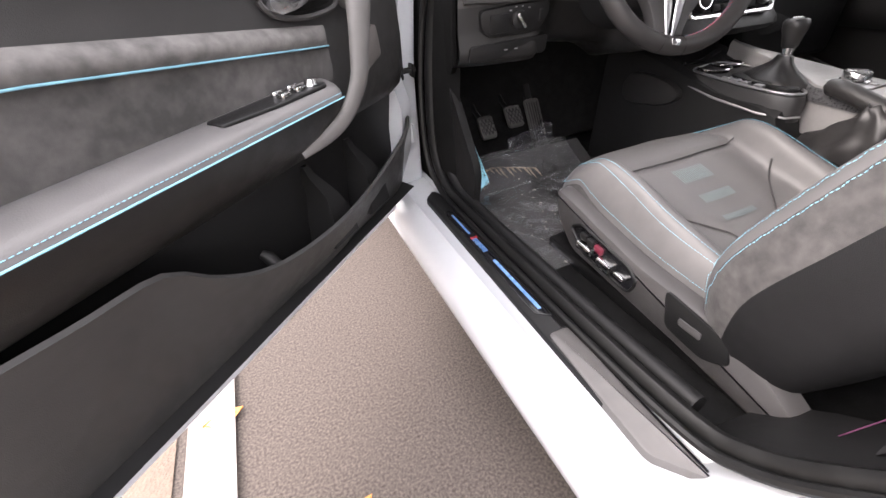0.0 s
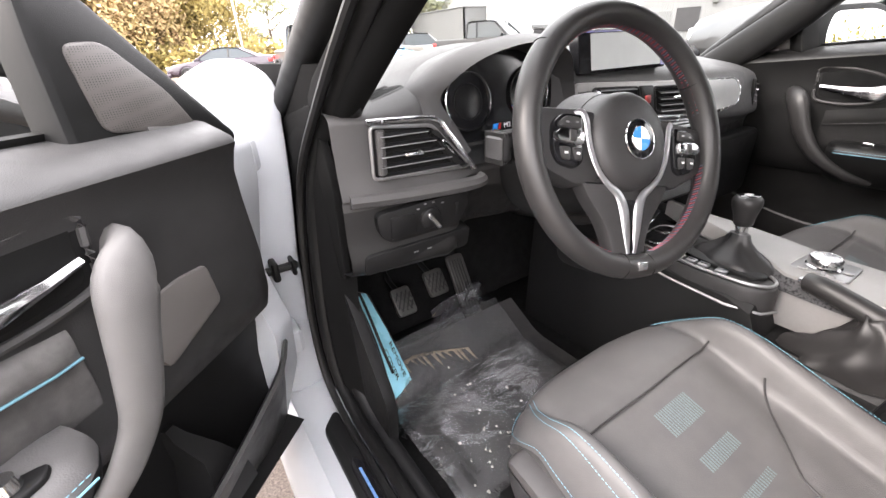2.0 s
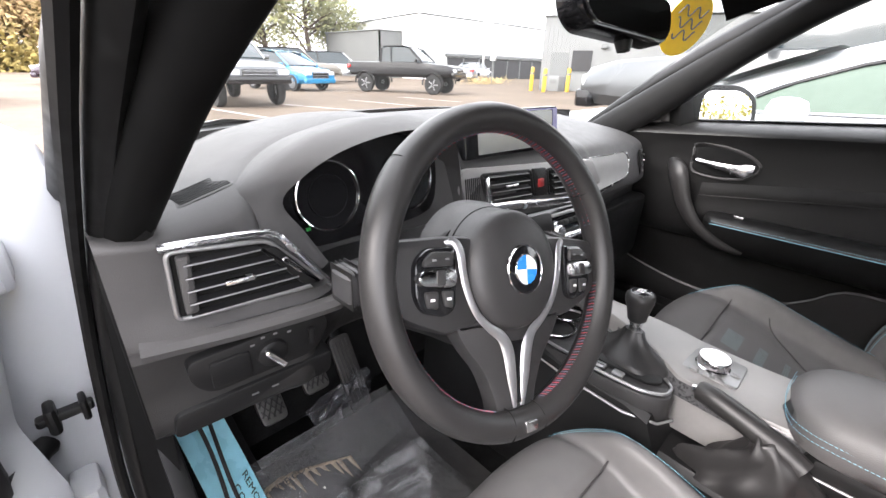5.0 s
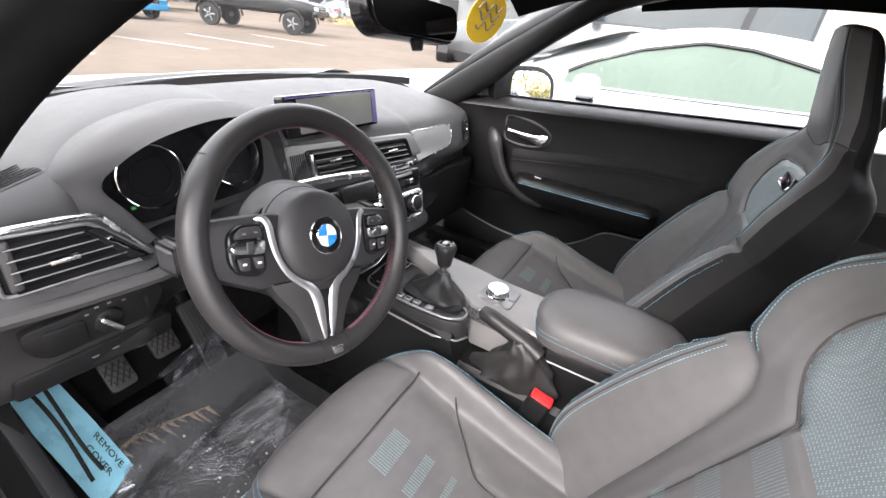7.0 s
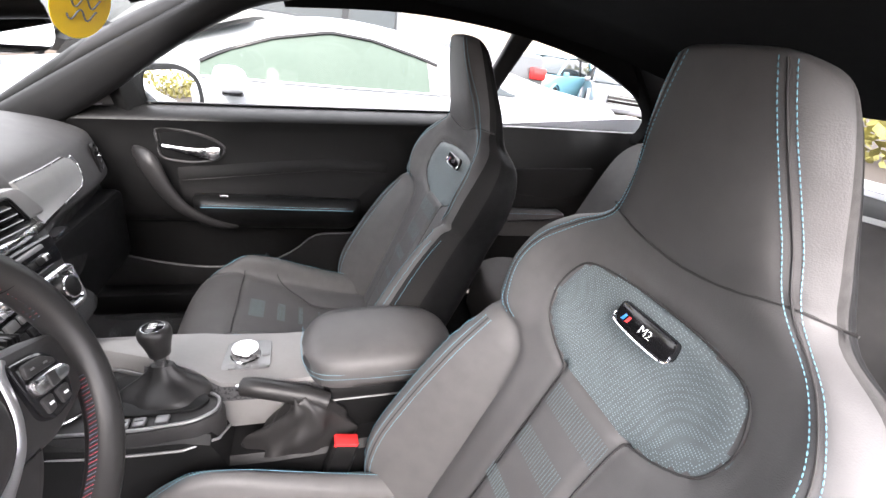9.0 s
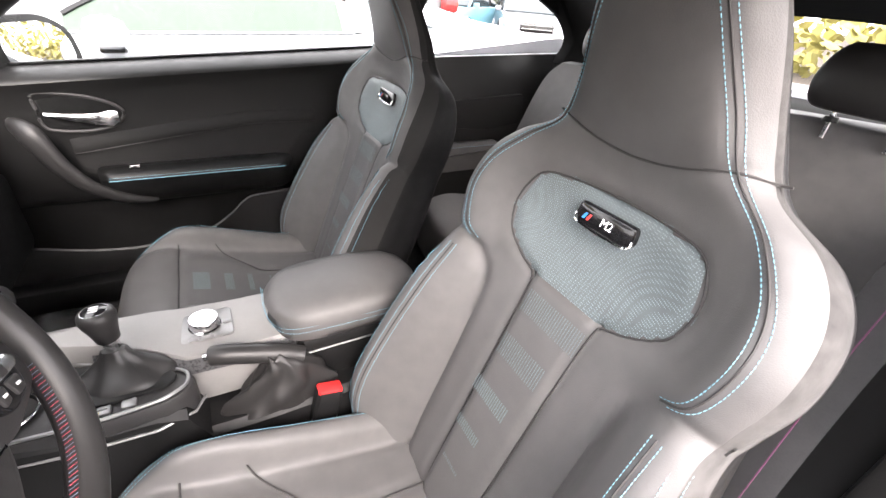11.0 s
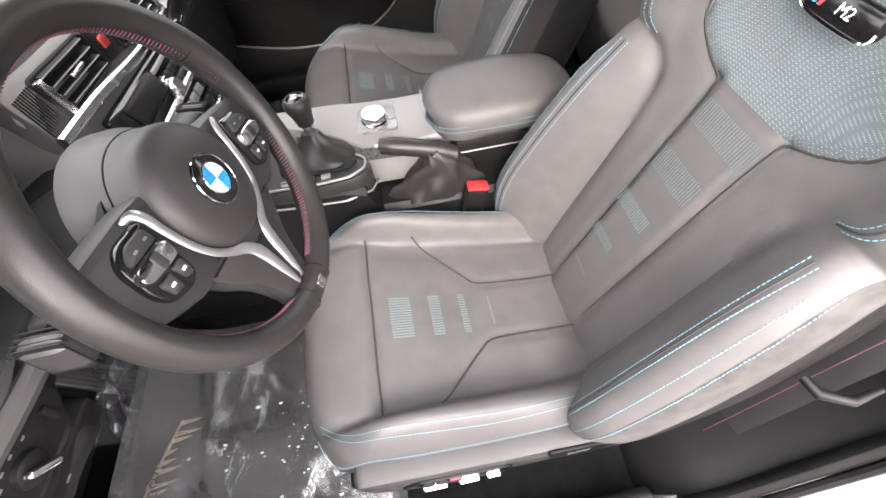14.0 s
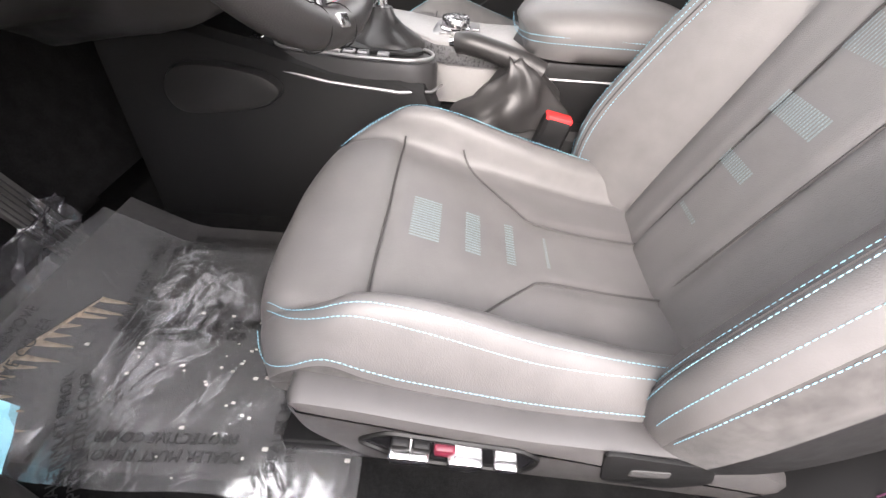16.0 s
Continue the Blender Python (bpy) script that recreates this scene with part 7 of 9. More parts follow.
part("lens", Geo().slab(rnd([(-0.05, -0.03), (0.05, -0.03), (0.05, 0.03), (-0.05, 0.03)], 0.02), 0.0, 0.014, lambda a, b, d: V((0.10 + a * 1.5, -0.50 + b, 1.318 - d)), 0.006), mat("pale_lens", (0.7, 0.7, 0.68), 0.2), lt)
# round yellow price sticker inside the windscreen
sk = thing("window_sticker", (0.40, 0.14, 1.09), "round yellow sticker with handwriting on the windscreen", "sticker")
STICK = mat("yellow_sticker", (0.95, 0.62, 0.02), 0.5, var=0.06)
mm = pose_of((0.408, 0.150, 1.136), (0.93, -0.36, -0.05), (0.12, -0.42, 0.9))
part("disc", Geo().lathe([(0, 0.0), (0.066, 0.0), (0.066, -0.0015), (0, -0.0015)], mm, 40), STICK, sk)
gg = Geo()
for k in range(3):
    c = [(x, 0.028 - k * 0.024 + 0.010 * math.sin(x * 170 + k), 0.0012) for x in np.linspace(-0.042 + 0.006 * k, 0.042 - 0.004 * k, 26)]
    gg.tube([mm @ V(p) for p in c], 0.0016, 5)
part("scribble", gg, mat("blue_ink", (0.12, 0.12, 0.16), 0.5), sk, "dark unreadable handwriting")

# ---- footwell ----
FILM = bpy.data.materials.new("clear_film")
FILM.use_nodes = True
_n, _l = FILM.node_tree.nodes, FILM.node_tree.links
_n.remove(_n["Principled BSDF"])
_t, _g, _x, _w, _b, _c = (_n.new(k) for k in ("ShaderNodeBsdfTransparent", "ShaderNodeBsdfGlossy", "ShaderNodeMixShader", "ShaderNodeTexNoise", "ShaderNodeBump", "ShaderNodeTexCoord"))
_g.inputs["Roughness"].default_value = 0.17
_g.inputs["Color"].default_value = (0.9, 0.9, 0.92, 1)
_w.inputs["Scale"].default_value, _w.inputs["Detail"].default_value, _w.inputs["Distortion"].default_value = 13, 2, 1.6
_b.inputs["Strength"].default_value, _b.inputs["Distance"].default_value = 0.4, 0.010
_l.new(_c.outputs["Object"], _w.inputs["Vector"])
_l.new(_w.outputs["Fac"], _b.inputs["Height"])
_l.new(_b.outputs["Normal"], _g.inputs["Normal"])
_x.inputs[0].default_value = 0.22
_l.new(_t.outputs[0], _x.inputs[1])
_l.new(_g.outputs[0], _x.inputs[2])
_d, _h = _n.new("ShaderNodeBsdfDiffuse"), _n.new("ShaderNodeMixShader")
_d.inputs["Color"].default_value = (0.55, 0.55, 0.56, 1)
_h.inputs[0].default_value = 0.08
_l.new(_x.outputs[0], _h.inputs[1])
_l.new(_d.outputs[0], _h.inputs[2])
_l.new(_h.outputs[0], _n["Material Output"].inputs["Surface"])
INK = mat("black_ink", (0.004, 0.004, 0.004), 0.6)
MAT_ = mat("black_floor_mat", (0.028, 0.027, 0.0265), 0.95, var=0.3, scale=200, bump=0.6, bscale=600)


def mat_z(x, y):
    return 0.272 + max(0, y - 0.30) * 0.55 + max(0, y - 0.44) * 0.6


def floor_mat(cx, label):
    th = thing("floor_mat", (cx, 0.15, 0.262), label, "floor mat", "floor mats")
    rows = [[V((cx + x, y, mat_z(x, y))) for x in np.linspace(-0.215, 0.20, 12)] for y in np.linspace(-0.06, 0.405, 16)]
    rows2 = [[p - V((0, 0, 0.010)) for p in r] for r in rows]
    g = Geo().grid(rows).grid(rows2)
    part("carpet", g, MAT_, th)
    return th


floor_mat(-0.41, "black carpet floor mat in the driver's footwell")
floor_mat(0.40, "black carpet floor mat in the passenger footwell")


def film_sheet(cx, x0, x1, y0, y1, label, seed):
    th = thing("protective_film", (cx, 0.15, 0.275), label, "plastic film", "floor films")
    rows = []
    for y in np.linspace(y0, y1, 60):
        row = []
        for x in np.linspace(x0, x1, 48):
            e = min(x - x0, x1 - x, y - y0 + 0.02, y1 - y + 0.03)
            n1 = noise.noise(V((x * 16, y * 16, seed)))
            n2 = noise.ridged_multi_fractal(V((x * 9 + 3, y * 12, seed)), 1.0, 2.0, 4, 1.0, 2.0, noise_basis="PERLIN_ORIGINAL")
            up = 0.005 + 0.005 * n1 + 0.0016 * n2 
            row.append(V((cx + x + 0.012 * noise.noise(V((y * 7, seed, 1))), y + 0.012 * noise.noise(V((x * 7, seed, 2))), mat_z(x, y) + min(0.0135, max(0.002, up)) + 0.03 * max(0, y - 0.40) ** 0.5)))
        rows.append(row)
    ob = part("film", Geo().grid(rows), FILM, th, "clear wrinkled plastic", 60)
    ob.visible_shadow = False
    return th


fl = film_sheet(-0.41, -0.235, 0.15, -0.075, 0.415, "clear wrinkled plastic film with black print over the floor mat", 3.0)
film_sheet(0.40, -0.22, 0.22, -0.06, 0.41, "clear wrinkled plastic film over the passenger floor mat", 8.0)


def words(text, x, y, size, turn):
    m = pose(x, y, mat_z(0, y) + 0.0150, 0, 0, turn)
    if y > 0.3:
        m = pose(x, y, mat_z(0, y) + 0.0175, 28, 0, 0) @ pose(0, 0, 0, 0, 0, turn)
    part("print", text_mesh(text, size, m, 0.0002), INK, fl, "black printed words on the film", 0)


for x, y, turn in ((-0.437, 0.20, -85), (-0.612, 0.15, 93), (-0.365, 0.305, 8), (-0.55, 0.375, 4), (-0.275, 0.20, 92), (-0.60, 0.27, 30), (-0.53, 0.03, 5), (-0.33, 0.02, -85)):
    d = V((-math.sin(radians(turn)), math.cos(radians(turn)), 0)) * 0.020
    words("DEALER MUST REMOVE", x, y, 0.0178, turn)
    words("PROTECTIVE COVER", x - d.x, y - d.y, 0.0178, turn)
# brown ridge of mud marks under the film
BROWN = mat("dried_mud", (0.21, 0.16, 0.115), 0.9, var=0.5, scale=120)
gg = Geo()
ridge = spl([(-0.645, 0.318), (-0.60, 0.355), (-0.55, 0.372), (-0.49, 0.362), (-0.41, 0.340)], 8)
gg.tube([(x, y, mat_z(0, y) + 0.004) for x, y in ridge], [0.001 + 0.0045 * math.sin(math.pi * min(1, (i + 1) / len(ridge))) * (0.7 + 0.3 * math.sin(i * 1.9)) for i in range(len(ridge))], 6, flat=(1.3, 0.3))
for i in range(12):
    x = -0.605 + i * 0.0175 + 0.003 * math.sin(i * 2.3)
    y = float(np.interp(x, ridge[:, 0], ridge[:, 1]))
    l = 0.026 + 0.011 * math.sin(i * 1.3 + 1)
    gg.tube([(x, y, mat_z(0, y) + 0.004), (x + 0.004, y - l * 0.5, mat_z(0, y - l * 0.5) + 0.003), (x + 0.009, y - l, mat_z(0, y - l) + 0.002)], [0.0052, 0.0034, 0.0008], 6, flat=(1, 0.3))
tagged(link("mud_marks", gg, BROWN), "brown dried mud marks on the floor mat", "mud", "", "stuff")
gg = Geo()
for i in range(46):
    x, y = random.gauss(-0.49, 0.06), random.gauss(0.14, 0.07)
    r = random.uniform(0.0006, 0.0022)
    gg.box((x - r, y - r * 1.5, mat_z(0, y)), (x + r, y + r * 1.5, mat_z(0, y) + 0.0015))
tagged(link("crumbs", gg, mat("pale_crumbs", (0.45, 0.42, 0.38), 0.9)), "pale crumbs and grit on the floor mat", "crumbs", "", "stuff")

# blue protective strip on the foot rest
BLUEF = mat("sky_blue_film", (0.36, 0.76, 0.92), 0.3, var=0.12, scale=30)
bs = thing("blue_strip", (-0.63, 0.40, 0.27), "sky-blue printed protective film on the foot rest", "plastic film")
A, B, C, D_ = V((-0.672, 0.425, 0.515)), V((-0.592, 0.485, 0.455)), V((-0.572, 0.335, 0.292)), V((-0.648, 0.295, 0.292))
rows = []
for i in range(14):
    t = i / 13
    l, r = A.lerp(D_, t), B.lerp(C, t)
    rows.append([l.lerp(r, s) + V((0, -0.010, 0.006)) * math.sin(t * math.pi) + V((0, -0.004, 0.003)) * noise.noise(V((t * 6, s * 3, 4))) for s in np.linspace(0, 1, 8)])
part("film", Geo().grid(rows), BLUEF, bs, "", 60)
gg = Geo()
pt = lambda t, s: A.lerp(D_, t).lerp(B.lerp(C, t), s) + V((0, -0.014, 0.008)) * math.sin(t * math.pi) + V((0, -0.004, 0.003))
for s in (0.30, 0.62):
    c = [pt(t, s + 0.14 * math.sin(t * 3.2 + s * 4)) for t in np.linspace(0.0, 0.80, 20)]
    gg.tube(c, 0.0032, 6, flat=(1, 0.35), up=(0, -1, 0.6))
part("line", gg, INK, bs, "black printed swoosh lines")
for k, wd in enumerate(("REMOVE", "COVER")):
    mt = pose_of(pt(0.72 + 0.0 * k, 0.80 - k * 0.26) + V((0, -0.003, 0.002)), (D_ - A), (B - A))
    part("print", text_mesh(wd, 0.022, mt, 0.0002), INK, bs, "black printed word", 0)
part("foot_rest", Geo().loft([[A + V((-0.01, 0.02, -0.02)), B + V((0.02, 0.03, -0.03)), B + V((0.02, 0.10, -0.05)), A + V((-0.01, 0.10, -0.02))], [D_ + V((-0.01, 0.02, -0.025)), C + V((0.02, 0.02, -0.025)), C + V((0.02, 0.14, -0.03)), D_ + V((-0.01, 0.14, -0.03))]]), PLASTIC, bs, "black foot rest")

# pedals
STEEL = mat("dark_pedal_rubber", (0.035, 0.033, 0.031), 0.55)
for nm, c, w, h, lean in (("clutch_pedal", (-0.503, 0.470, 0.405), 0.026, 0.036, 38), ("brake_pedal", (-0.404, 0.475, 0.420), 0.028, 0.034, 38), ("accelerator", (-0.304, 0.492, 0.362), 0.027, 0.092, 30)):
    pd = thing(nm, c, "black ribbed rubber pedal on a steel arm", "pedal", "pedals")
    m = Matrix.Translation(c) @ Matrix.Rotation(radians(90 - lean), 4, "X")
    pad = part("pad", Geo().slab(rect(-w, -h, w, h, 0.012), -0.010, 0.0, lambda a, b, d: m @ V((a, b, d)), 0.004), STEEL, pd)
    if nm != "accelerator":
        for i in range(-3, 4):
            for sg in (-1, 1):
                x0, x1 = max(-w + 0.004, i * 0.012 - 0.014), min(w - 0.004, i * 0.012 + 0.014)
                if x1 > x0:
                    part("rib", Geo().tube([m @ V((x0, sg * (x0 - i * 0.012) * 1.7, 0.001)), m @ V((x1, sg * (x1 - i * 0.012) * 1.7, 0.001))], 0.0016, 5), RUBBER, pad)
        part("arm", Geo().tube(spl([m @ V((0, h * 0.6, -0.012)), m @ V((0, 0.07, -0.05)), m @ V((0.0, 0.16, -0.06)), m @ V((0.0, 0.24, -0.03))], 4), 0.009, 8, flat=(0.6, 1.2)), PLASTIC, pd)
    else:
        for i in range(5):
            part("rib", Geo().tube([m @ V((-w + 0.006 + i * 0.009, -h + 0.012, 0.001)), m @ V((-w + 0.006 + i * 0.009, h - 0.012, 0.001))], 0.0016, 5), RUBBER, pad)
        part("arm", Geo().box((-0.012, h - 0.03, -0.05), (0.012, h + 0.06, -0.01), 0.004, m), PLASTIC, pd)
# crumpled clear bag round the accelerator
bag = thing("plastic_bag", (-0.36, 0.45, 0.30), "crumpled clear plastic hanging from the accelerator", "plastic bag")
SHINY = bpy.data.materials.new("crumpled_clear_plastic")
SHINY.use_nodes = True
_p = SHINY.node_tree.nodes["Principled BSDF"]
_p.inputs["Base Color"].default_value, _p.inputs["Roughness"].default_value, _p.inputs["Alpha"].default_value = (0.06, 0.06, 0.065, 1), 0.06, 0.5
_p.inputs["Specular IOR Level"].default_value = 1.0
rows = []
for i in range(22):
    t = i / 21
    row = []
    for j in range(22):
        s = j / 21
        p = V((-0.455 + 0.155 * s + 0.03 * t, 0.405 + 0.055 * t + 0.015 * s, 0.318 + 0.05 * t * (1 - 0.4 * abs(s - 0.6)) + 0.03 * (s - 0.3)))
        q = noise.noise_vector(V((s * 4.5, t * 4.5, 7))) * 0.022 + noise.noise_vector(V((s * 11, t * 11, 2))) * 0.008
        row.append(p + q)
    rows.append(row)
part("film", Geo().grid(rows), SHINY, bag, "", 0)

# ---- rear of the cabin ----
rs = thing("rear_bench", (0, -1.15, 0.27), "black leather rear bench", "rear seat")
for cx in (-0.33, 0.33):
    rows = []
    for y, z, w in ((-0.84, 0.42, 0.25), (-0.86, 0.455, 0.27), (-0.95, 0.47, 0.28), (-1.1, 0.44, 0.28), (-1.2, 0.42, 0.27)):
        rows.append([(cx + x * w, y, z + dz - 0.12 * (abs(x) > 0.97)) for x, dz in ((-1, 0.0), (-0.85, 0.03), (-0.5, -0.005), (0, -0.02), (0.5, -0.005), (0.85, 0.03), (1, 0.0), (0, -0.2))])
    part("cushion", Geo().loft([[tuple(q) for q in r] for r in spl(rows, 4)]), LEATHER, rs, "", 60)
    rows = []
    for y, z, w in ((-1.18, 0.44, 0.27), (-1.22, 0.58, 0.28), (-1.28, 0.74, 0.28), (-1.34, 0.90, 0.26), (-1.38, 0.96, 0.22)):
        rows.append([(cx + x * w, y + dy, z) for x, dy in ((-1, -0.02), (-0.85, 0.05), (-0.5, 0.01), (0, 0.0), (0.5, 0.01), (0.85, 0.05), (1, -0.02), (0, -0.12))])
    part("backrest", Geo().loft([[tuple(q) for q in r] for r in spl(rows, 4)]), LEATHER, rs, "", 60)
for cx in (-0.33, 0.33):
    hr = thing("rear_headrest", (cx, -1.36, 0.96), "black padded rear headrest on two chrome posts", "headrest", "rear headrests")
    for dx in (-0.055, 0.055):
        part("post", Geo().tube([(cx + dx, -1.350, 0.93), (cx + dx, -1.352, 1.02)], 0.006, 10), CHROME, hr, "chrome post")
        part("post_collar", Geo().lathe([(0.006, 0.012), (0.012, 0.010), (0.014, 0.0)], pose(cx + dx, -1.350, 0.963), 16), PLASTIC, hr)
    rows = []
    for z, w, d in ((0.985, 0.085, 0.022), (0.992, 0.105, 0.034), (1.02, 0.118, 0.042), (1.06, 0.116, 0.044), (1.095, 0.10, 0.036), (1.11, 0.08, 0.022)):
        rows.append([(cx + w * math.copysign(abs(math.cos(a)) ** 0.6, math.cos(a)), -1.352 - 0.10 * (z - 1.0) + d * math.copysign(abs(math.sin(a)) ** 0.7, math.sin(a)), z) for a in np.linspace(0, math.tau, 29)[:-1]])
    part("pad", Geo().loft([[tuple(q) for q in r] for r in spl(rows, 3)]), LEATHER2, hr, "black leather pad", 60)
part("parcel_shelf", Geo().box((-0.62, -1.95, 0.90), (0.62, -1.38, 0.93), 0.01), HEAD, rs, "black rear shelf")
for s in (-1, 1):
    sp = thing("rear_side_panel", (s * 0.62, -1.1, 0.3), "black rear side trim panel with stitched armrest", "trim panel", "rear panels")
    fq = lambda a, b, d, s=s: V((s * (0.665 - d), a, b))
    part("panel", Geo().slab(rnd([(-0.72, 0.30), (-0.70, 0.94), (-1.0, 0.955), (-1.5, 0.975), (-1.5, 0.30)], 0.03), -0.02, 0.0, fq, 0.006), PANEL, sp)
    part("pad", Geo().slab(rnd([(-0.80, 0.80), (-1.3, 0.83), (-1.3, 0.72), (-1.15, 0.70), (-0.80, 0.735)], 0.02), 0.0, 0.012, fq, 0.005), DARKSUEDE, sp, "charcoal suede insert")
    o = rnd([(-0.80, 0.61), (-0.83, 0.66), (-1.20, 0.66), (-1.20, 0.56), (-0.95, 0.56)], 0.02)
    part("arm_pad", Geo().slab(o, -0.002, 0.06, fq, 0.02), LEATHER, sp, "leather rear armrest")
    gg = Geo()
    stitch(gg, [fq(a, b, 0.052) for a, b in spl([(-0.81, 0.615), (-0.835, 0.654), (-0.95, 0.655), (-1.2, 0.655)], 6)])
    part("stitching", gg, THREAD, sp, "pale blue stitching")
# boot hatch and rear deck close the back
part("rear_deck", Geo().loft([[(x, y, z) for x in (-0.80, -0.4, 0, 0.4, 0.80)] + [(x, y, 0.25) for x in (0.80, -0.80)] for y, z in ((-1.93, 0.95), (-2.1, 0.955), (-2.35, 0.93), (-2.42, 0.6))]), PAINT, shell, "white boot lid")
for s in (-1, 1):
    if s > 0:
        part("quarter_panel", Geo().slab(rnd([(-0.70, 0.25), (-0.76, 0.93), (-1.5, 1.02), (-2.0, 0.95), (-2.4, 0.9), (-2.42, 0.25)], 0.05), 0.0, 0.12, lambda a, b, d: V((0.74 + d, a, b)), 0.04), PAINT, shell)
    else:
        part("quarter_panel", Geo().slab(rnd([(-1.25, 0.25), (-1.2, 0.94), (-1.5, 1.02), (-2.0, 0.95), (-2.4, 0.9), (-2.42, 0.25)], 0.05), 0.0, 0.12, lambda a, b, d: V((-0.74 - d, a, b)), 0.04), PAINT, shell)
part("door_gap_filler", Geo().slab([(0.70, 0.25), (0.36, 0.25), (0.36, 0.84), (0.70, 0.90)], 0.0, 0.05, lambda a, b, d: V((0.70 + d, a, b)), 0.005), PAINT, shell)
# driver's belt: strap from the pillar down to the sill, and its guide lever
belt = thing("seat_belt", (-0.62, -0.62, 0.30), "black seat-belt strap with a dark pink edge", "seat belt", "belts")
BELT = mat("black_webbing", (0.013, 0.013, 0.014), 0.7, var=0.3, scale=400)
c = spl([(-0.632, -0.556, 0.27), (-0.627, -0.592, 0.381), (-0.611, -0.67, 0.618), (-0.598, -0.748, 0.855), (-0.60, -0.80, 1.05), (-0.60, -0.84, 1.18)], 6)
part("webbing", Geo().tube(c, 0.024, 8, flat=(0.06, 1.0), up=(1, 0, 0)), BELT, belt)
part("edge_thread", Geo().tube([(x - 0.003, y + 0.021, z + 0.006) for x, y, z in c], 0.0009, 5), mat("plum_thread", (0.07, 0.018, 0.05), 0.6), belt, "plum-coloured edge")
part("anchor", Geo().box((-0.655, -0.58, 0.255), (-0.605, -0.52, 0.295), 0.006), PLASTIC, belt)

# ---- outside ----
TYRE = mat("tyre_rubber", (0.02, 0.02, 0.02), 0.85)
CARGLASS = mat("tinted_car_glass", (0.03, 0.04, 0.045), 0.06, var=0.05, rvar=0.02)
GREENGLASS = mat("pale_green_glass", (0.092, 0.120, 0.098), 0.2, var=0.06, rvar=0.02, spec=0.15)
RIMM = mat("wheel_alloy", (0.25, 0.25, 0.26), 0.35, metal=0.8)
LAMP = mat("headlamp_lens", (0.6, 0.62, 0.64), 0.1)
TAIL = mat("red_lamp", (0.55, 0.03, 0.03), 0.2)
PLATE = mat("plate_grey", (0.6, 0.6, 0.6), 0.5)

SHAPES = {
    # along (from the rear to the nose): bottom, shoulder, belt, roof height (0: none); wheel places and radius
    "pickup": ([(-2.75, 0.62, 1.0, 1.12, 0), (-2.7, 0.6, 1.0, 1.18, 0), (-0.95, 0.55, 1.0, 1.18, 0), (-0.93, 0.55, 1.0, 1.18, 1.80), (-0.7, 0.55, 1.0, 1.2, 1.86), (0.2, 0.55, 1.0, 1.2, 1.86), (0.5, 0.55, 1.0, 1.2, 1.80), (1.15, 0.55, 1.0, 1.19, 1.24), (1.25, 0.55, 1.0, 1.17, 0), (2.3, 0.6, 0.95, 1.08, 0), (2.62, 0.62, 0.9, 1.0, 0), (2.68, 0.65, 0.85, 0.9, 0)], (-1.75, 1.70), 0.42, 0.93),
    "suv": ([(-2.3, 0.5, 0.9, 1.05, 0), (-2.28, 0.45, 0.9, 1.1, 1.55), (-2.0, 0.4, 0.9, 1.1, 1.74), (-0.6, 0.4, 0.9, 1.08, 1.78), (0.2, 0.4, 0.9, 1.08, 1.74), (0.95, 0.4, 0.9, 1.06, 1.12), (1.1, 0.4, 0.9, 1.04, 0), (2.0, 0.42, 0.85, 0.98, 0), (2.3, 0.5, 0.8, 0.88, 0)], (-1.4, 1.45), 0.37, 0.92),
    "sedan": ([(-2.35, 0.35, 0.75, 0.95, 0), (-2.3, 0.3, 0.8, 1.0, 0), (-1.75, 0.28, 0.8, 1.02, 0), (-1.65, 0.28, 0.8, 1.0, 1.05), (-0.9, 0.26, 0.8, 0.98, 1.38), (-0.2, 0.26, 0.8, 0.97, 1.43), (0.3, 0.26, 0.78, 0.95, 1.36), (1.1, 0.26, 0.76, 0.92, 0.96), (1.2, 0.26, 0.75, 0.9, 0), (2.0, 0.28, 0.7, 0.8, 0), (2.35, 0.35, 0.6, 0.68, 0)], (-1.4, 1.45), 0.33, 0.90),
    "hatch": ([(-1.95, 0.4, 0.8, 0.98, 0), (-1.93, 0.35, 0.85, 1.0, 1.1), (-1.6, 0.3, 0.85, 1.0, 1.45), (-0.4, 0.28, 0.85, 0.98, 1.52), (0.3, 0.28, 0.83, 0.96, 1.44), (1.05, 0.28, 0.8, 0.93, 0.98), (1.15, 0.28, 0.78, 0.92, 0), (1.75, 0.3, 0.72, 0.82, 0), (2.0, 0.38, 0.62, 0.7, 0)], (-1.2, 1.25), 0.31, 0.86),
}


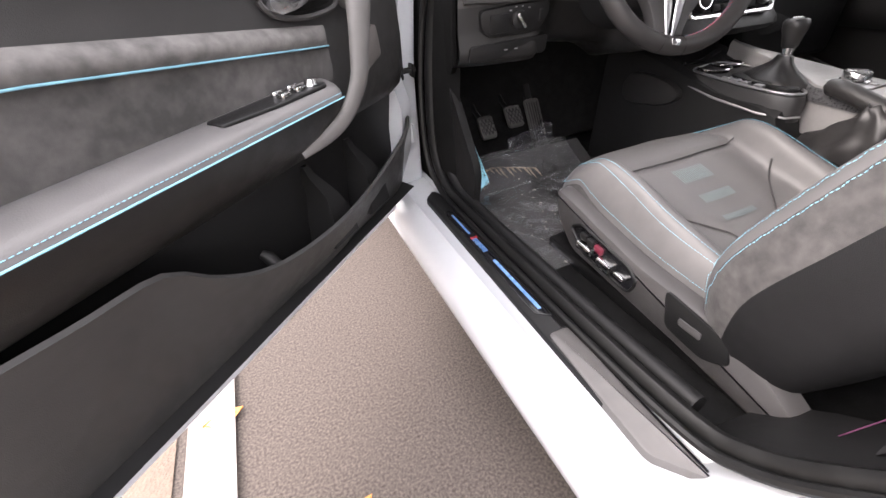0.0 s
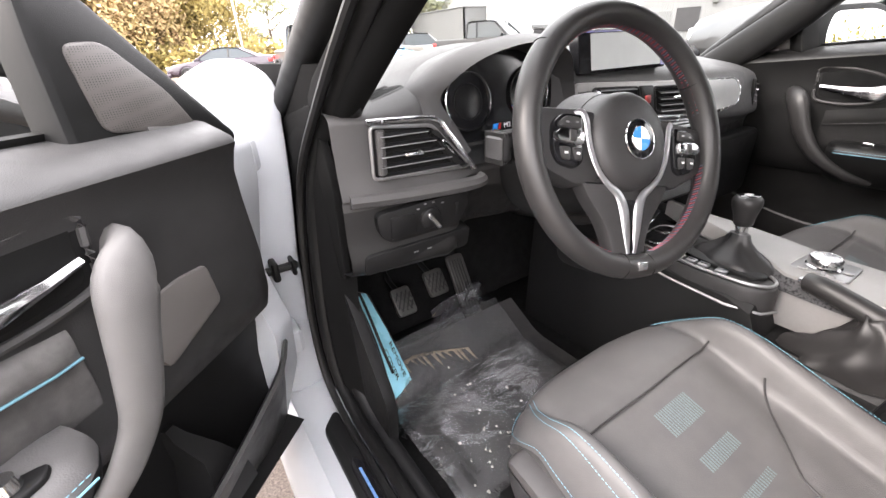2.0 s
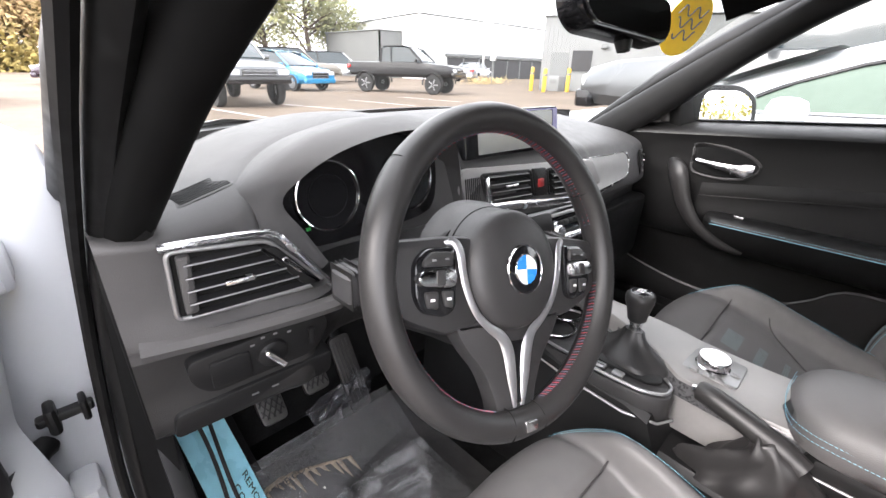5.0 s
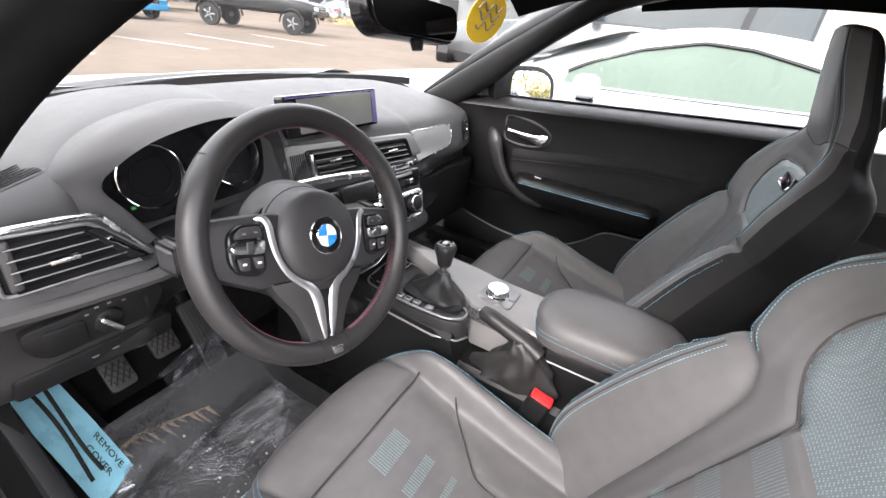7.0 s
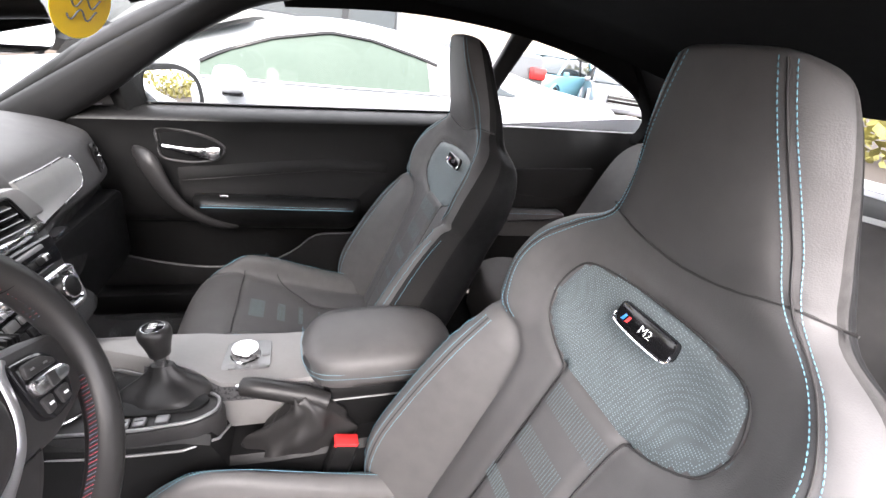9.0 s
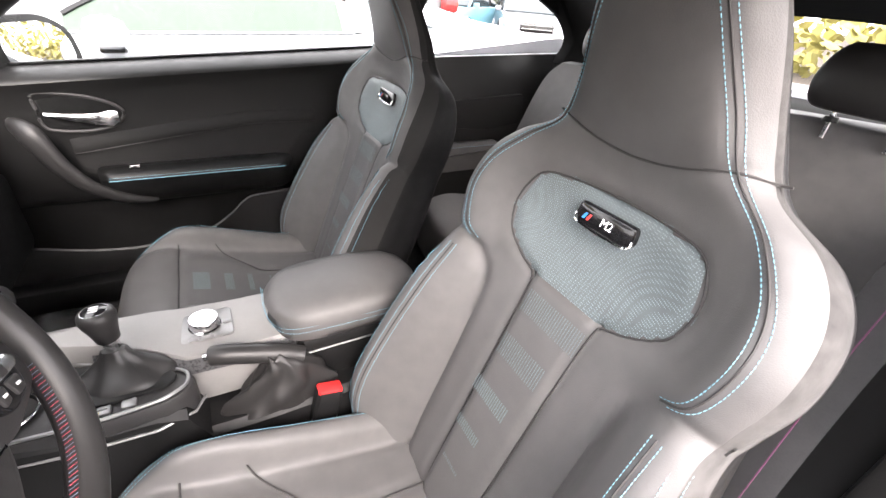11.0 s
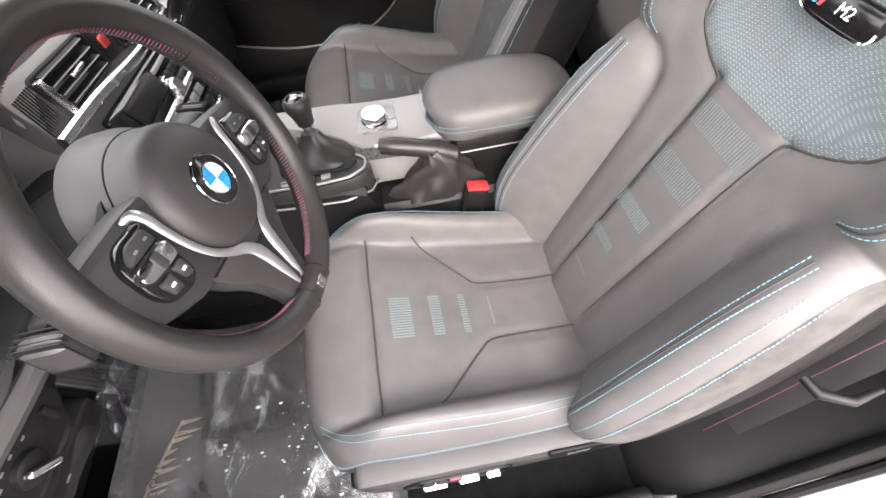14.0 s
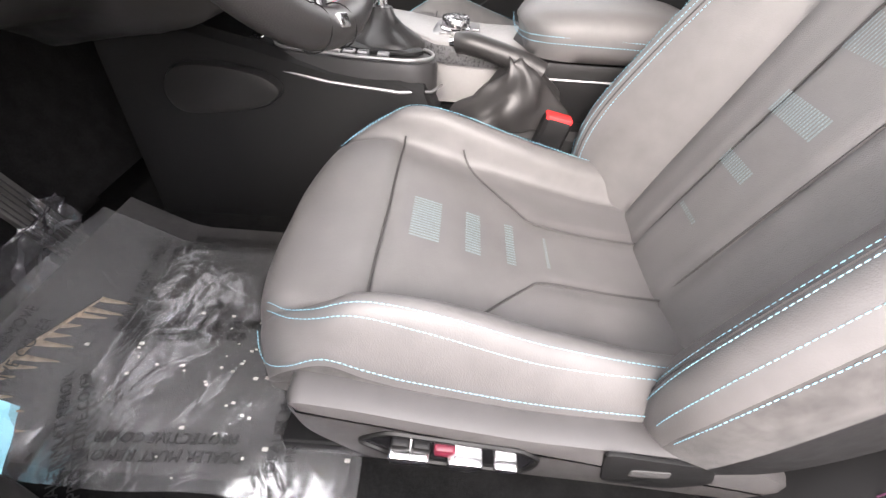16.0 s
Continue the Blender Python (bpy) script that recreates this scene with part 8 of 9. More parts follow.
def vehicle(name, kind, paint, x, y, turn, label, category, lift=0.0, scale=1.0):
    """A parked vehicle: lofted body, glazed cabin with pillars, wheels, lamps. turn: the way of its nose, degrees from +y."""
    shape, axles, wr, hw = SHAPES[kind]
    M0 = pose(x, y, 0, 0, 0, turn) @ Matrix.Scale(scale, 4)
    root = thing(name, (x, y, 0), label, category)
    P = lambda a, b, c: M0 @ V((a, b, c + lift))
    rows = []
    n = len(shape)
    for i, (l, zb, zs, zt, zr) in enumerate(shape):
        w = hw * (1 - 0.10 * max(0, (abs(l) - shape[-1][0] * 0.72) / (shape[-1][0] * 0.28)) ** 2)
        half = [(w * 0.86, zb), (w * 0.99, zb + 0.12), (w, zs - 0.1), (w * 0.985, zs), (w * 0.94, zt - 0.03), (w * 0.88, zt), (w * 0.3, zt + 0.012)]
        rows.append([P(a, l, z) for a, z in half] + [P(-a, l, z) for a, z in half[::-1]])
    part("body", Geo().loft(rows), paint, root, "", 35)
    cab = [(l, zt, zr) for l, _, _, zt, zr in shape if zr > 0]
    rows = []
    for l, zt, zr in cab:
        k = min(1, (zr - zt) / 0.5)
        wr_ = hw * (0.90 - 0.14 * k)
        half = [(hw * 0.90, zt - 0.02), (hw * (0.90 - 0.07 * k), zt + (zr - zt) * 0.5), (wr_, zr - 0.05 * k), (wr_ * 0.9, zr), (0, zr + 0.02 * k)]
        rows.append([P(a, l, z) for a, z in half] + [P(-a, l, z) for a, z in half[-2::-1]])
    part("cabin_glass", Geo().loft(rows), CARGLASS, root, "dark tinted windows", 35)
    # roof skin and pillars
    top = [c for c in cab if c[2] > c[1] + 0.2]
    rows = []
    for l, zt, zr in top:
        wr_ = hw * 0.77
        rows.append([P(a * wr_, l, zr + 0.012 + 0.012 * (1 - a * a)) for a in (-1.03, -0.6, 0, 0.6, 1.03)])
    rows2 = [[p - M0.to_3x3() @ V((0, 0, 0.05)) for p in r] for r in rows]
    part("roof", Geo().grid(rows).grid(rows2), paint, root)
    for sg in (-1, 1):
        for (l0, zt0, zr0), (l1, zt1, zr1) in ((cab[-1], top[-1]), (cab[0], top[0])):
            part("pillar", Geo().tube([P(sg * hw * 0.895, l0, zt0), P(sg * hw * 0.78, l1, zr1 - 0.02)], 0.04, 6), paint, root)
        lm = sum(t[0] for t in top) / len(top) - 0.15
        part("pillar", Geo().tube([P(sg * hw * 0.90, lm, top[0][1]), P(sg * hw * 0.78, lm - 0.05, top[len(top) // 2][2] - 0.03)], 0.035, 6), GLOSS, root)
        part("wing_mirror", Geo().box((-0.09, -0.05, -0.06), (0.09, 0.05, 0.07), 0.03, M0 @ Matrix.Translation((sg * (hw + 0.07), cab[-1][0] - 0.25, cab[-1][1] + 0.06 + lift))), paint, root)
        for ax in axles:
            m = M0 @ Matrix.Translation((sg * (hw - 0.11), ax, wr)) @ Matrix.Rotation(radians(90) * sg, 4, "Y")
            ty = part("wheel", Geo().lathe([(wr * 0.62, -0.1), (wr * 0.95, -0.1), (wr, -0.06), (wr, 0.08), (wr * 0.95, 0.115), (wr * 0.64, 0.12)], m, 28), TYRE, root, "black tyre with alloy rim")
            part("rim", Geo().lathe([(wr * 0.64, 0.115), (wr * 0.60, 0.09), (wr * 0.55, 0.07), (wr * 0.12, 0.085), (0, 0.085)], m, 28), RIMM if kind != "pickup" or lift < 0.1 else TYRE, ty)
            for k in range(5):
                part("rim_spoke", Geo().box((-0.03, wr * 0.08, 0.08), (0.03, wr * 0.6, 0.105), 0.01, m @ Matrix.Rotation(k * math.tau / 5, 4, "Z")), RIMM, ty)
            arc = [M0 @ V((sg * (hw + 0.004), ax + (wr * 1.2) * math.cos(a), max(0.3, wr + (wr * 1.22) * math.sin(a)))) for a in np.linspace(0, math.pi, 14)]
            part("wheel_arch", Geo().tube(arc, 0.05, 6, flat=(0.5, 1.2), up=tuple(M0.to_3x3() @ V((1, 0, 0)))), TYRE if kind == "pickup" else paint, root)
        nose = shape[-2]
        part("headlamp", Geo().box((-0.17, -0.14, -0.07), (0.17, 0.06, 0.07), 0.03, M0 @ Matrix.Translation((sg * hw * 0.72, shape[-1][0] - 0.05, nose[3] - 0.14 + lift))), LAMP, root, "clear headlamp")
        tail = shape[0]
        part("tail_lamp", Geo().box((-0.16, -0.05, -0.07), (0.16, 0.16, 0.07), 0.03, M0 @ Matrix.Translation((sg * hw * 0.78, tail[0] + 0.04, tail[3] - 0.14 + lift))), TAIL, root, "red tail lamp")
    nose = shape[-1]
    gr = part("grille", Geo().box((-hw * 0.5, -0.05, -0.15), (hw * 0.5, 0.03, 0.14), 0.03, M0 @ Matrix.Translation((0, nose[0], nose[3] - 0.10 + lift))), GLOSS, root, "black grille")
    for k in range(3):
        part("grille_bar", Geo().box((-hw * 0.48, 0.0, -0.012), (hw * 0.48, 0.05, 0.012), 0.008, M0 @ Matrix.Translation((0, nose[0], nose[3] - 0.19 + k * 0.09 + lift))), RIMM, gr)
    part("bumper", Geo().box((-hw * 0.93, -0.16, -0.10), (hw * 0.93, 0.06, 0.10), 0.04, M0 @ Matrix.Translation((0, nose[0], nose[1] + 0.02 + lift))), GLOSS if kind == "pickup" else paint, root)
    part("bumper", Geo().box((-hw * 0.93, -0.06, -0.10), (hw * 0.93, 0.14, 0.10), 0.04, M0 @ Matrix.Translation((0, shape[0][0], shape[0][1] + 0.06 + lift))), RIMM if kind == "pickup" else paint, root)
    part("number_plate", Geo().box((-0.16, -0.02, -0.06), (0.16, 0.015, 0.06), 0.005, M0 @ Matrix.Translation((0, shape[0][0] - 0.04, shape[0][3] - 0.28 + lift))), PLATE, root, "blank grey plate")
    return root


BLACKP = mat("black_car_paint", (0.008, 0.008, 0.009), 0.35, var=0.03, rvar=0.01, coat=0.15, spec=0.3)
GREYP = mat("grey_car_paint", (0.10, 0.105, 0.11), 0.3, var=0.03, rvar=0.01, metal=0.4, coat=0.6)
TANP = mat("tan_car_paint", (0.15, 0.135, 0.115), 0.3, var=0.03, rvar=0.01, metal=0.4, coat=0.6)
BLUEP = mat("bright_blue_paint", (0.015, 0.17, 0.34), 0.25, var=0.03, rvar=0.01, coat=0.6)
SILVP = mat("silver_car_paint", (0.28, 0.29, 0.32), 0.3, var=0.03, rvar=0.01, metal=0.6, coat=0.6)
DARKP = mat("dark_plum_paint", (0.03, 0.02, 0.03), 0.2, var=0.03, rvar=0.01, coat=0.6)
PALEB = mat("pale_blue_paint", (0.16, 0.36, 0.45), 0.3, var=0.03, rvar=0.01, coat=0.5)
vehicle("pickup_truck", "pickup", BLACKP, 11.6, 14.5, -154, "black lifted crew-cab pickup truck parked in the lot", "truck", 0.16, 0.88)
vehicle("pickup_truck", "pickup", GREYP, 3.75, 13.0, -180, "grey crew-cab pickup truck parked nose out", "truck", 0.05, 0.9)
vehicle("hatchback", "hatch", BLUEP, 8.1, 18.3, -165, "bright blue hatchback parked in the lot", "car")
vehicle("large_suv", "suv", TANP, 11.4, 23.8, -115, "tan sport utility vehicle parked in the lot", "car", 0.05)
vehicle("small_suv", "suv", PAINT, 15.2, 25.5, -120, "white sport utility vehicle parked in the lot", "car")
vehicle("sedan", "sedan", SILVP, 27.5, 24.8, -70, "silver saloon parked by the building", "car")
vehicle("sedan", "sedan", SILVP, -2.45, 14.4, -20, "pale silver saloon seen from behind in the lot", "car")
vehicle("sedan", "sedan", DARKP, 2.7, 23.8, 68, "dark saloon parked across the lot", "car")
vehicle("sedan", "sedan", PAINT, -6.0, 33.0, -60, "white saloon parked by the trees", "car")
vehicle("hatchback", "hatch", PALEB, 12.9, -8.1, 35, "pale blue hatchback parked behind", "car")
vehicle("sedan", "sedan", SILVP, 11.3, -9.6, 60, "silver saloon parked behind", "car")
vehicle("pickup_truck", "pickup", GREYP, 5.15, -0.25, 0, "dark grey pickup truck parked two bays away", "truck", 0.05, 1.02)

# white sports coupe in the next bay
nc = thing("sports_coupe", (2.5, 0, 0), "white low sports coupe with pale green windows parked alongside", "car")
NP = [  # along, shoulder, top
    (2.35, 0.50, 0.52), (2.2, 0.58, 0.62), (1.7, 0.66, 0.70), (1.2, 0.73, 0.79), (0.75, 0.79, 0.88), (0.52, 0.82, 0.945), (0.25, 0.835, 1.06), (-0.05, 0.845, 1.165), (-0.4, 0.86, 1.225), (-0.75, 0.875, 1.215), (-1.1, 0.90, 1.165), (-1.55, 0.92, 1.065), (-1.95, 0.93, 0.985), (-2.2, 0.90, 0.95), (-2.35, 0.6, 0.64)]
NP = spl(NP, 4)
rows = []
for l, zs, zt in NP:
    w = 0.93 * (1 - 0.14 * max(0, (abs(l) - 1.6) / 0.75) ** 2)
    k = max(0, min(1, (zt - zs - 0.03) / 0.25))
    wt = w * (0.86 - 0.24 * k)
    half = [(w * 0.9, 0.16), (w * 0.99, 0.3), (w, 0.55 if zs > 0.6 else zs * 0.8), (w * 0.985, zs - 0.04), (w * 0.94, zs), (wt + (w * 0.94 - wt) * 0.45, zs + (zt - zs) * 0.55), (wt, zt - 0.035 * k - 0.01), (wt * 0.85, zt), (0, zt + 0.012)]
    rows.append([V((2.50 - a, l, z)) for a, z in half] + [V((2.50 + a, l, z)) for a, z in half[-2::-1]])
part("body", Geo().loft(rows), PAINT, nc, "", 50)


def flank(y, f, off=0.0):
    """A place on the coupe's cabin side: f from the shoulder up to the roof's edge."""
    zs, zt = np.interp(-y, -NP[:, 0], NP[:, 1]), np.interp(-y, -NP[:, 0], NP[:, 2])
    k = max(0, min(1, (zt - zs - 0.03) / 0.25))
    w = 0.93
    wt = w * (0.86 - 0.24 * k)
    a = [(w * 0.94, zs), (wt + (w * 0.94 - wt) * 0.45, zs + (zt - zs) * 0.55), (wt, zt - 0.035 * k - 0.01)]
    if f < 0.55:
        t = f / 0.55
        q = [a[0][i] + (a[1][i] - a[0][i]) * t for i in (0, 1)]
    else:
        t = (f - 0.55) / 0.45
        q = [a[1][i] + (a[2][i] - a[1][i]) * t for i in (0, 1)]
    return V((2.50 - q[0] - off, y, q[1] + off * 0.3))


def win(y):
    """The lower and upper height of the side window."""
    return 0.885 + 0.035 * (-y) / 0.9, float(np.interp(-y, [-0.30, -0.1, 0.1, 0.38, 0.6, 0.85, 1.0], [0.885, 0.985, 1.07, 1.14, 1.13, 1.075, 1.03]))


def height_f(y, z):
    zs, zt = np.interp(-y, -NP[:, 0], NP[:, 1]), np.interp(-y, -NP[:, 0], NP[:, 2])
    k = max(0, min(1, (zt - zs - 0.03) / 0.25))
    return float(np.clip((z - zs) / max(0.02, (zt - 0.035 * k - 0.01 - zs)), 0, 1))


ysw = np.linspace(0.22, -0.96, 30)
rows = [[flank(y, height_f(y, win(y)[0] + (win(y)[1] - win(y)[0]) * t), 0.008) for t in np.linspace(0, 1, 7)] for y in ysw]
part("side_window", Geo().grid(rows), GREENGLASS, nc, "pale green side window")
edge = [flank(y, height_f(y, win(y)[1]), 0.010) for y in ysw]
part("window_seal", Geo().tube(edge, 0.012, 6), GLOSS, nc, "black window seal")
part("window_seal", Geo().tube([flank(y, height_f(y, win(y)[0]), 0.009) for y in ysw], 0.006, 6), PAINT, nc)
part("pillar_panel", Geo().grid([[flank(y, height_f(y, win(y)[0] + (win(y)[1] - win(y)[0]) * t), 0.011) for t in np.linspace(0, 1, 5)] for y in (-0.90, -0.96, -1.02)]), mat("grey_pillar", (0.22, 0.21, 0.2), 0.3), nc, "grey door pillar panel")
rows = [[flank(y, height_f(y, 0.955 + (1.055 - 0.03 * (-y - 1.1) - 0.955) * t * max(0.1, min(1, (1.42 + y) / 0.25))), 0.009) for t in np.linspace(0, 1, 4)] for y in np.linspace(-1.08, -1.42, 10)]
part("quarter_window", Geo().grid(rows), CARGLASS, nc, "small dark quarter window")
wsr = []
for t in np.linspace(0.04, 0.92, 8):
    y = 0.52 - 0.58 * t
    zt = np.interp(-y, -NP[:, 0], NP[:, 2])
    wsr.append([V((2.5 + s * (0.72 - 0.12 * t), y + 0.012, zt + 0.012 + 0.012 * (1 - s * s))) for s in np.linspace(-1, 1, 9)])
part("windscreen", Geo().grid(wsr), GREENGLASS, nc, "pale windscreen")
mm = Matrix.Translation((1.50, 0.07, 0.90)) @ Matrix.Rotation(radians(12), 4, "Z")
part("wing_mirror", Geo().box((-0.085, -0.075, -0.045), (0.085, 0.06, 0.06), 0.04, mm), PAINT, nc, "white door mirror")
part("mirror_foot", Geo().box((-0.02, -0.06, -0.065), (0.16, 0.03, -0.045), 0.01, mm), GLOSS, nc)
for ax in (-1.35, 1.4):
    for sg in (-1, 1):
        m = Matrix.Translation((2.5 + sg * 0.82, ax, 0.34)) @ Matrix.Rotation(radians(90) * sg, 4, "Y")
        ty = part("wheel", Geo().lathe([(0.22, -0.1), (0.32, -0.1), (0.34, -0.06), (0.34, 0.08), (0.325, 0.11), (0.23, 0.115)], m, 28), TYRE, nc)
        part("rim", Geo().lathe([(0.23, 0.11), (0.21, 0.07), (0.05, 0.085), (0, 0.085)], m, 28), RIMM, ty)
part("door_gap", Geo().tube([V((1.572, 0.25, 0.80)), V((1.565, 0.27, 0.6)), V((1.57, 0.24, 0.4))], 0.004, 5), GLOSS, nc)

# warehouse and showroom at the edge of the lot
WALL = mat("pale_metal_cladding", (0.20, 0.205, 0.205), 0.6, var=0.06, scale=8)
WALL2 = mat("white_render", (0.74, 0.74, 0.73), 0.8, var=0.05, scale=6)
GREYW = mat("grey_cladding", (0.15, 0.155, 0.155), 0.7, var=0.08, scale=6)
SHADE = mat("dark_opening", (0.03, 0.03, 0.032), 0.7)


def building(name, corners, h, material, label, lips=True):
    """An upright block over a ground outline with a flat roof and a parapet."""
    root = thing(name, (*corners[0], 0), label, "building")
    o = [V((*c, 0)) for c in corners]
    for i, a in enumerate(o):
        b = o[(i + 1) % len(o)]
        d = (b - a).normalized()
        n = V((-d.y, d.x, 0)) * 0.15
        part("wall", Geo().loft([[a, b, b + n, a + n], [p + V((0, 0, h)) for p in (a, b, b + n, a + n)]]), material, root)
        if lips:
            part("parapet", Geo().tube([a + V((0, 0, h + 0.02)), b + V((0, 0, h + 0.02))], 0.14, 4, flat=(1, 0.5)), GREYW, root)
    part("roof", Geo().add([p + V((0, 0, h - 0.1)) for p in o], [tuple(range(len(o)))]), GREYW, root)
    return root


wh = building("warehouse", [(20.6, 13.8), (26.0, 1.0), (45, 8), (38, 22)], 3.6, WALL, "pale metal-clad warehouse with a dark window")
fw = frame_of((20.6, 13.8, 0), (5.4, -12.8, 0), (0, 0, 1))
for i in range(60):
    part("cladding_rib", Geo().slab(rect(i * 0.23, 0.05, i * 0.23 + 0.03, 3.5), 0.0, 0.03, lambda a, b, d: fw(a, b, d)), WALL, wh)
part("window", Geo().slab(rect(1.6, 1.0, 2.6, 2.0), 0.0, 0.06, lambda a, b, d: fw(a, b, d)), SHADE, wh, "dark square window")
part("door", Geo().slab(rect(0.5, 0, 1.4, 1.9), 0.0, 0.05, lambda a, b, d: fw(a, b, d)), GREYW, wh, "grey service door")
part("lamp", Geo().box((3.0, 2.1, 0.0), (3.3, 2.3, 0.2), 0.03, pose_of((20.6, 13.8, 0), (5.4, -12.8, 0), (0, 0, 1))), GREYW, wh)
sh = building("showroom", [(26, 30), (45.5, 30), (60, 50), (30, 52)], 5.2, WALL2, "long white building with dark garage bays")
for i in range(7):
    a = 29.5 + i * 2.3
    part("garage_bay", Geo().box((a, 29.9, 0.0), (a + 2.05, 29.98, 1.9), 0.0), SHADE, sh, "dark garage opening")
    part("bay_post", Geo().box((a + 2.07, 29.85, 0.0), (a + 2.22, 30.0, 2.0), 0.02), GREYW, sh)
part("fascia", Geo().box((29.2, 29.75, 1.95), (45.6, 29.95, 2.25), 0.02), GREYW, sh)
building("annex", [(24.0, 33), (33.5, 33), (33.5, 42), (24, 42)], 3.9, GREYW, "grey flat-roofed annex building")
building("far_building", [(24, -16), (26, -6), (40, -6), (40, -16)], 4.0, mat("beige_render", (0.5, 0.44, 0.36), 0.8), "beige building behind the lot")
YELLOWP = mat("yellow_post_paint", (0.45, 0.28, 0.02), 0.5, var=0.15)
for x, y, h in ((19.1, 13.3, 1.15), (20.0, 11.7, 1.15), (18.6, 12.2, 1.1), (21.5, 10.6, 1.1)):
    bo = thing("bollard", (x, y, 0), "yellow painted steel bollard", "bollard", "bollards")
    part("post", Geo().lathe([(0.10, 0.0), (0.10, h - 0.06), (0.07, h - 0.01), (0, h)], pose(x, y, 0), 16), YELLOWP, bo)
    part("band", Geo().lathe([(0.104, h - 0.35), (0.104, h - 0.25)], pose(x, y, 0), 16), GREYW, bo)
cab = thing("utility_box", (20.2, 12.3, 0), "pale steel utility cabinet by the warehouse", "cabinet")
part("case", Geo().box((19.9, 12.2, 0), (20.6, 12.8, 0.75), 0.03), WALL, cab)
part("vent", Geo().box((19.88, 12.3, 0.4), (19.91, 12.7, 0.6), 0.005), GREYW, cab)
for x, y, h in ((7.5, 44.0, 9.0), (-4.2, 30.0, 9.0), (30.0, 26.0, 7.5)):
    lp = thing("lamp_post", (x, y, 0), "tall grey car-park lamp post", "lamp post", "lamp posts")
    part("pole", Geo().lathe([(0.30, 0), (0.30, 0.7), (0.09, 0.72), (0.06, h)], pose(x, y, 0), 14), WALL2, lp)
    part("arm", Geo().tube([(x, y, h - 0.1), (x + 0.9, y, h)], 0.04, 8), WALL2, lp)
    part("lamp_head", Geo().box((x + 0.7, y - 0.15, h - 0.05), (x + 1.3, y + 0.15, h + 0.06), 0.04), GREYW, lp)
sg_ = thing("sign_post", (23.0, 19.2, 0), "small white sign on a thin post", "sign")
part("pole", Geo().tube([(23, 19.2, 0), (23, 19.2, 2.0)], 0.03, 8), GREYW, sg_)
part("plate", Geo().box((22.75, 19.1, 1.5), (23.2, 19.2, 2.1), 0.01), WALL2, sg_)

# trees
BARK = mat("tree_bark", (0.10, 0.075, 0.055), 0.95, var=0.4, scale=12, bump=0.8, bscale=20)
FOLI = [mat("autumn_leaves", (0.36, 0.22, 0.11), 0.8, var=0.35, scale=0.8, var2=(0.46, 0.38, 0.17)), mat("green_leaves", (0.24, 0.26, 0.12), 0.8, var=0.4, scale=0.8, var2=(0.36, 0.34, 0.16)), mat("olive_leaves", (0.26, 0.20, 0.06), 0.8, var=0.5, scale=0.8)]


def tree(x, y, h, r, fol, label, seed, thin=1.0):
    rg = random.Random(seed)
    root = thing("tree", (x, y, 0), label, "tree", "trees")
    g = Geo().tube(spl([(x, y, 0), (x + 0.1, y, h * 0.2), (x - 0.1, y + 0.1, h * 0.45), (x, y, h * 0.8)], 4), [0.24 * h / 7 * (1 - i / 14) for i in range(13)], 9)
    tips = []
    for i in range(15):
        a, z = i * 2.4 + rg.random(), h * rg.uniform(0.14, 0.72)
        d = V((math.cos(a), math.sin(a), 0))
        p0 = V((x, y, z))
        p2 = p0 + d * r * rg.uniform(0.6, 0.95) + V((0, 0, h * rg.uniform(0.08, 0.28)))
        g.tube([p0, p0.lerp(p2, 0.5) + V((0, 0, 0.15)), p2], [0.08 * h / 7, 0.05 * h / 7, 0.015], 6)
        tips += [p2, p0.lerp(p2, 0.65)]
    part("trunk", g, BARK, root)
    g = Geo()
    for c in tips + [V((x, y, h * 0.85))] * 3:
        for _ in range(int(330 * thin)):
            q = c + V((rg.gauss(0, 0.34) * r * 0.6, rg.gauss(0, 0.34) * r * 0.6, rg.gauss(0, 0.30) * h * 0.34))
            if q.z < h * 0.10:
                continue
            s = rg.uniform(0.07, 0.17) * h / 7
            u = V((rg.uniform(-1, 1), rg.uniform(-1, 1), rg.uniform(-1, 1))).normalized() * s
            v = u.orthogonal().normalized() * s * 0.55
            g.add([q - u, q + v, q + u, q - v], [(0, 1, 2, 3)])
    part("crown", g, fol, root, "", 0)
    return root


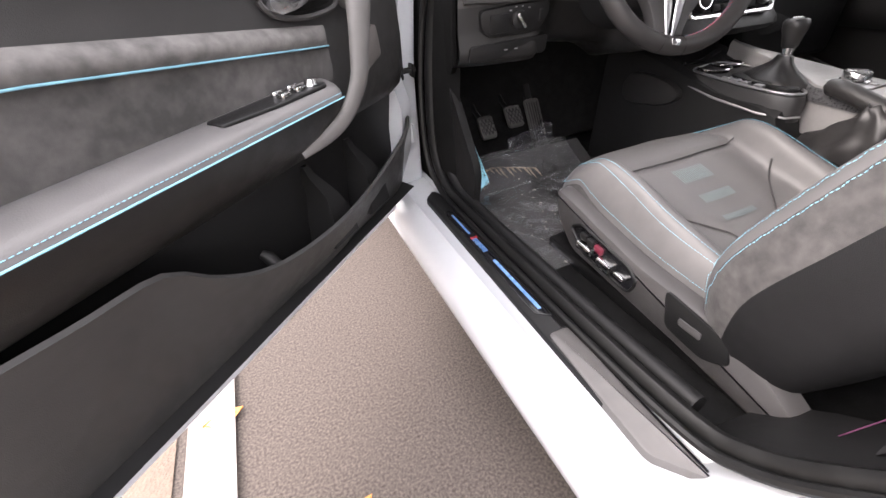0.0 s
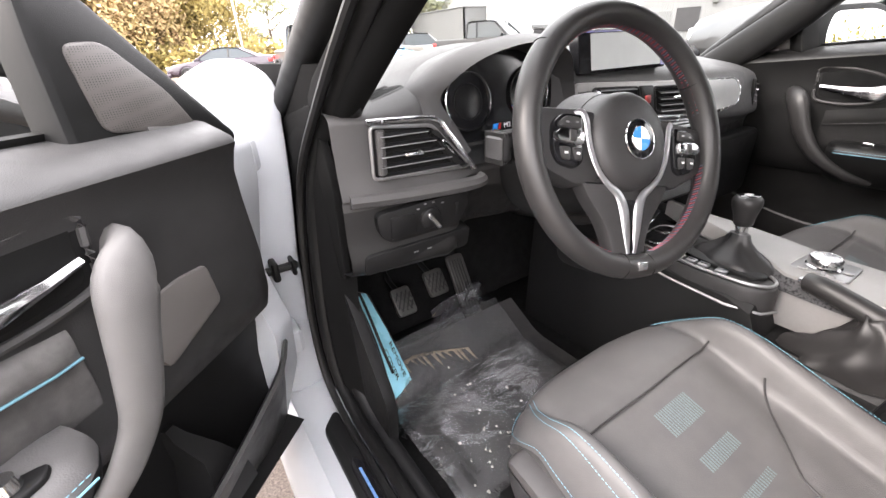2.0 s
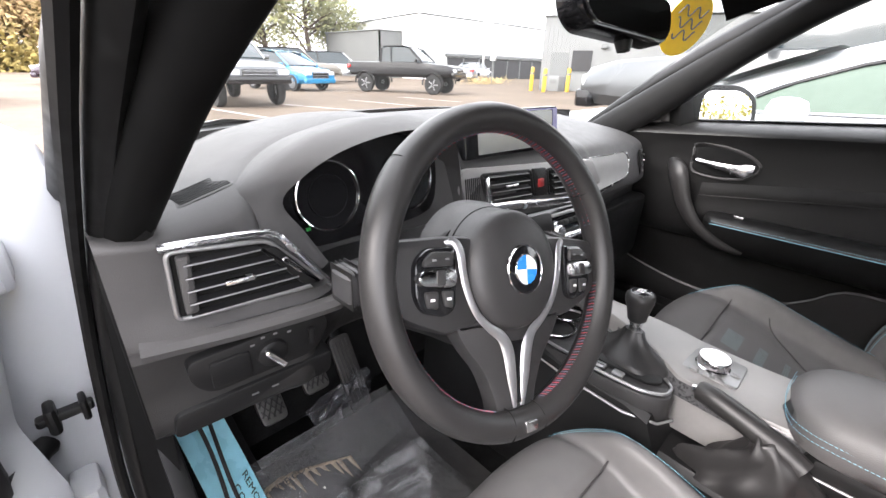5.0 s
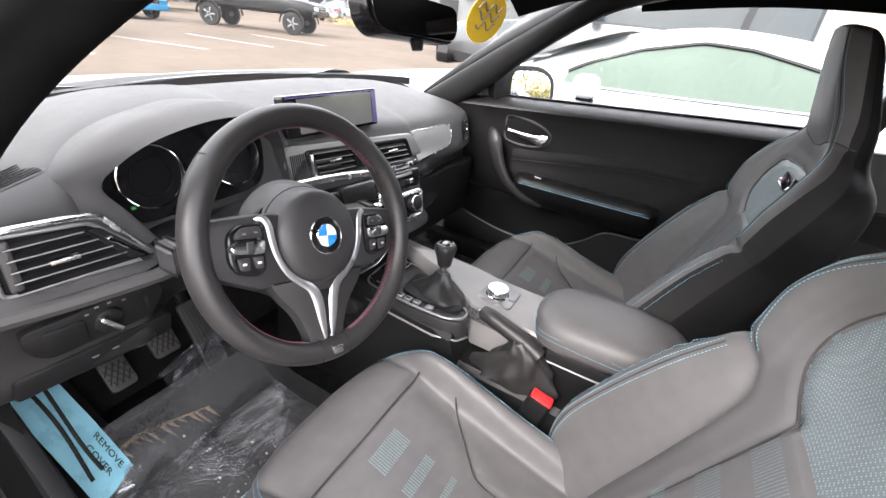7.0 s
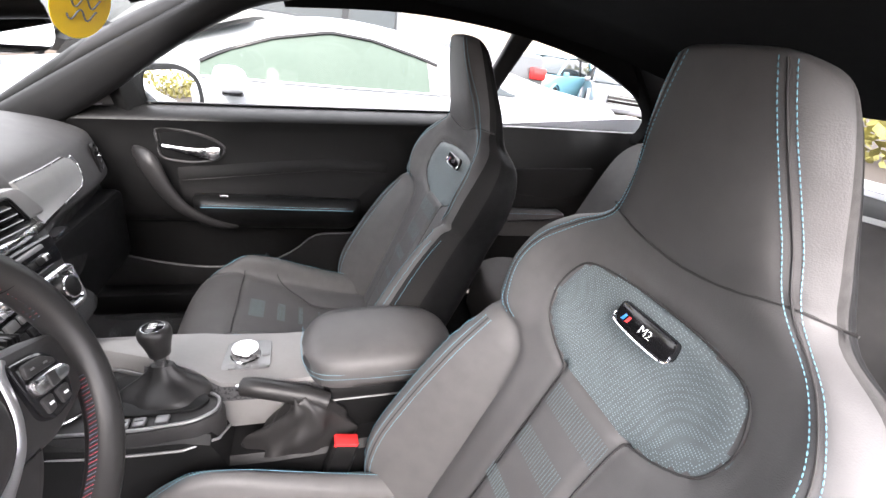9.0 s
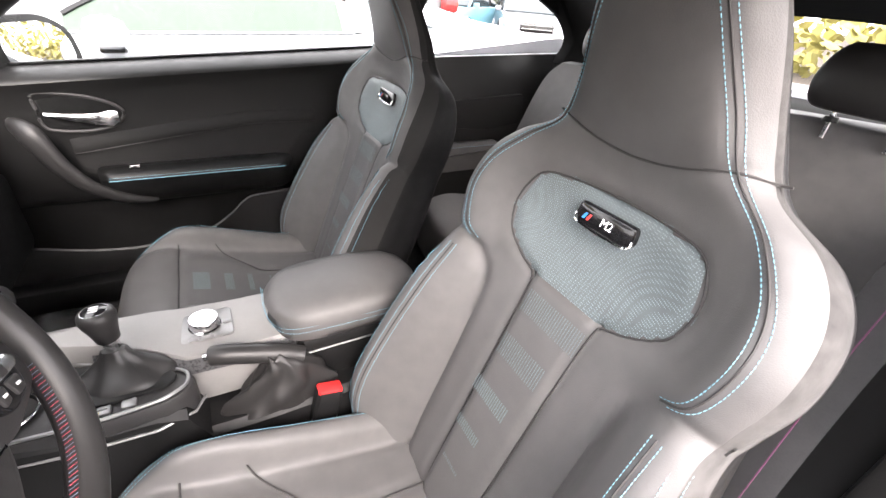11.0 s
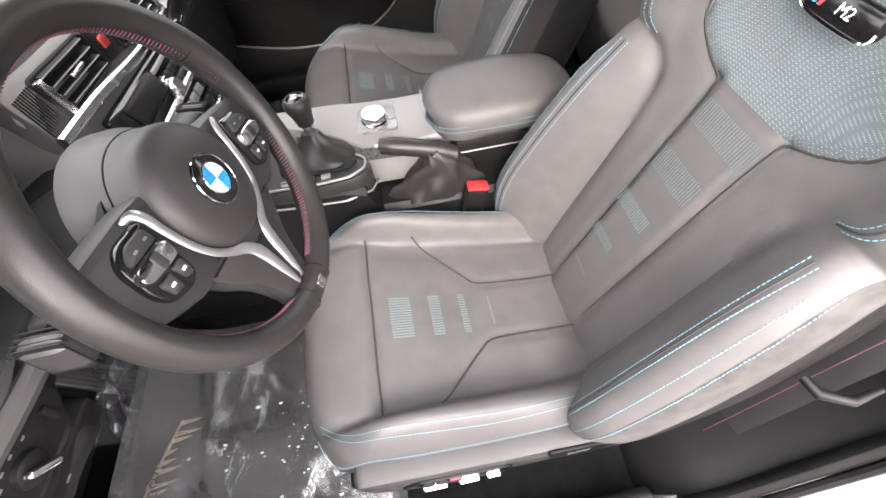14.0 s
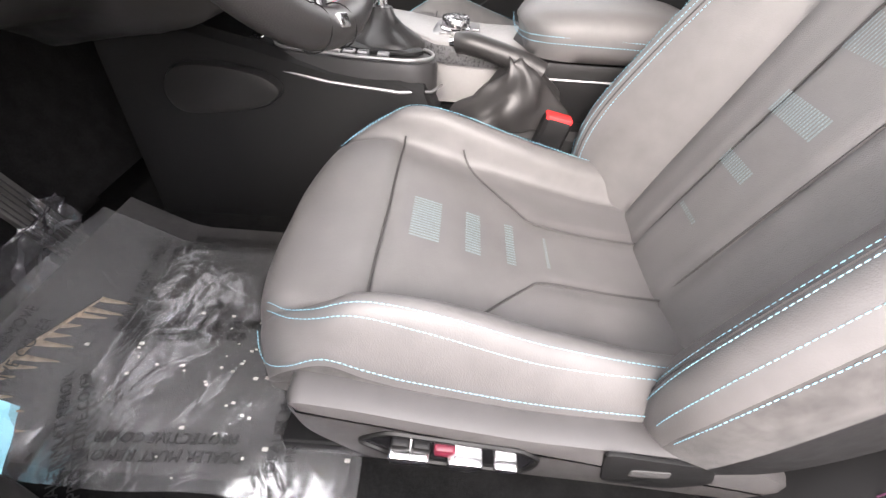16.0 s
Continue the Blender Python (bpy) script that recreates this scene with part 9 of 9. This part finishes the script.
for i, (x, y, h, r, k) in enumerate(((-7.5, 46, 9.5, 3.4, 0), (-3.6, 47, 11, 3.8, 0), (0.2, 46, 10, 3.4, 0), (3.0, 48, 10, 3.6, 2), (-11, 47, 9, 3.4, 2), (-15, 48, 9, 4, 1), (6.5, 52, 9, 4, 2), (22.5, 43, 11, 4.2, 1), (19.0, 45, 9, 3.4, 1), (26.5, 44, 8, 3, 1), (13, 55, 8, 4, 1), (-20, 50, 9, 4, 0), (-5.6, 50, 12, 4, 1), (-1.6, 51, 12, 4, 0), (1.6, 50, 12, 4, 2), (-9.5, 51, 11, 4, 0), (-13, 52, 11, 4, 1))):
    tree(x, y, h, r, FOLI[k], ("orange autumn tree with dense leaves", "green leafy tree with thin crown", "olive and brown leafy tree")[k], i + 5, 0.55 if k == 1 else 1.0)
# low hedge under the trees
rg = random.Random(3)
g = Geo()
for _ in range(9000):
    q = V((rg.uniform(-26, 12), 44 + rg.gauss(0, 0.7), abs(rg.gauss(0.6, 0.9))))
    s = rg.uniform(0.12, 0.30)
    u = V((rg.uniform(-1, 1), rg.uniform(-1, 1), rg.uniform(-1, 1))).normalized() * s
    v = u.orthogonal().normalized() * s * 0.6
    g.add([q - u, q + v, q + u, q - v], [(0, 1, 2, 3)])
tagged(link("hedge", g, FOLI[2], None, "", 0), "low brown-green hedge at the edge of the lot", "hedge", "", "stuff")
g = Geo()
for _ in range(900):
    q = V((24.0 + rg.gauss(0, 1.0), 20.5 + rg.gauss(0, 0.5), abs(rg.gauss(0.2, 0.15))))
    s = rg.uniform(0.05, 0.13)
    u = V((rg.uniform(-1, 1), rg.uniform(-1, 1), rg.uniform(-0.3, 1))).normalized() * s
    v = u.orthogonal().normalized() * s * 0.3
    g.add([q - u, q + v, q + u, q - v], [(0, 1, 2, 3)])
tagged(link("ornamental_grass", g, FOLI[0], None, "", 0), "tufts of yellowed ornamental grass in a bed", "grass", "", "stuff")
# bank of yellow-green verge behind, seen in the mirror and rear glass
VERGE = mat("yellow_verge", (0.33, 0.30, 0.10), 0.95, var=0.5, scale=3)
g = Geo()
for _ in range(5000):
    q = V((rg.uniform(-18, 22), -16 + rg.gauss(0, 1.2), abs(rg.gauss(1.2, 0.9))))
    s = rg.uniform(0.1, 0.3)
    u = V((rg.uniform(-1, 1), rg.uniform(-1, 1), rg.uniform(-1, 1))).normalized() * s
    v = u.orthogonal().normalized() * s * 0.6
    g.add([q - u, q + v, q + u, q - v], [(0, 1, 2, 3)])
tagged(link("verge_bushes", g, VERGE, None, "", 0), "yellow-green bushes behind the car park", "bushes", "", "stuff")
